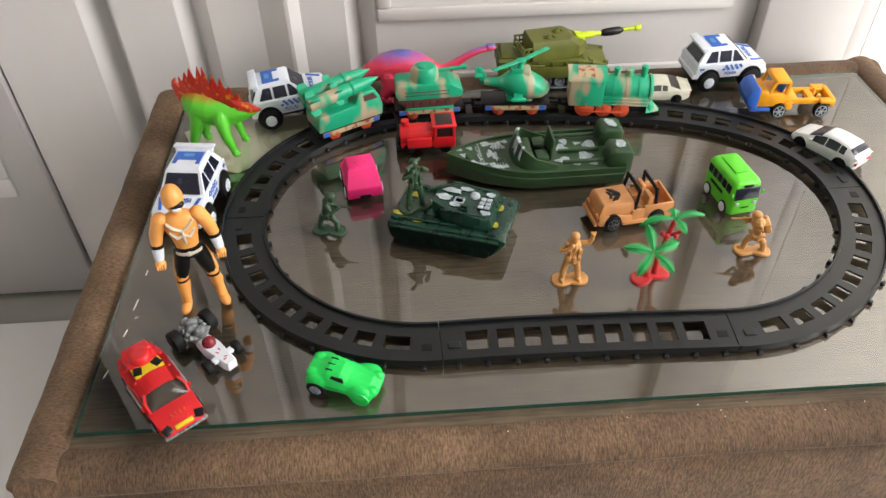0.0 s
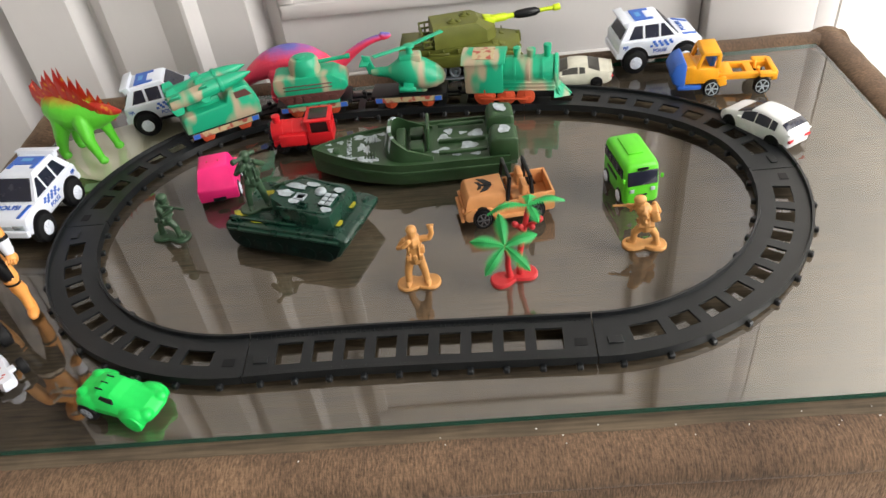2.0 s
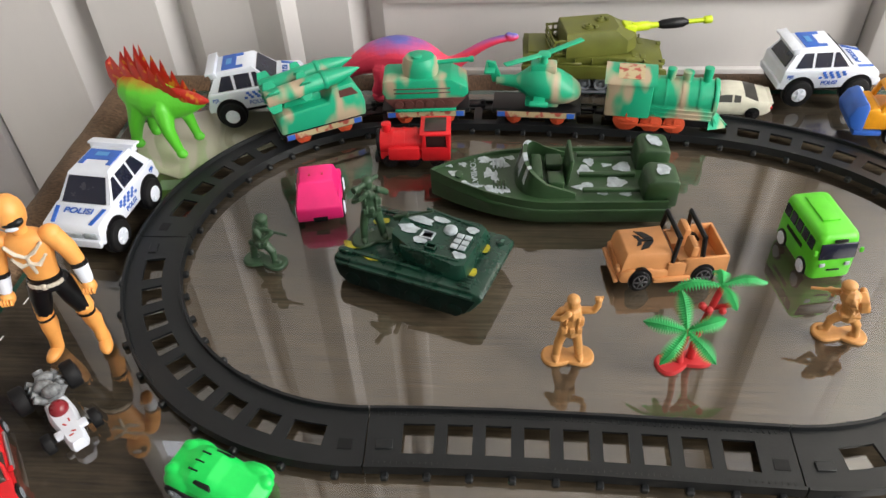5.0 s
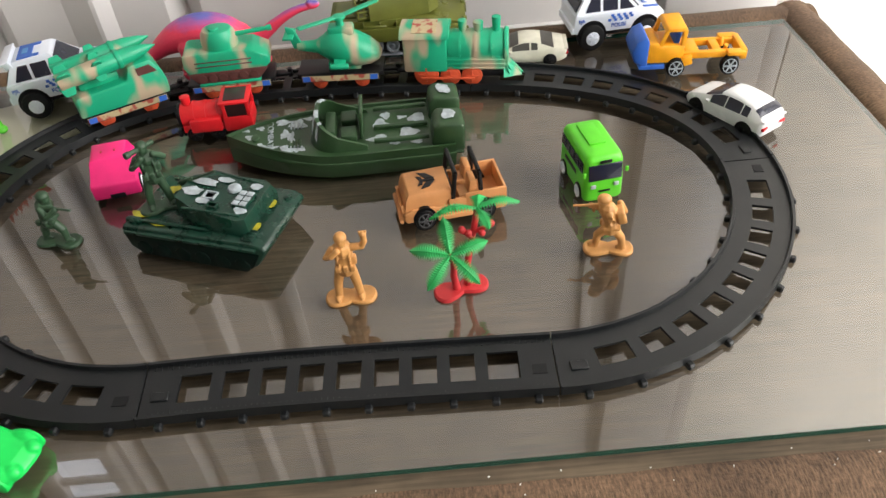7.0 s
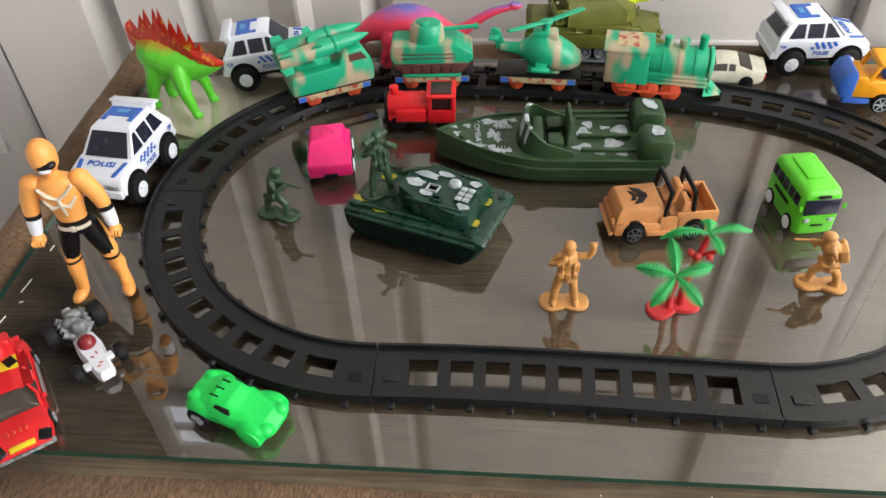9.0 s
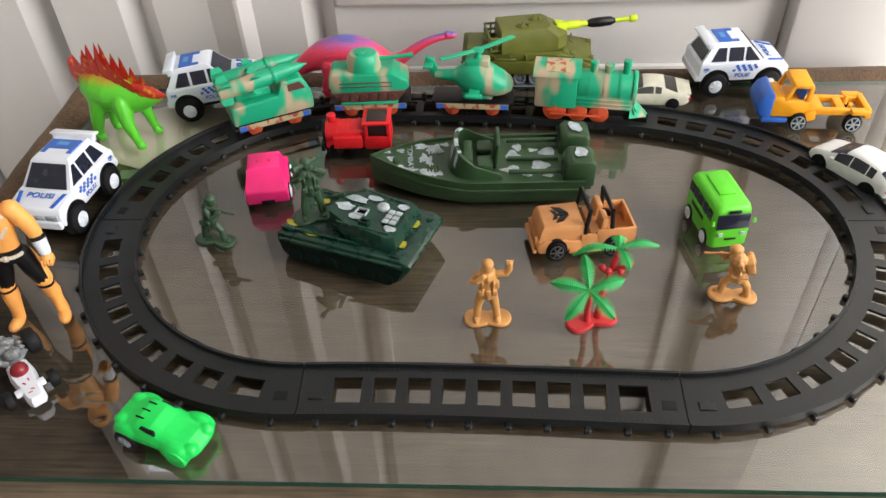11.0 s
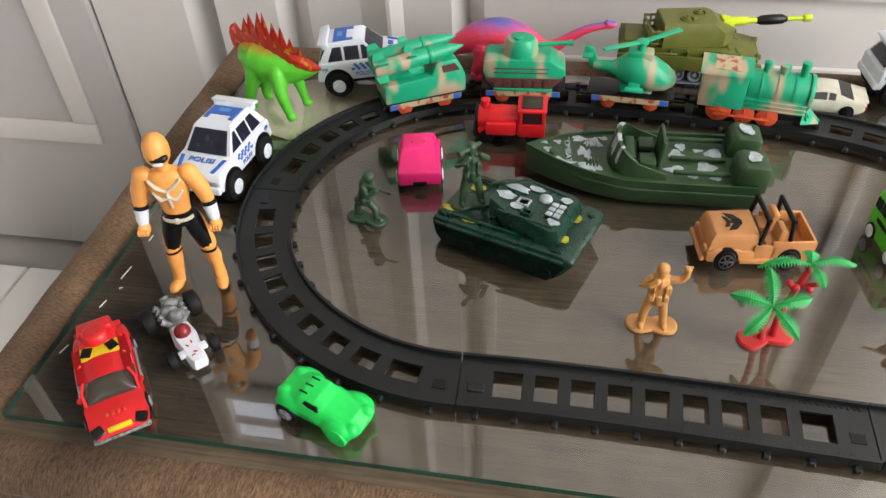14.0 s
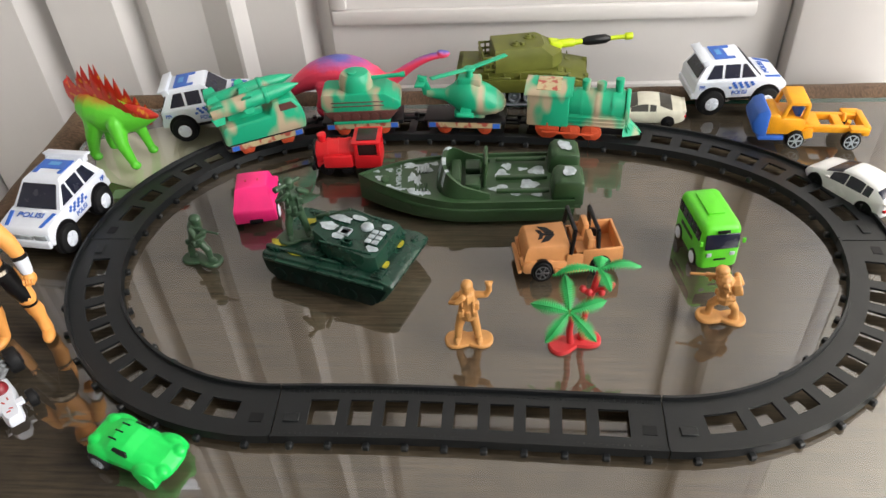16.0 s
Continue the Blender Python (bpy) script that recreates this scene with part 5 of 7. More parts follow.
    for px, py, sx, sy in ((0.036, 0.012, 0.010, 0.004), (0.050, 0.0105, 0.008, 0.002), (0.041, -0.001, 0.004, 0.005), (0.032, -0.010, 0.009, 0.005), (0.042, -0.012, 0.010, 0.003),
                           (0.059, -0.0070, 0.004, 0.002), (0.066, 0.001, 0.005, 0.003), (0.030, 0.013, 0.006, 0.003), (-0.028, 0.009, 0.010, 0.004), (-0.030, -0.004, 0.007, 0.005),
                           (-0.034, -0.012, 0.005, 0.004), (-0.050, 0.006, 0.009, 0.005), (-0.058, -0.007, 0.008, 0.005), (-0.046, -0.009, 0.006, 0.002), (0.036, 0.002, 0.004, 0.006),
                           (0.070, -0.0055, 0.004, 0.0018), (0.058, 0.0085, 0.005, 0.0020), (0.024, -0.0150, 0.005, 0.002), (-0.040, 0.0140, 0.005, 0.0025), (-0.056, 0.0150, 0.006, 0.002)):
        bm = shape()
        ring_ = []
        ph = rnd.random() * 6
        for k in range(14):
            a = 2 * math.pi * k / 14
            q = 0.62 + 0.45 * rnd.random() + 0.2 * math.sin(3 * a + ph)
            ring_.append(bm.verts.new((px + sx * 0.85 * q * math.cos(a), py + sy * 1.0 * q * math.sin(a), deck(px + sx * 0.85 * q * math.cos(a)) + 0.0004)))
        bm.faces.new(ring_)
        part("camouflage_patch", bm, SILVER_PRINT, c, "grey sprayed patch", smooth=0)
    lettering("deck_lettering", "COMBAT", 0.0062, SILVER_PRINT, c, Matrix.Translation((0.0515, -0.001, deck(0.0515) + 0.0006)) @ pose(0, 0, 0, 0, -4, 96))
    for s in (-1, 1):
        for k in range(4):
            bm = shape()
            box(bm, (0.0290 + 0.0026 * k, s * 0.0085, deck(0.03) + 0.0008), (0.0013, 0.0065, 0.0016), 0.0004, seg=1)
            part("deck_vent_slat", bm, SILVER_PRINT if s < 0 else BOAT_GREEN, c)
    bm = shape()
    tube(bm, (0.062, 0.002, deck(0.062) - 0.001), (0.062, 0.002, deck(0.062) + 0.0016), 0.0030, n=14, r=0.0005)
    part("deck_hatch", bm, BOAT_GREEN, c)
    return c


boat(0.0145, 0.2610, 181.5).scale = (0.955, 1.38, 0.97)


# ---- dark green troop carrier ----
DULL_YELLOW = plastic("dull_yellow_print", (0.38, 0.34, 0.02), 0.45, 0.35, 200)
CARRIER_TRACK = plastic("track_dark_green", (0.0020, 0.009, 0.007), 0.4, spec=0.12)

def carrier(x, y, rz):
    c = thing("toy_troop_carrier", x, y, rz, "dark green toy armoured carrier with yellow and grey print", "toy tank")
    bm = shape()
    prism(bm, [(-0.0500, 0.0150), (-0.0480, 0.0050), (-0.0400, 0.0008), (0.0330, 0.0008), (0.0430, 0.0060), (0.0510, 0.0185), (0.0500, 0.0215), (0.0430, 0.0238), (-0.0490, 0.0205)], -0.0275, 0.0275, 0.0018)
    part("hull", bm, DARK_GREEN, c)
    for s in (-1, 1):
        bm = shape()
        prism(bm, [(-0.0485, 0.0172), (-0.0465, 0.0055), (-0.0390, 0.0000), (0.0310, 0.0000), (0.0400, 0.0045), (0.0465, 0.0165)], s * 0.0262 - 0.0022, s * 0.0262 + 0.0022, 0.0010)
        tr = part("track_run", bm, CARRIER_TRACK, c)
        for k in range(6):
            bm = shape()
            tube(bm, (-0.0360 + 0.0138 * k, s * 0.0280, 0.0062), (-0.0360 + 0.0138 * k, s * 0.0290, 0.0062), 0.0052, n=16, r=0.0004)
            part("road_wheel", bm, CARRIER_TRACK, tr)
        bm = shape()
        box(bm, (-0.001, s * 0.0278, 0.0188), (0.092, 0.0042, 0.0020), 0.0006, (0, -1.6, 0))
        part("mudguard", bm, DARK_GREEN, c)
    bm = shape()
    base = [(-0.0120, -0.0105), (0.0010, -0.0165), (0.0290, -0.0190), (0.0330, -0.0165), (0.0330, 0.0165), (0.0290, 0.0190), (0.0010, 0.0165), (-0.0120, 0.0105)]
    loft(bm, [[(a, b, 0.0225) for a, b in base], [(a * 1.0, b * 1.02, 0.0262) for a, b in base], [(a * 0.96 - 0.0005, b * 0.93, 0.0310 + 0.0030 * (0.033 - a) / 0.045) for a, b in base]])
    tu = part("turret", bm, DARK_GREEN, c)
    tu.matrix_basis = Matrix.Translation((-0.001, 0, -0.0225 * 0.3)) @ Matrix.Diagonal((1.16, 1.14, 1.3, 1))
    top = lambda a: 0.0312 + 0.0030 * (0.033 - a) / 0.045
    rnd = random.Random(8)
    bm = shape()
    for px, py, sx, sy in ((-0.0050, -0.0030, 0.0075, 0.0042), (-0.0020, 0.0060, 0.0095, 0.0038), (0.0080, 0.0105, 0.0070, 0.0024), (0.0265, -0.0100, 0.0046, 0.0034), (0.0040, -0.0090, 0.0060, 0.0026), (0.0255, 0.0105, 0.0050, 0.0030)):
        bm = shape()
        v = []
        for k in range(12):
            a = 2 * math.pi * k / 12
            q = 0.7 + 0.4 * rnd.random()
            xx = px + sx * q * math.cos(a) * 0.8
            v.append(bm.verts.new((xx, py + sy * q * math.sin(a), top(xx) + 0.0004)))
        bm.faces.new(v)
        part("camouflage_patch", bm, SILVER_PRINT, tu, "grey sprayed patch", smooth=0)
    bm = shape()
    tube(bm, (0.0150, 0.0055, top(0.015) - 0.001), (0.0150, 0.0055, top(0.015) + 0.0014), 0.0040, 0.0034, n=18, r=0.0008)
    part("hatch", bm, SILVER_PRINT, tu, "grey printed round hatch")
    bm = shape()
    box(bm, (0.0245, -0.0020, top(0.0245) + 0.0004), (0.0085, 0.0125, 0.0020), 0.0006)
    bx = part("stowage_box", bm, DARK_GREEN, tu)
    for k in range(3):
        for j in range(2):
            bm = shape()
            box(bm, (0.0222 + 0.0044 * j, -0.0062 + 0.0042 * k, top(0.0245) + 0.0015), (0.0037, 0.0034, 0.0008), 0.0003, seg=1)
            part("box_panel", bm, SILVER_PRINT, bx, "grey printed panel")
    for hx, hy, hw, hd in ((0.0060, -0.0040, 0.0070, 0.0060), (0.0110, -0.0110, 0.0060, 0.0040)):
        bm = shape()
        rg = [[(hx + sx * (hw / 2 - q), hy + sy * (hd / 2 - q), top(hx) + e) for sx, sy in ((-1, -1), (1, -1), (1, 1), (-1, 1))] for q, e in ((0.0, 0.0), (0.0, 0.0012), (0.0007, 0.0012), (0.0007, 0.0))]
        loft(bm, rg)
        part("hatch_rim", bm, SILVER_PRINT if hx < 0.01 else DARK_GREEN, tu)
    for s in (-1, 1):
        bm = shape()
        box(bm, (0.0120, s * 0.0152, top(0.012) - 0.0004), (0.0320, 0.0016, 0.0014), 0.0004, (0, 3, s * -5))
        part("turret_rail", bm, DARK_GREEN, tu)
    bm = shape()
    for px, py, sx, sy in ((-0.0420, -0.0150, 0.0085, 0.0040), (-0.0260, -0.0215, 0.0070, 0.0028), (-0.0360, 0.0120, 0.0060, 0.0045), (-0.0210, 0.0050, 0.0060, 0.0030), (0.0380, -0.0130, 0.0035, 0.0060), (0.0380, 0.0100, 0.0028, 0.0055), (0.0100, 0.0220, 0.0060, 0.0025)):
        bm = shape()
        v = []
        for k in range(12):
            a = 2 * math.pi * k / 12
            q = 0.65 + 0.5 * rnd.random()
            xx = px + sx * q * math.cos(a)
            v.append(bm.verts.new((xx, py + sy * q * math.sin(a), 0.0213 + (xx + 0.049) * 0.0359)))
        bm.faces.new(v)
        part("camouflage_patch", bm, DULL_YELLOW, c, "yellow sprayed patch", smooth=0)
    for nm, fn in (("stowage_roll", lambda m: box(m, (-0.0430, -0.0215, 0.0222), (0.0100, 0.0044, 0.0034), 0.0014)),
                   ("driver_hatch", lambda m: tube(m, (0.0440, 0.0190, 0.0225), (0.0440, 0.0190, 0.0245), 0.0026, n=12, r=0.0004)),
                   ("vent_plate", lambda m: box(m, (0.0385, -0.0205, 0.0242), (0.0080, 0.0100, 0.0016), 0.0005)),
                   ("turret_lip", lambda m: box(m, (0.0345, 0.0, 0.0275), (0.0040, 0.0360, 0.0034), 0.0010, (0, 24, 0))),
                   ("deck_rib", lambda m: box(m, (-0.0150, -0.0215, 0.0232), (0.0500, 0.0022, 0.0018), 0.0006, (0, -2, 0))),
                   ("deck_rib", lambda m: box(m, (-0.0150, 0.0215, 0.0232), (0.0500, 0.0022, 0.0018), 0.0006, (0, -2, 0)))):
        bm = shape()
        fn(bm)
        part(nm, bm, DARK_GREEN, c)
    for k in range(4):
        bm = shape()
        box(bm, (0.0385, -0.0240 + 0.0024 * k, 0.0252), (0.0070, 0.0010, 0.0010), 0.0003, seg=1)
        part("vent_slat", bm, DARK_GREEN, c)
    bm = shape()
    limb(bm, [(-0.0180, 0.0050, 0.0240), (-0.0170, 0.0050, 0.0350)], [0.0016, 0.0013], n=8)
    box(bm, (-0.0165, 0.0052, 0.0368), (0.0110, 0.0026, 0.0034), 0.0006, (0, -22, 10))
    tube(bm, (-0.0140, 0.0055, 0.0375), (0.0040, 0.0085, 0.0452), 0.0009, n=8)
    part("machine_gun", bm, SOLDIER_GREEN, c)
    return c


carrier(-0.0635, 0.1830, -21)


# ---- little red engine ----
def red_engine(x, y, rz):
    c = thing("toy_tank_engine", x, y, rz, "red plastic toy tank engine with black roof", "toy engine")
    bm = shape()
    tube(bm, (-0.0080, 0, 0.0170), (0.0230, 0, 0.0170), 0.0090, n=20, r=0.0010)
    box(bm, (0.0060, 0, 0.0100), (0.0340, 0.0180, 0.0060), 0.0012)
    for xx in (-0.002, 0.006, 0.014):
        tube(bm, (xx - 0.0008, 0, 0.0170), (xx + 0.0008, 0, 0.0170), 0.0095, n=20)
    part("boiler", bm, RED, c)
    for s in (-1, 1):
        bm = shape()
        box(bm, (0.0060, s * 0.0095, 0.0130), (0.0220, 0.0050, 0.0100), 0.0012)
        part("side_tank", bm, RED, c)
    bm = shape()
    box(bm, (-0.0165, 0, 0.0120), (0.0200, 0.0220, 0.0110), 0.0010)
    for a in (-0.0250, -0.0085):
        for s in (-1, 1):
            box(bm, (a, s * 0.0100, 0.0225), (0.0026, 0.0022, 0.0110), 0.0005)
    box(bm, (-0.0165, 0, 0.0285), (0.0215, 0.0240, 0.0020), 0.0008)
    part("cab", bm, RED, c)
    bm = shape()
    box(bm, (-0.0165, 0, 0.0298), (0.0150, 0.0170, 0.0008), 0.0003)
    box(bm, (-0.0165, 0, 0.0225), (0.0150, 0.0205, 0.0095), 0.0004)
    part("cab_lining", bm, plastic("smoky_black", (0.03, 0.012, 0.012), 0.3), c)
    bm = shape()
    tube(bm, (0.0230, 0, 0.0170), (0.0252, 0, 0.0170), 0.0088, n=20, r=0.0006)
    part("smokebox", bm, BLACK, c)
    bm = shape()
    tube(bm, (0.0180, 0, 0.0250), (0.0180, 0, 0.0315), 0.0028, 0.0036, n=14, r=0.0004)
    part("chimney", bm, RED, c)
    bm = shape()
    box(bm, (0.0255, 0, 0.0080), (0.0030, 0.0210, 0.0050), 0.0008)
    box(bm, (0.0, 0, 0.0065), (0.0480, 0.0170, 0.0040), 0.0010)
    part("chassis", bm, BLACK, c)
    for wx in (-0.0170, 0.0, 0.0160):
        for s in (-1, 1):
            wheel(c, wx, s * 0.0095, 0.0055, 0.0030, BLACK, BLACK, 5, 0.7)
    return c


red_engine(-0.0815, 0.3055, 182).scale = (1.06, 1.06, 1.06)

def lobed_base(bm, w, d, h=0.0022, waist=0.72):
    pts = []
    for k in range(32):
        a = 2 * math.pi * k / 32
        q = waist * 0.74 + (1.22 - waist * 0.74) * abs(math.cos(a))
        pts.append((w * math.cos(a), d * q * math.sin(a)))
    loft(bm, [[(a, b, 0) for a, b in pts], [(a, b, h * 0.6) for a, b in pts], [(a * 0.94, b * 0.92, h) for a, b in pts]])


# ---- palms ----
def palm_leaf(bm, root, tip, side, w):
    """A toothed plastic frond, ribbed and gently arched."""
    root, tip, side = Vector(root), Vector(tip), Vector(side).normalized()
    up = (tip - root).cross(side).normalized()
    if up.z < 0:
        up = -up
    n = 17
    L = (tip - root).length
    prev = None
    for k in range(n + 1):
        f = k / n
        c = root.lerp(tip, f) + up * L * 0.16 * math.sin(math.pi * f)
        half = w * max(0.05, math.sin(math.pi * min(0.985, 0.05 + 0.93 * f ** 1.35))) ** 0.7
        a = [c + up * 0.0005, c + side * half * 0.36 - up * 0.0004, c - side * half * 0.36 - up * 0.0004]
        if prev:
            d = (c - prev[3]) * 0.55
            for s, i in ((1, 1), (-1, 2)):
                e = prev[3] + side * s * half + d - up * 0.0012
                v = [bm.verts.new(p) for p in (prev[0], prev[i], e, prev[3] + side * s * half * 0.66 + d * 1.25 - up * 0.0006, a[i], a[0])]
                bm.faces.new(v if s > 0 else v[::-1])
        prev = (*a, c)


def thicken(bm, t):
    geo = bm.faces[:]
    bmesh.ops.solidify(bm, geom=geo, thickness=t)


palm = thing("toy_palm", 0.0860, 0.1130, 0, "red-trunked plastic toy palms with green toothed fronds", "toy palm")
bm = shape()
lobed_base(bm, 0.0165, 0.0105, 0.0024, 0.5)
pb = part("base", bm, RED_DARK, palm)
pb.matrix_basis = pose(0.0010, 0.0010, 0, 0, 0, 18)
HUB1, HUB2 = Vector((-0.0045, -0.0070, 0.0345)), Vector((0.0120, 0.0060, 0.0560))
bm = shape()
limb(bm, [(-0.0015, 0.0, 0.002), (-0.0030, -0.001, 0.013), (-0.0025, -0.003, 0.024), HUB1], [0.0024, 0.0020, 0.0018, 0.0020])
part("trunk", bm, RED_DARK, palm)
bm = shape()
limb(bm, [(0.0050, 0.003, 0.002), (0.0055, 0.004, 0.018), (0.0085, 0.005, 0.035), HUB2 - Vector((0, 0, 0.003))], [0.0024, 0.0020, 0.0018, 0.0018])
limb(bm, [(0.0090, 0.005, 0.036), (0.0050, 0.002, 0.0420), (0.0030, 0.001, 0.0455)], [0.0014, 0.0013, 0.0022])
limb(bm, [(0.0100, 0.005, 0.040), (0.0160, 0.003, 0.0440), (0.0190, 0.002, 0.0475)], [0.0014, 0.0013, 0.0022])
ball(bm, (0.0065, 0.0, 0.0435), 0.0022, n=8)
ball(bm, (0.0140, 0.001, 0.0420), 0.0020, n=8)
part("trunk", bm, RED_DARK, palm)
nrm = Vector((0.0, -0.62, 0.78))
ex = Vector((1, 0, 0))
ey = nrm.cross(ex)
for a in (95, 167, 18, 232, 312):
    d = ex * math.cos(radians(a)) + ey * math.sin(radians(a))
    bm = shape()
    palm_leaf(bm, HUB1 + nrm * 0.0015, HUB1 + d * 0.0225 - nrm * 0.0015, nrm.cross(d), 0.0054)
    thicken(bm, 0.0005)
    part("frond", bm, PALM, palm, smooth=0)
for a, dz, ln in ((178, -0.006, 0.026), (8, -0.001, 0.024), (80, -0.004, 0.016), (-70, -0.004, 0.015)):
    d = Vector((math.cos(radians(a)), math.sin(radians(a)), 0))
    bm = shape()
    palm_leaf(bm, HUB2, HUB2 + d * ln + Vector((0, 0, dz)), Vector((0, 0, 1)).cross(d), 0.0052)
    thicken(bm, 0.0005)
    part("frond", bm, PALM, palm, smooth=0)


# ---- soldiers and figures: each one plain moulded piece ----
def moulded(name, bm, mats, x, y, rz, label, category, z=0.0, group="", size=1.0):
    ob = link(name, bm, mats, 60)
    ob.matrix_world = pose(x, y, G + z, 0, 0, rz) @ Matrix.Scale(size, 4)
    return tagged(ob, label, category, group)


def standing_soldier(raised, launcher=False):
    """A standing trooper; raised: one arm held up, the other hand at the mouth; else carrying a rifle across the body."""
    bm = shape()
    lobed_base(bm, 0.0150, 0.0098)
    h = 0.0022
    limb(bm, [(-0.0068, -0.001, h), (-0.0058, -0.0002, 0.0130), (-0.0030, 0.0, 0.0240)], [0.0022, 0.0026, 0.0032])
    limb(bm, [(0.0060, -0.001, h), (0.0048, -0.0008, 0.0130), (0.0026, 0.0, 0.0240)], [0.0022, 0.0026, 0.0032])
    ball(bm, (-0.0070, -0.0030, h + 0.0012), (0.0020, 0.0038, 0.0016), n=8)
    ball(bm, (0.0064, -0.0030, h + 0.0012), (0.0020, 0.0038, 0.0016), n=8)
    limb(bm, [(0, 0, 0.0230), (0, 0.0002, 0.0300), (0, 0.0006, 0.0375)], [0.0050, 0.0052, 0.0058], flat=0.72)
    box(bm, (0, 0, 0.0255), (0.0112, 0.0082, 0.0020), 0.0006)
    for xx in (-0.0042, 0.0042, 0.0):
        box(bm, (xx, -0.0036, 0.0262), (0.0030, 0.0024, 0.0040), 0.0006)
    box(bm, (0.0052, 0.0, 0.0300), (0.0034, 0.0040, 0.0060), 0.0010)
    for s in (-1, 1):
        limb(bm, [(s * 0.0030, -0.0036, 0.0275), (s * 0.0034, -0.0042, 0.0340), (s * 0.0032, -0.002, 0.0395)], [0.0008, 0.0008, 0.0008], n=6)
    ball(bm, (0, -0.0005, 0.0440), (0.0030, 0.0034, 0.0038))
    ball(bm, (0, 0.0002, 0.0462), (0.0037, 0.0040, 0.0032))
    limb(bm, [(-0.0055, 0.0, 0.0385), (-0.0096, -0.001, 0.0330), (-0.0060, -0.0050, 0.0375), (-0.0028, -0.0048, 0.0405)], [0.0023, 0.0021, 0.0018, 0.0018])
    if raised:
        limb(bm, [(0.0055, 0.0, 0.0388), (0.0110, -0.0010, 0.0398), (0.0128, -0.0018, 0.0440), (0.0126, -0.0022, 0.0490)], [0.0023, 0.0021, 0.0018, 0.0021])
        for k in range(3):
            tube(bm, (0.0112 + 0.0014 * k, -0.0022, 0.0490), (0.0108 + 0.0018 * k, -0.0024, 0.0516), 0.0007, n=6)
    elif launcher:
        limb(bm, [(0.0055, 0.0, 0.0385), (0.0100, -0.0020, 0.0370), (0.0050, -0.0060, 0.0430)], [0.0023, 0.0021, 0.0018])
        tube(bm, (0.0070, 0.0060, 0.0440), (-0.0080, -0.0065, 0.0465), 0.0016, n=10, r=0.0004)
        tube(bm, (-0.0072, -0.0058, 0.0464), (-0.0100, -0.0080, 0.0468), 0.0022, n=10, r=0.0004)
    else:
        limb(bm, [(0.0055, 0.0, 0.0385), (0.0090, -0.0030, 0.0330), (0.0070, -0.0075, 0.0340)], [0.0023, 0.0021, 0.0018])
        tube(bm, (-0.0060, -0.0060, 0.0372), (0.0135, -0.0085, 0.0310), 0.0010, n=8)
        box(bm, (-0.0040, -0.0062, 0.0362), (0.0080, 0.0018, 0.0030), 0.0005, (0, 17, 8))
    return bm


S1 = moulded("toy_soldier", standing_soldier(True), TAN, 0.0230, 0.1155, 2, "tan plastic toy soldier with one arm raised", "toy soldier", group="toy soldiers")
S2 = moulded("toy_soldier", standing_soldier(False, True), SOLDIER_GREEN, -0.0950, 0.1905, 20, "green plastic toy soldier standing on the carrier", "toy soldier", z=0.0212, group="toy soldiers", size=0.99)


def aiming_soldier(pack):
    """A crouching trooper who aims a rifle towards +x."""
    bm = shape()
    lobed_base(bm, 0.0148, 0.0094, waist=0.6)
    h = 0.0022
    limb(bm, [(0.0075, -0.0010, h), (0.0070, -0.0005, 0.0110), (0.0015, 0.0, 0.0170)], [0.0022, 0.0026, 0.0031])
    limb(bm, [(-0.0080, 0.0010, h), (-0.0065, 0.0005, 0.0100), (-0.0015, 0.0, 0.0170)], [0.0022, 0.0025, 0.0031])
    ball(bm, (0.0090, -0.0010, h + 0.0012), (0.0034, 0.0020, 0.0016), n=8)
    ball(bm, (-0.0070, 0.0010, h + 0.0012), (0.0034, 0.0020, 0.0016), n=8)
    limb(bm, [(0, 0, 0.0165), (0.0005, 0.0, 0.0230), (0.0025, 0.0, 0.0300)], [0.0048, 0.0050, 0.0054], flat=0.85)
    box(bm, (0.0, 0, 0.0190), (0.0105, 0.0095, 0.0020), 0.0006)
    for xx, yy in ((0.0045, -0.0030), (-0.0040, -0.0040), (0.001, -0.0048)):
        box(bm, (xx, yy, 0.0188), (0.0030, 0.0026, 0.0038), 0.0007)
    ball(bm, (0.0055, -0.0010, 0.0352), (0.0032, 0.0030, 0.0036))
    ball(bm, (0.0050, -0.0008, 0.0375), (0.0042, 0.0038, 0.0030))
    limb(bm, [(0.0020, -0.0045, 0.0300), (0.0065, -0.0070, 0.0262), (0.0120, -0.0045, 0.0300)], [0.0022, 0.0020, 0.0017])
    limb(bm, [(0.0020, 0.0045, 0.0300), (0.0000, 0.0080, 0.0262), (0.0060, -0.0020, 0.0295)], [0.0022, 0.0020, 0.0017])
    tube(bm, (0.0020, -0.0035, 0.0312), (0.0220, -0.0040, 0.0300), 0.0009, n=8)
    box(bm, (0.0070, -0.0036, 0.0306), (0.0120, 0.0018, 0.0030), 0.0005, (0, 4, 0))
    box(bm, (0.0100, -0.0037, 0.0280), (0.0018, 0.0014, 0.0044), 0.0004)
    if pack:
        box(bm, (-0.0048, 0.0, 0.0268), (0.0050, 0.0086, 0.0088), 0.0010, (0, 14, 0))
        box(bm, (-0.0070, 0.0020, 0.0250), (0.0026, 0.0040, 0.0044), 0.0006, (0, 14, 0))
        ball(bm, (-0.0050, -0.0050, 0.0190), (0.0034, 0.0028, 0.0034), n=8)
        limb(bm, [(-0.0050, -0.0062, 0.0300), (-0.0085, -0.0062, 0.0240)], [0.0020, 0.0016])
    return bm


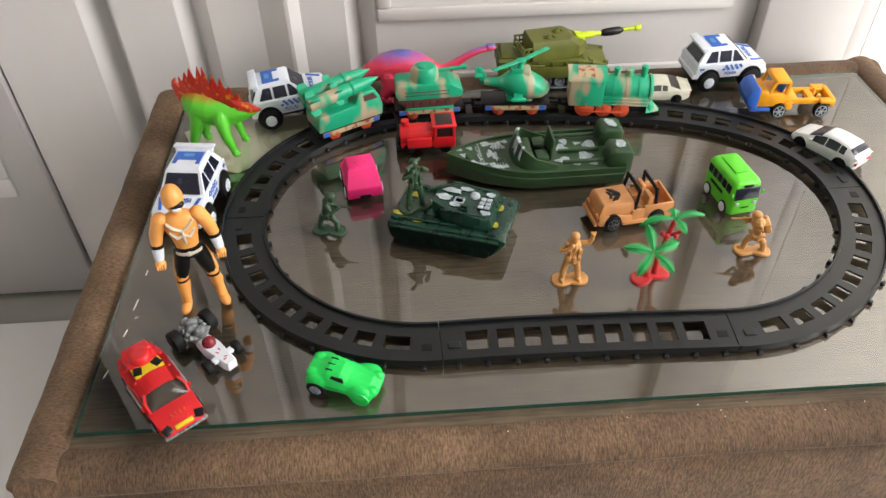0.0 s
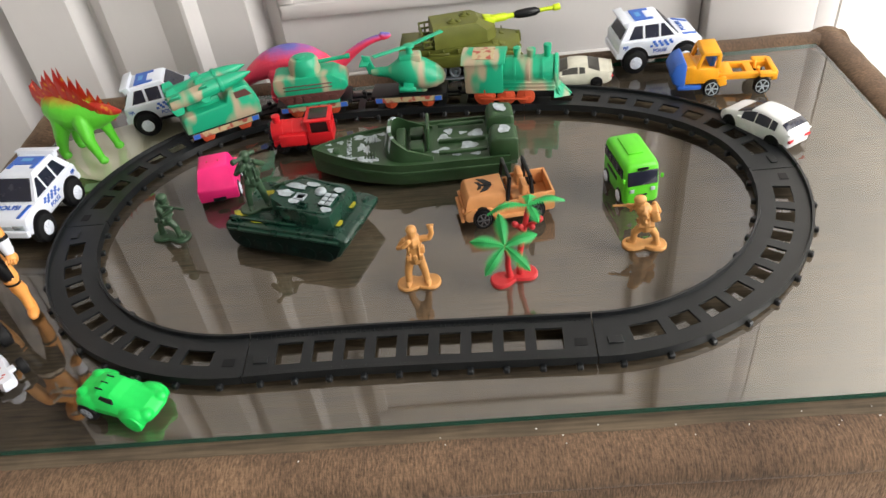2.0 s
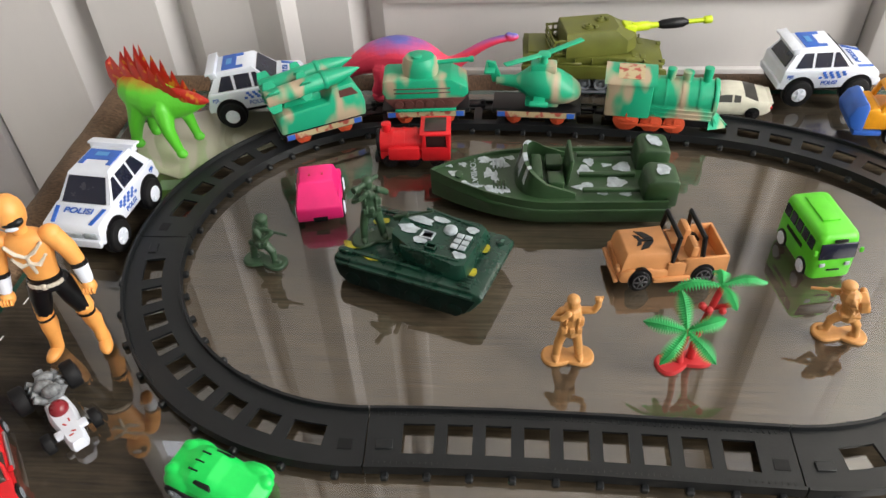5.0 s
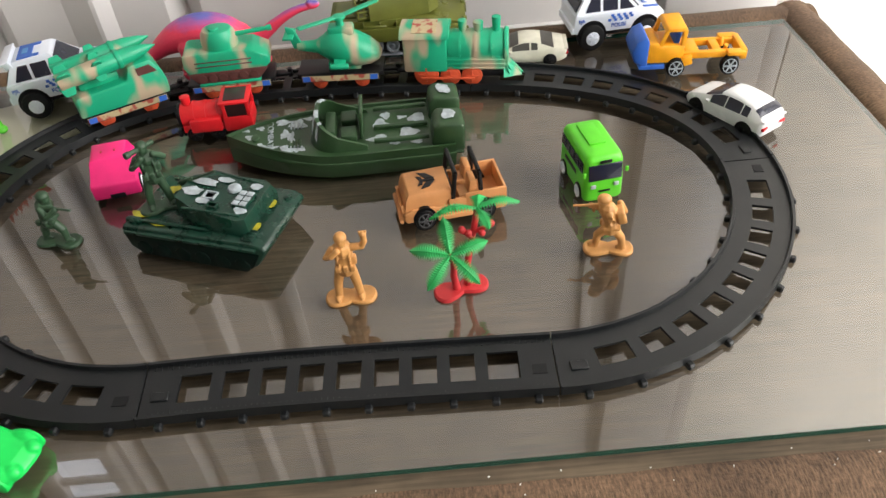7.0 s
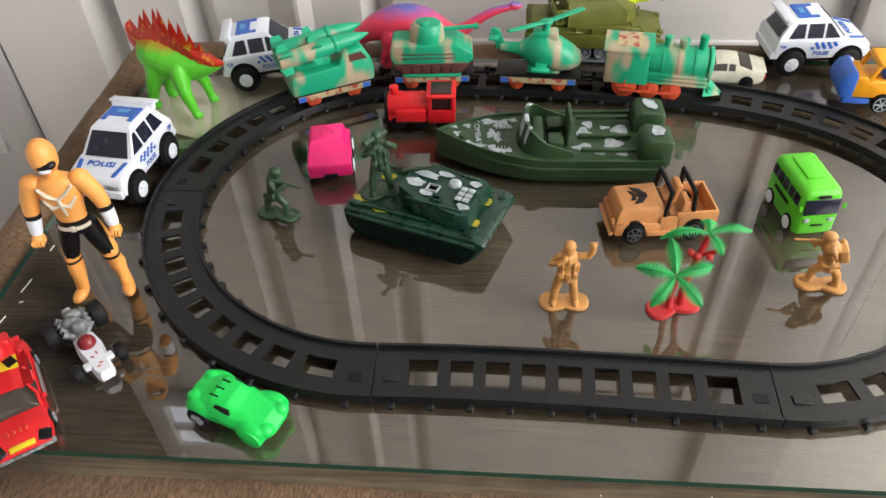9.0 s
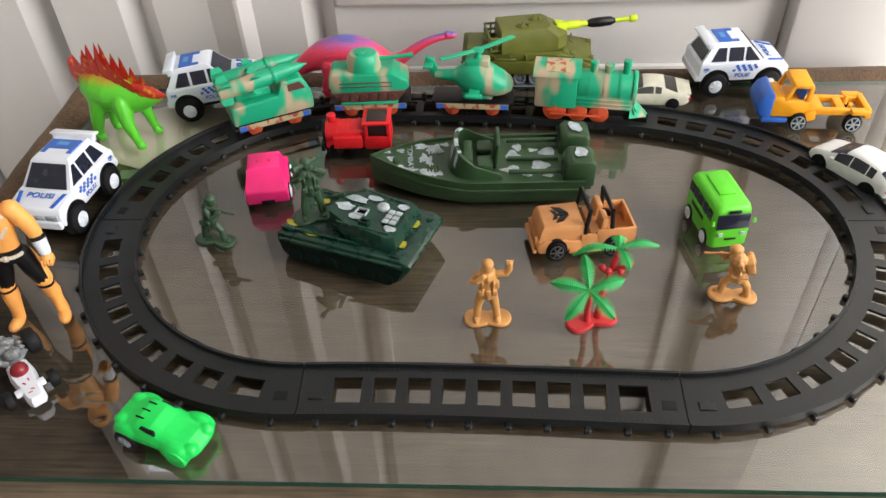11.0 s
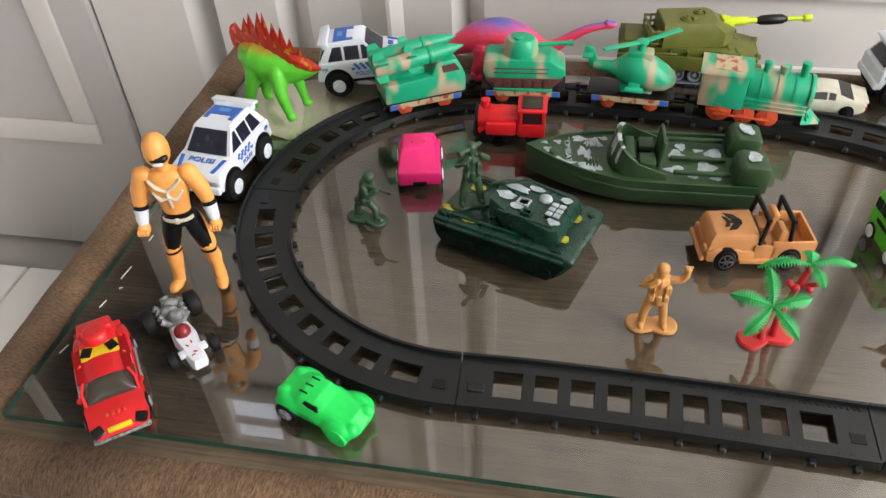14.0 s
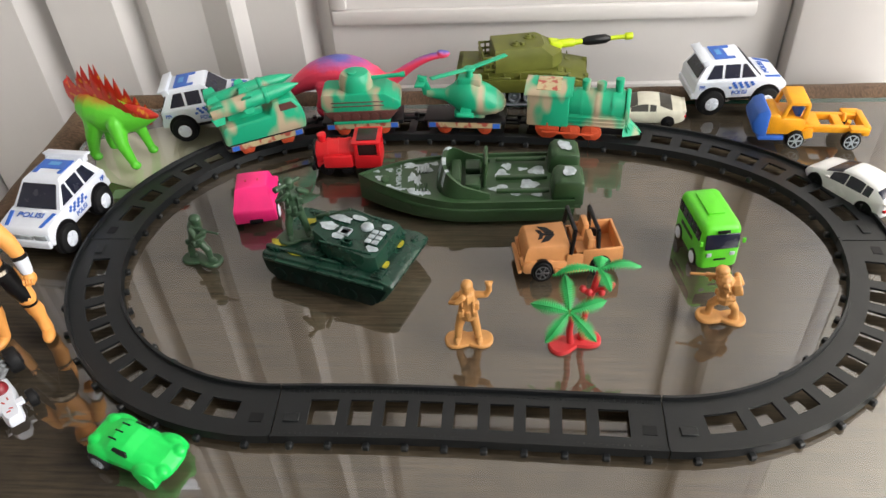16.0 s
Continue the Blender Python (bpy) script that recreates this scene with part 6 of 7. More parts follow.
S3 = moulded("toy_soldier", aiming_soldier(True), TAN, 0.1780, 0.1365, 172, "tan plastic toy soldier with a pack aiming a rifle", "toy soldier", group="toy soldiers", size=1.02)
S4 = moulded("toy_soldier", aiming_soldier(False), SOLDIER_GREEN, -0.1695, 0.1900, -12, "dark green plastic toy soldier aiming a rifle", "toy soldier", group="toy soldiers", size=1.04)

for ob in (S1, S2, S3, S4):
    fuse(ob, 0.00036, 1)

# jointed orange figure
FIG_GREY = plastic("figure_grey_paint", (0.60, 0.54, 0.45), 0.45)
bm = shape()
for s, fx, fy in ((-1, -0.0150, -0.0080), (1, 0.0155, -0.0070)):
    limb(bm, [(s * 0.0060, 0.001, 0.0560), (s * 0.0085, 0.0, 0.0440), (s * 0.0108, 0.0, 0.0330)], [0.0062, 0.0060, 0.0046], mat=1)
    limb(bm, [(s * 0.0088, 0.0030, 0.0540), (s * 0.0118, 0.0022, 0.0430), (s * 0.0135, 0.0015, 0.0330)], [0.0036, 0.0038, 0.0034], mat=0)
    limb(bm, [(s * 0.0110, 0.0, 0.0325), (s * 0.0126, 0.0010, 0.0210), (s * 0.0135, 0.0, 0.0100), (s * 0.0140, -0.001, 0.0045)], [0.0050, 0.0052, 0.0040, 0.0040], mat=0)
    tube(bm, (s * 0.0112, 0.0, 0.0290), (s * 0.0114, 0.0, 0.0305), 0.0054, n=14, mat=1)
    ball(bm, (s * 0.0150, -0.0050, 0.0034), (0.0042, 0.0085, 0.0034), (0, 0, s * 14))
    # arm
    limb(bm, [(s * 0.0140, 0.0, 0.0890), (s * 0.0185, -0.0005, 0.0790), (s * 0.0205, -0.0010, 0.0700)], [0.0056, 0.0052, 0.0044], mat=0)
    tube(bm, (s * 0.0206, -0.001, 0.0690), (s * 0.0209, -0.0015, 0.0665), 0.0048, n=14, mat=1)
    limb(bm, [(s * 0.0209, -0.0015, 0.0660), (s * 0.0220, -0.0035, 0.0575)], [0.0045, 0.0036], mat=2)
    ball(bm, (s * 0.0222, -0.0048, 0.0525), (0.0040, 0.0046, 0.0046), mat=0)
    for k in range(4):
        ball(bm, (s * 0.0222 + (k - 1.5) * 0.0017, -0.0088, 0.0520), (0.0011, 0.0018, 0.0024), mat=0, n=6)
    ball(bm, (s * 0.0135, 0.0, 0.0895), (0.0062, 0.0056, 0.0060), mat=0)
rings = []
for z, w, d in ((0.0590, 0.0090, 0.0062), (0.0640, 0.0085, 0.0060), (0.0720, 0.0098, 0.0066), (0.0800, 0.0122, 0.0078), (0.0870, 0.0130, 0.0078), (0.0915, 0.0105, 0.0064), (0.0940, 0.0050, 0.0045)):
    rings.append([(w * math.cos(a), d * math.sin(a), z) for a in [2 * math.pi * k / 20 for k in range(20)]])
loft(bm, rings, 0)
loft(bm, [[(w * math.cos(a), d * math.sin(a), z) for a in [2 * math.pi * k / 20 for k in range(20)]] for z, w, d in ((0.0535, 0.0098, 0.0068), (0.0600, 0.0098, 0.0070))], 1)
loft(bm, [[(w * math.cos(a), d * math.sin(a), z) for a in [2 * math.pi * k / 20 for k in range(20)]] for z, w, d in ((0.0605, 0.0096, 0.0070), (0.0628, 0.0094, 0.0070))], 1)
for k in range(9):
    a = radians(-150 + 15 * k)
    box(bm, (0.0099 * math.cos(a), 0.0073 * math.sin(a), 0.0585), (0.0030, 0.0014, 0.0042 if k == 4 else 0.0026), 0.0004, (0, 0, math.degrees(a) + 90), mat=3, seg=1)
# chest bands
for s in (-1, 1):
    limb(bm, [(s * 0.0006, -0.0078, 0.0820), (s * 0.0050, -0.0076, 0.0848), (s * 0.0092, -0.0060, 0.0888)], [0.0013, 0.0017, 0.0011], n=8, mat=3, flat=0.7)
    limb(bm, [(s * 0.0006, -0.0074, 0.0770), (s * 0.0045, -0.0072, 0.0755), (s * 0.0085, -0.0055, 0.0800)], [0.0014, 0.0020, 0.0011], n=8, mat=3, flat=0.7)
limb(bm, [(0, -0.0079, 0.0825), (0, -0.0075, 0.0770), (0, -0.0062, 0.0690)], [0.0010, 0.0013, 0.0010], n=6, mat=3)
tube(bm, (0, 0.0, 0.0925), (0, -0.0005, 0.0985), 0.0040, n=14)
ball(bm, (0, -0.0010, 0.1075), (0.0078, 0.0090, 0.0112))
ball(bm, (0.0016, -0.0066, 0.1052), (0.0060, 0.0038, 0.0030), (18, 0, 0), mat=1)
ball(bm, (0.0016, -0.0100, 0.1030), (0.0034, 0.0014, 0.0011), (18, 0, 0), mat=2)
moulded("toy_action_figure", bm, [ORANGE, BLACK, WHITE, FIG_GREY], -0.2615, 0.1150, 14, "orange, black and white plastic action figure standing on the glass", "toy figure", size=0.96)


# ---- dinosaurs ----
def sprayed(name, low, high, z0, z1, up):
    """Plastic sprayed with a second colour from above: by height and upward-facing sides."""
    m, n, li, b = shader(name, 0.42)
    co, sep, sn, mx, ad = (n.new("ShaderNode" + k) for k in ("TexCoord", "SeparateXYZ", "SeparateXYZ", "MapRange", "Math"))
    ns = n.new("ShaderNodeTexNoise")
    ns.inputs["Scale"].default_value = 90
    mul = n.new("ShaderNodeMath")
    mul.operation, mul.inputs[1].default_value = "MULTIPLY_ADD", up
    ad.operation = "MULTIPLY_ADD"
    ad.inputs[1].default_value = 0.4
    li.new(co.outputs["Object"], sep.inputs[0])
    li.new(co.outputs["Object"], ns.inputs["Vector"])
    li.new(co.outputs["Normal"], sn.inputs[0])
    mx.inputs["From Min"].default_value, mx.inputs["From Max"].default_value = z0, z1
    mx.clamp = False
    li.new(sep.outputs["Z"], mx.inputs["Value"])
    li.new(sn.outputs["Z"], mul.inputs[0])
    li.new(mx.outputs["Result"], mul.inputs[2])
    li.new(ns.outputs["Fac"], ad.inputs[0])
    li.new(mul.outputs[0], ad.inputs[2])
    r = n.new("ShaderNodeValToRGB")
    r.color_ramp.elements[0].position, r.color_ramp.elements[1].position = 0.45, 0.95
    r.color_ramp.elements[0].color, r.color_ramp.elements[1].color = (*low, 1), (*high, 1)
    li.new(ad.outputs[0], r.inputs["Fac"])
    li.new(r.outputs["Color"], b.inputs["Base Color"])
    f = n.new("ShaderNodeTexNoise")
    f.inputs["Scale"].default_value = 260
    li.new(co.outputs["Object"], f.inputs["Vector"])
    bump(n, li, b, f.outputs["Fac"], 0.35, 0.0012)
    return m


DINO = sprayed("pink_blue_spray", (0.86, 0.050, 0.115), (0.11, 0.12, 0.42), 0.040, 0.078, 0.40)
STEG = sprayed("green_red_spray", (0.10, 0.55, 0.03), (0.55, 0.035, 0.015), 0.043, 0.072, 0.15)
PLATES = blotched("red_gold_plates", (0.46, 0.022, 0.012), (0.58, 0.24, 0.02), 170, 0.58, 0.70)

bm = shape()
# long-necked dinosaur, head towards +x
limb(bm, *flowing([(-0.079, 0.002, 0.0085), (-0.068, 0.001, 0.0110), (-0.054, 0, 0.0190), (-0.040, 0, 0.0285), (-0.024, 0, 0.0350), (-0.006, 0, 0.0370), (0.010, 0, 0.0345), (0.024, 0, 0.0290),
          (0.036, 0, 0.0275), (0.046, 0, 0.0325), (0.056, 0, 0.0395), (0.066, 0, 0.0455), (0.076, 0, 0.0495), (0.083, 0, 0.0510)],
     [0.0010, 0.0026, 0.0052, 0.0092, 0.0136, 0.0160, 0.0152, 0.0118, 0.0076, 0.0054, 0.0043, 0.0037, 0.0032, 0.0030]), n=24)
ball(bm, (0.0875, 0, 0.0520), (0.0064, 0.0036, 0.0034), (0, -8, 0))
ball(bm, (0.0855, 0, 0.0538), (0.0032, 0.0034, 0.0022))
for fx, fy, x0 in ((-0.024, -0.0115, -0.018), (-0.013, 0.0105, -0.010), (0.021, -0.0110, 0.013), (0.033, 0.0110, 0.022)):
    limb(bm, *flowing([(x0, fy * 0.75, 0.0290), (x0 - 0.001, fy, 0.0180), (fx, fy, 0.0085), (fx + 0.001, fy, 0.0040)], [0.0096, 0.0076, 0.0052, 0.0048]), n=16)
    ball(bm, (fx + 0.0025, fy, 0.0035), (0.0068, 0.0054, 0.0035))
    for q in (-1, 0, 1):
        ball(bm, (fx + 0.0080, fy + 0.0030 * q, 0.0018), (0.0022, 0.0015, 0.0018), n=8)
DN = moulded("toy_dinosaur", bm, DINO, -0.0960, 0.4030, 0, "pink long-necked toy dinosaur with blue back", "toy dinosaur", group="toy dinosaurs")
fuse(DN, 0.0006, 3)

bm = shape()
# plated dinosaur, high rump, pointed head towards +x
limb(bm, [(-0.036, 0.001, 0.0500), (-0.031, 0, 0.0475), (-0.022, 0, 0.0435), (-0.008, 0, 0.0400), (0.008, 0, 0.0375), (0.021, 0, 0.0370), (0.034, 0, 0.0385), (0.046, 0, 0.0405)],
     [0.0055, 0.0115, 0.0155, 0.0158, 0.0135, 0.0100, 0.0062, 0.0026], n=20)
for fx, fy, x0, r in ((-0.032, -0.0095, -0.020, 0.0072), (-0.028, 0.0105, -0.020, 0.0070), (0.018, -0.0150, 0.008, 0.0062), (0.018, 0.0120, 0.010, 0.0060)):
    limb(bm, [(x0, fy * 0.6, 0.0350), ((x0 + fx) / 2, fy, 0.0210), (fx, fy, 0.0070)], [r * 1.45, r * 0.92, r * 0.66], n=12)
    ball(bm, (fx + 0.002, fy, 0.0032), (0.0056, 0.0046, 0.0032))
body = moulded("toy_dinosaur", bm, STEG, -0.2770, 0.3245, -13, "green toy dinosaur with red back plates standing on old paper", "toy dinosaur", group="toy dinosaurs")
fuse(body, 0.0010, 4)
rnd = random.Random(3)
for row, s in ((0, -1), (1, 1)):
    for k in range(9):
        f = (k + 0.5 * row) / 9
        a = -0.036 + 0.074 * f
        zz = 0.0540 - 0.0150 * f + 0.0040 * math.sin(math.pi * f)
        hh = (0.0060 + 0.0165 * math.sin(math.pi * min(1, 0.20 + 0.85 * f)) ** 1.2) * (0.85 + 0.3 * rnd.random())
        ww = 0.0050 + 0.0014 * rnd.random()
        u = s * 0.0042
        bm = shape()
        lean = -0.0035 + 0.004 * rnd.random()
        rings = []
        for q, wide in ((0.0, 0.75), (0.30, 1.0), (0.52, 0.92), (0.75, 0.52), (0.92, 0.20), (1.0, 0.03)):
            z = zz - 0.008 + (hh + 0.008) * q
            ca, uu, tk = a + lean * q, u * (0.7 + 0.9 * q), 0.0014 * (1.15 - q)
            rings.append([(ca - ww * wide, uu, z), (ca, uu - tk, z), (ca + ww * wide, uu, z), (ca, uu + tk, z)])
        loft(bm, rings)
        part("back_plate", bm, PLATES, body, smooth=30)
bm = shape()
limb(bm, *flowing([(0.018, 0, 0.0455), (0.026, 0, 0.0440), (0.036, 0, 0.0428), (0.044, 0, 0.0424), (0.051, 0, 0.0425)], [0.0040, 0.0050, 0.0050, 0.0038, 0.0014]), n=12)
part("red_snout", bm, PLATES, body, "red sprayed head")
bm = shape()
limb(bm, *flowing([(-0.034, 0.001, 0.0520), (-0.040, 0.001, 0.0560), (-0.044, 0.002, 0.0610), (-0.0425, 0.003, 0.0650)], [0.0060, 0.0050, 0.0036, 0.0012]), n=12)
part("tail_tip", bm, PLATES, body, "red sprayed tail")
body.scale = (0.84, 0.95, 1.08)


# ---- the train, standing along the back of the oval ----
def along(start, metres):
    """The place on the oval so many metres further on from start."""
    s, left = start, metres
    p, _ = track_at(s)
    while left > 0:
        s += 0.002
        q, _ = track_at(s)
        left -= (q - p).length
        p = q
    return s


STICKER = blotched("wagon_sticker", (0.46, 0.38, 0.22), (0.36, 0.07, 0.05), 190, 0.50, 0.60)
NOSE = 2.86


def rail_thing(name, front, length, label):
    a, b = along(NOSE, front), along(NOSE, front + length)
    p, q = track_at(a)[0], track_at(b)[0]
    mid, d = (p + q) / 2, p - q
    return thing(name, mid.x, mid.y, math.degrees(math.atan2(d.y, d.x)), label, "toy train", "train", z=G + 0.0056)


def wheels_under(c, xs, r=0.0060, y=0.0120):
    for wx in xs:
        for s in (-1, 1):
            wheel(c, wx, s * y, r, 0.0028, WHEEL_RED, WHEEL_RED, 4, 0.7)


def engine():
    c = rail_thing("toy_locomotive", 0.0, 0.092, "teal and tan camouflage toy steam engine with red wheels")
    bm = shape()
    tube(bm, (-0.008, 0, 0.0275), (0.036, 0, 0.0275), 0.0132, n=26, r=0.0014)
    box(bm, (0.012, 0, 0.0190), (0.050, 0.0262, 0.0120), 0.0016)
    part("boiler", bm, TEAL, c)
    for xx in (0.002, 0.014, 0.026):
        bm = shape()
        tube(bm, (xx - 0.0009, 0, 0.0275), (xx + 0.0009, 0, 0.0275), 0.0138, n=26)
        part("boiler_band", bm, TEAL, c)
    for zz in (0.0220, 0.0185, 0.0150):
        for s in (-1, 1):
            bm = shape()
            box(bm, (0.012, s * 0.0132, zz), (0.050, 0.0012, 0.0008), 0.0003, seg=1)
            part("side_rib", bm, TEAL, c)
    bm = shape()
    box(bm, (-0.0250, 0, 0.0270), (0.0340, 0.0280, 0.0300), 0.0016)
    loft(bm, [[(a, 0.0158 * math.cos(t), 0.0405 + 0.0062 * math.sin(t)) for t in [math.pi * k / 12 for k in range(13)]] for a in (-0.0440, -0.0060)])
    part("cab", bm, TEAL, c)
    place_sheet(c, "roof_label", STICKER, [((-0.0345, -0.0125 + 0.005 * q, z0), (-0.0155, -0.0125 + 0.005 * q, z0), (-0.0155, -0.0075 + 0.005 * q, z1), (-0.0345, -0.0075 + 0.005 * q, z1)) for q, z0, z1 in ((0, 0.0444, 0.0461), (1, 0.0461, 0.0469), (2, 0.0469, 0.0469), (3, 0.0469, 0.0461))], 0.0003, "worn paper label")
    for xx, h, r in ((0.030, 0.0125, 0.0036), (0.016, 0.0085, 0.0042), (0.004, 0.0100, 0.0036)):
        bm = shape()
        tube(bm, (xx, 0, 0.0390), (xx, 0, 0.0390 + h), r * 0.8, r, n=14, r=0.0005)
        tube(bm, (xx, 0, 0.0375), (xx, 0, 0.0410), r * 1.4, r * 0.8, n=14)
        part("chimney" if h > 0.012 else "dome", bm, TEAL, c)
    bm = shape()
    tube(bm, (0.0360, 0, 0.0275), (0.0395, 0, 0.0275), 0.0146, 0.0138, n=26, r=0.0010)
    part("smokebox", bm, TEAL, c)
    bm = shape()
    loft(bm, [[(0.036, -0.0125, 0.0060), (0.050, -0.0040, 0.0040), (0.050, 0.0040, 0.0040), (0.036, 0.0125, 0.0060)], [(0.036, -0.0120, 0.0160), (0.040, -0.0030, 0.0150), (0.040, 0.0030, 0.0150), (0.036, 0.0120, 0.0160)]])
    for k in range(7):
        y = -0.0105 + 0.0035 * k
        tube(bm, (0.0375, y, 0.0165), (0.0505 - abs(y) * 0.9, y * 0.7, 0.0042), 0.0008, n=6)
    part("cowcatcher", bm, TEAL, c)
    bm = shape()
    box(bm, (-0.002, 0, 0.0085), (0.0780, 0.0190, 0.0060), 0.0012)
    box(bm, (-0.0450, 0, 0.0080), (0.0080, 0.0080, 0.0030), 0.0008)
    part("chassis", bm, BLACK, c)
    wheels_under(c, (-0.0250,), 0.0098, 0.0132)
    wheels_under(c, (-0.0060, 0.0110), 0.0082, 0.0132)
    for s in (-1, 1):
        bm = shape()
        box(bm, (-0.008, s * 0.0150, 0.0072), (0.042, 0.0012, 0.0020), 0.0004)
        part("coupling_rod", bm, WHEEL_RED, c)
    return c


def wagon(front, label):
    c = rail_thing("toy_wagon", front, 0.070, label)
    bm = shape()
    box(bm, (0, 0, 0.0115), (0.0690, 0.0256, 0.0040), 0.0008)
    box(bm, (0.0405, 0, 0.0090), (0.0140, 0.0060, 0.0024), 0.0006)
    tube(bm, (0.0455, 0, 0.0060), (0.0455, 0, 0.0130), 0.0020, n=8)
    part("floor_plate", bm, BLACK, c)
    for s in (-1, 1):
        bm = shape()
        box(bm, (0, s * 0.0130, 0.0098), (0.0620, 0.0014, 0.0062), 0.0005)
        sb = part("side_board", bm, BLACK, c)
        place_sheet(sb, "sticker", STICKER, [[(-0.0305, s * 0.0138, 0.0074), (0.0305, s * 0.0138, 0.0074), (0.0305, s * 0.0138, 0.0122), (-0.0305, s * 0.0138, 0.0122)][::-s]], 0.0002, "worn printed sticker")
        for a in (-0.0300, 0.0240):
            place_sheet(sb, "sticker_end", BLUE, [[(a, s * 0.0142, 0.0076), (a + 0.006, s * 0.0142, 0.0076), (a + 0.006, s * 0.0142, 0.0120), (a, s * 0.0142, 0.0120)][::-s]], 0.0001)
    wheels_under(c, (-0.0170, 0.0170))
    return c


engine()
w1 = wagon(0.106, "black toy wagon carrying a teal camouflage helicopter")
bm = shape()
loft(bm, [[(a, w * math.cos(t), zc + h * math.sin(t)) for t in [2 * math.pi * k / 20 for k in range(20)]] for a, w, h, zc in
          ((0.0340, 0.0020, 0.0020, 0.0245), (0.0320, 0.0070, 0.0060, 0.0245), (0.0260, 0.0115, 0.0100, 0.0255), (0.0170, 0.0140, 0.0135, 0.0275), (0.0060, 0.0145, 0.0155, 0.0300),
           (-0.0040, 0.0125, 0.0145, 0.0310), (-0.0110, 0.0085, 0.0090, 0.0310), (-0.0170, 0.0050, 0.0052, 0.0310), (-0.0320, 0.0036, 0.0036, 0.0320))])
box(bm, (0.0040, 0, 0.0440), (0.0200, 0.0125, 0.0080), 0.0022)
box(bm, (0.0040, 0, 0.0165), (0.0260, 0.0160, 0.0070), 0.0015)
hel = part("helicopter", bm, TEAL, w1)
bm = shape()
prism(bm, [(-0.0270, 0.0310), (-0.0330, 0.0465), (-0.0395, 0.0480), (-0.0350, 0.0300)], -0.0016, 0.0016, 0.0005)
part("tail_fin", bm, TEAL_PLAIN, hel)
bm = shape()
box(bm, (-0.0370, 0, 0.0420), (0.0080, 0.0190, 0.0016), 0.0005)
part("tail_plane", bm, TEAL_PLAIN, hel)
bm = shape()
tube(bm, (0.0040, 0, 0.0470), (0.0040, 0, 0.0545), 0.0034, 0.0024, n=12)
tube(bm, (0.0040, 0, 0.0530), (0.0040, 0, 0.0556), 0.0050, n=14, r=0.0006)
part("rotor_mast", bm, TEAL_PLAIN, hel)
for a in (38, 218):
    bm = shape()
    d = Vector((math.cos(radians(a)), math.sin(radians(a)), 0.06))
    box(bm, Vector((0.0040, 0, 0.0545)) + d * 0.0185, (0.0350, 0.0052, 0.0014), 0.0005, (0, -3, a))
    part("rotor_blade", bm, TEAL_PLAIN, hel)
for s in (-1, 1):
    bm = shape()
    box(bm, (0.0020, s * 0.0165, 0.0240), (0.0090, 0.0100, 0.0014), 0.0005, (s * -12, 0, 0))
    tube(bm, (-0.0050, s * 0.0200, 0.0228), (0.0090, s * 0.0200, 0.0228), 0.0022, n=10, r=0.0004)
    part("rocket_pod", bm, TEAL_PLAIN, hel)

w2 = wagon(0.194, "black toy wagon carrying a teal camouflage tank")
bm = shape()
prism(bm, [(-0.0330, 0.0290), (-0.0320, 0.0385), (-0.0290, 0.0400), (0.0210, 0.0395), (0.0330, 0.0330), (0.0340, 0.0270), (0.0300, 0.0235), (-0.0300, 0.0235)], -0.0140, 0.0140, 0.0012)
hull = part("tank_load", bm, TEAL, w2)
bm = shape()
loft(bm, [[(-0.003 + r * 1.12 * math.cos(t), r * math.sin(t), z) for t in [2 * math.pi * k / 24 for k in range(24)]] for r, z in ((0.0125, 0.0392), (0.0128, 0.0440), (0.0118, 0.0500), (0.0098, 0.0530), (0.0060, 0.0540))])
tube(bm, (-0.0050, -0.0030, 0.0530), (-0.0050, -0.0030, 0.0552), 0.0040, n=14, r=0.0006)
part("turret", bm, TEAL, hull)
bm = shape()
tube(bm, (0.0080, 0, 0.0470), (0.0360, 0, 0.0490), 0.0018, n=10)
tube(bm, (0.0350, 0, 0.0489), (0.0385, 0, 0.0492), 0.0024, n=10)
part("gun", bm, TEAL_PLAIN, hull)
BROWN = plastic("brown_track_paint", (0.10, 0.035, 0.03), 0.5)
for s in (-1, 1):
    bm = shape()
    prism(bm, [(-0.0320, 0.0240), (-0.0240, 0.0145), (0.0230, 0.0145), (0.0320, 0.0240)], s * 0.0122 - 0.0020, s * 0.0122 + 0.0020, 0.0006)
    for k in range(6):
        tube(bm, (-0.0205 + 0.0080 * k, s * 0.0138, 0.0190), (-0.0205 + 0.0080 * k, s * 0.0150, 0.0190), 0.0034, n=12)
    part("track_run", bm, BROWN, hull)
    bm = shape()
    box(bm, (0, s * 0.0128, 0.0140), (0.0480, 0.0060, 0.0022), 0.0007)
    part("track_foot", bm, TEAL_PLAIN, hull)
    for z in (0.0290, 0.0325):
        bm = shape()
        box(bm, (-0.002, s * 0.0141, z), (0.0440, 0.0012, 0.0009), 0.0003, seg=1)
        part("side_groove", bm, BROWN, hull)

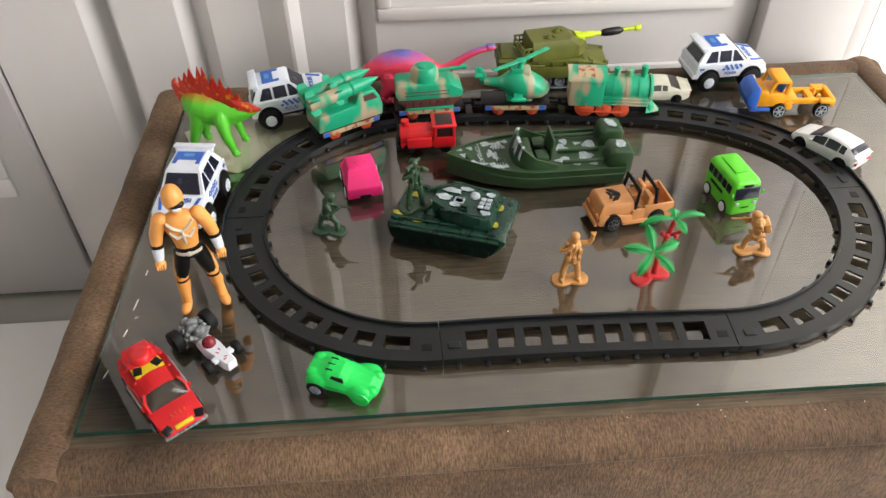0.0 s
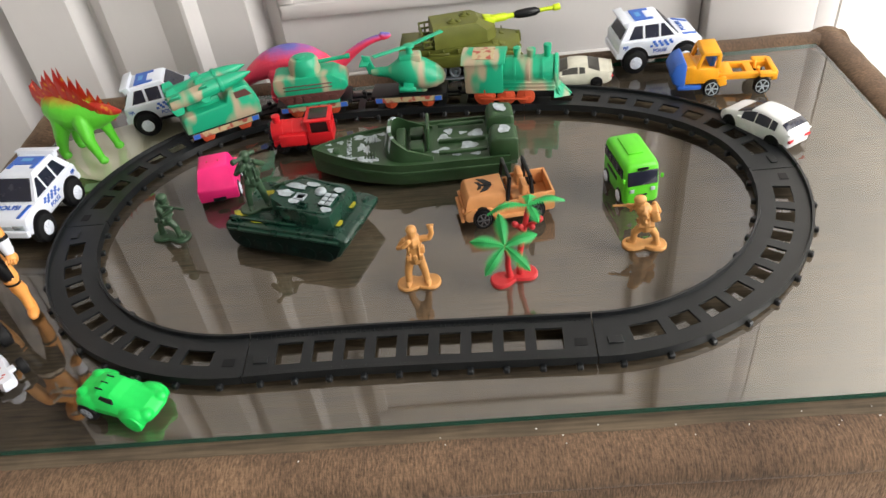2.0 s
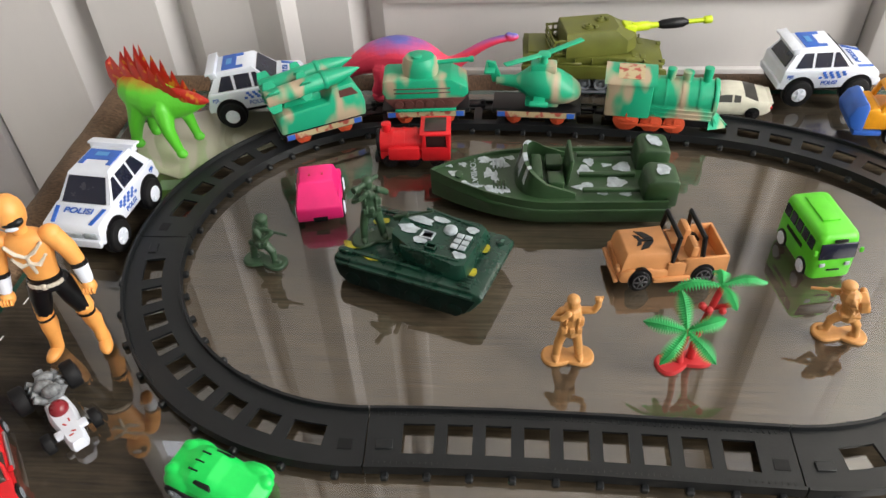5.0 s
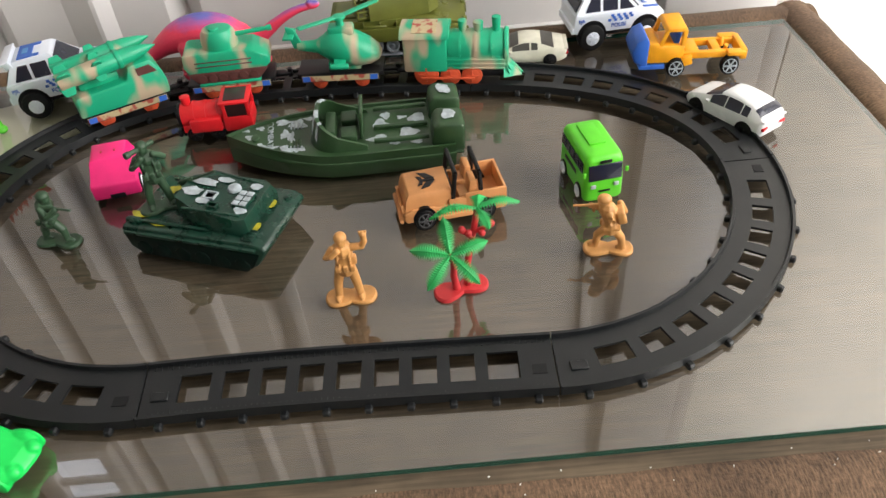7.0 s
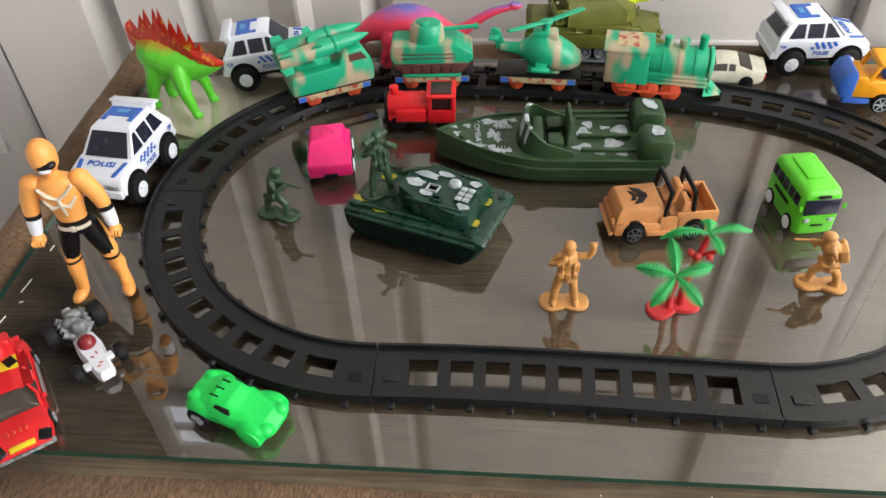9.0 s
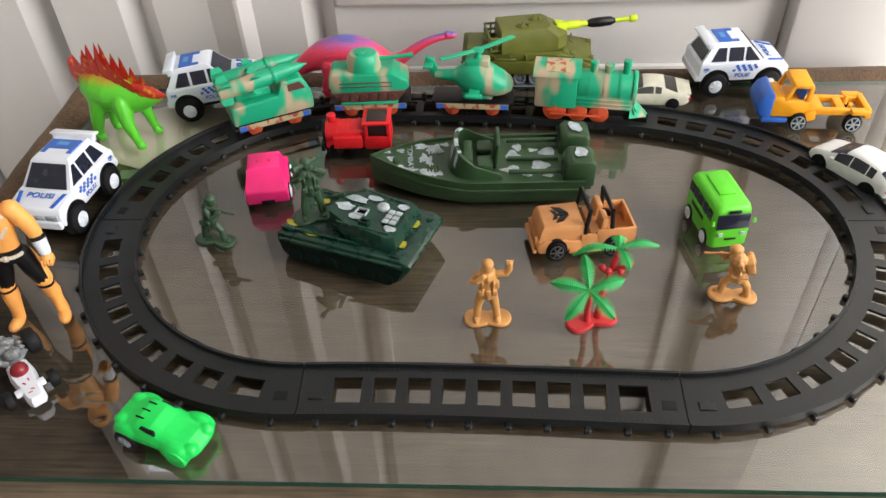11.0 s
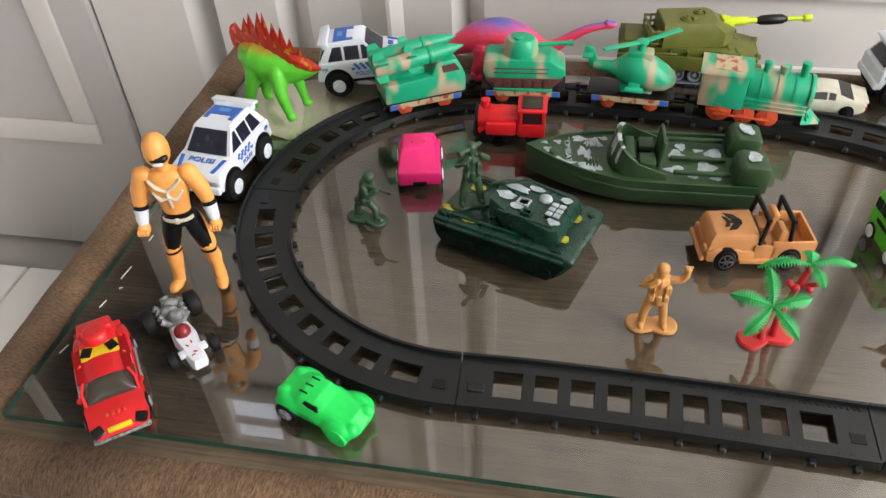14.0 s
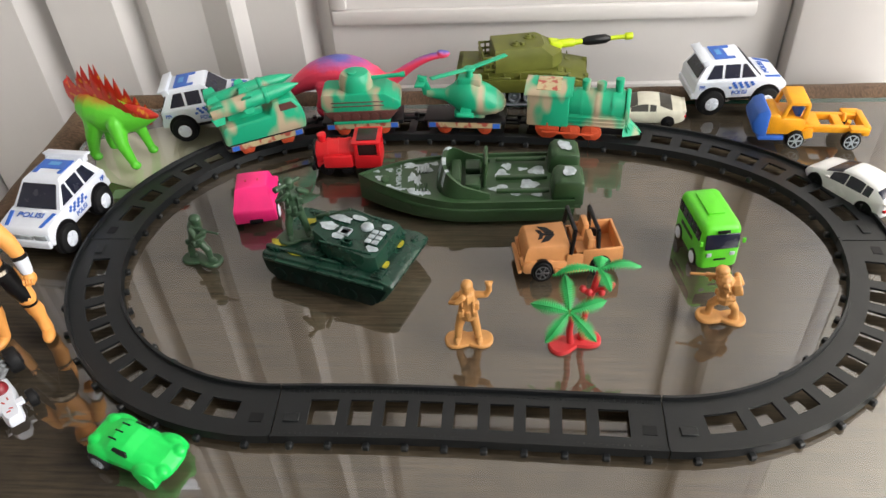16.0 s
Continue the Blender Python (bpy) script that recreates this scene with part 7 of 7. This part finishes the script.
w3 = wagon(0.282, "black toy wagon carrying teal camouflage rockets")
bm = shape()
prism(bm, [(-0.0340, 0.0135), (-0.0340, 0.0280), (-0.0310, 0.0310), (0.0060, 0.0320), (0.0100, 0.0430), (0.0270, 0.0440), (0.0330, 0.0330), (0.0350, 0.0240), (0.0345, 0.0135)], -0.0155, 0.0155, 0.0022)
lau = part("launcher", bm, TEAL, w3)
bm = shape()
box(bm, (-0.0120, 0, 0.0345), (0.0300, 0.0130, 0.0080), 0.0020)
part("cradle", bm, TEAL_PLAIN, lau)
for s in (-1, 1):
    bm = shape()
    prism(bm, [(0.0150, 0.0340), (0.0145, 0.0400), (0.0250, 0.0405), (0.0295, 0.0340)], s * 0.0157 - 0.0003, s * 0.0157 + 0.0003)
    part("cab_window", bm, BROWN, lau)
for y, zz, xx in ((-0.0088, 0.0, -0.0390), (0.0088, 0.0, -0.0390)):
    bm = shape()
    d = Vector((0.995, 0, 0.10))
    o = Vector((xx, y, 0.0435 + zz))
    tube(bm, o, o + d * 0.0460, 0.0066, n=18, r=0.0006)
    tube(bm, o + d * 0.0440, o + d * 0.0475, 0.0074, n=18, r=0.0006)
    limb(bm, [o + d * 0.0460, o + d * 0.0560, o + d * 0.0660, o + d * 0.0740], [0.0066, 0.0058, 0.0036, 0.0006], n=18)
    rk = part("rocket", bm, TEAL, lau)
    for k in range(4):
        for at, big in ((0.0050, 1.0), (0.0300, 0.75)):
            t = k * math.pi / 2 + 0.785
            bm = shape()
            box(bm, o + d * at + Vector((0, math.cos(t) * 0.0085, math.sin(t) * 0.0085)), (0.0120 * big, 0.0014, 0.0072 * big), 0.0003, (math.degrees(t) - 90, -6, 0), taper=(0.6, 1), seg=1)
            part("fin", bm, TEAL_PLAIN, lau)

# ---- paper under the glass, fluff on the cloth ----
bm = shape()
vs = [bm.verts.new((x, y, z)) for z in (0.3540, 0.3545) for x, y in ((-0.326, 0.362), (-0.300, 0.302), (-0.262, 0.287), (-0.196, 0.334), (-0.182, 0.374), (-0.240, 0.398))]
bm.faces.new(vs[:6][::-1])
bm.faces.new(vs[6:])
for i in range(6):
    j = (i + 1) % 6
    bm.faces.new((vs[i], vs[j], vs[6 + j], vs[6 + i]))
bmesh.ops.recalc_face_normals(bm, faces=bm.faces[:])
tagged(link("paper_sheet", bm, PAPER, 0), "yellowed sheet of paper under the glass", "paper")
bm = shape()
box(bm, (-0.262, 0.279, 0.3548), (0.026, 0.012, 0.0005), 0, (0, 0, 6))
tagged(link("paper_scrap", bm, paint("green_paper", (0.28, 0.38, 0.27), (0.36, 0.46, 0.33), 0.8), 0), "pale green scrap of paper under the glass", "paper")
rnd = random.Random(11)
bm = shape()
LINT_GLINT = plastic("white_fluff_glint", (0.75, 0.74, 0.70), 0.9)
for k in range(16):
    x = rnd.choice((rnd.uniform(-0.05, 0.42), rnd.uniform(0.08, 0.30)))
    y = rnd.uniform(-0.016, -0.004)
    ball(bm, (x, y, 0.3540), (rnd.uniform(0.0003, 0.0009), rnd.uniform(0.0002, 0.0005), 0.0003), (0, 0, rnd.uniform(0, 90)), n=6)
tagged(link("lint", bm, LINT_GLINT), "white fluff caught on the frayed cloth edge", "lint", kind="stuff")
# white strips laid in place of reflections along the left glass edge
bm = shape()
for x, y, l, a in ((-0.3155, 0.1150, 0.012, 84), (-0.3165, 0.0860, 0.007, 80), (-0.3120, 0.1010, 0.0025, 30), (-0.3210, 0.0480, 0.007, 75), (-0.315, 0.150, 0.006, 86)):
    box(bm, (x, y, G + 0.0003), (l, 0.0009, 0.0005), 0.0002, (0, 0, a), seg=1)
tagged(link("edge_glints", bm, LINT_GLINT), "short white strips standing in for edge reflections on the glass", "tape", kind="stuff")
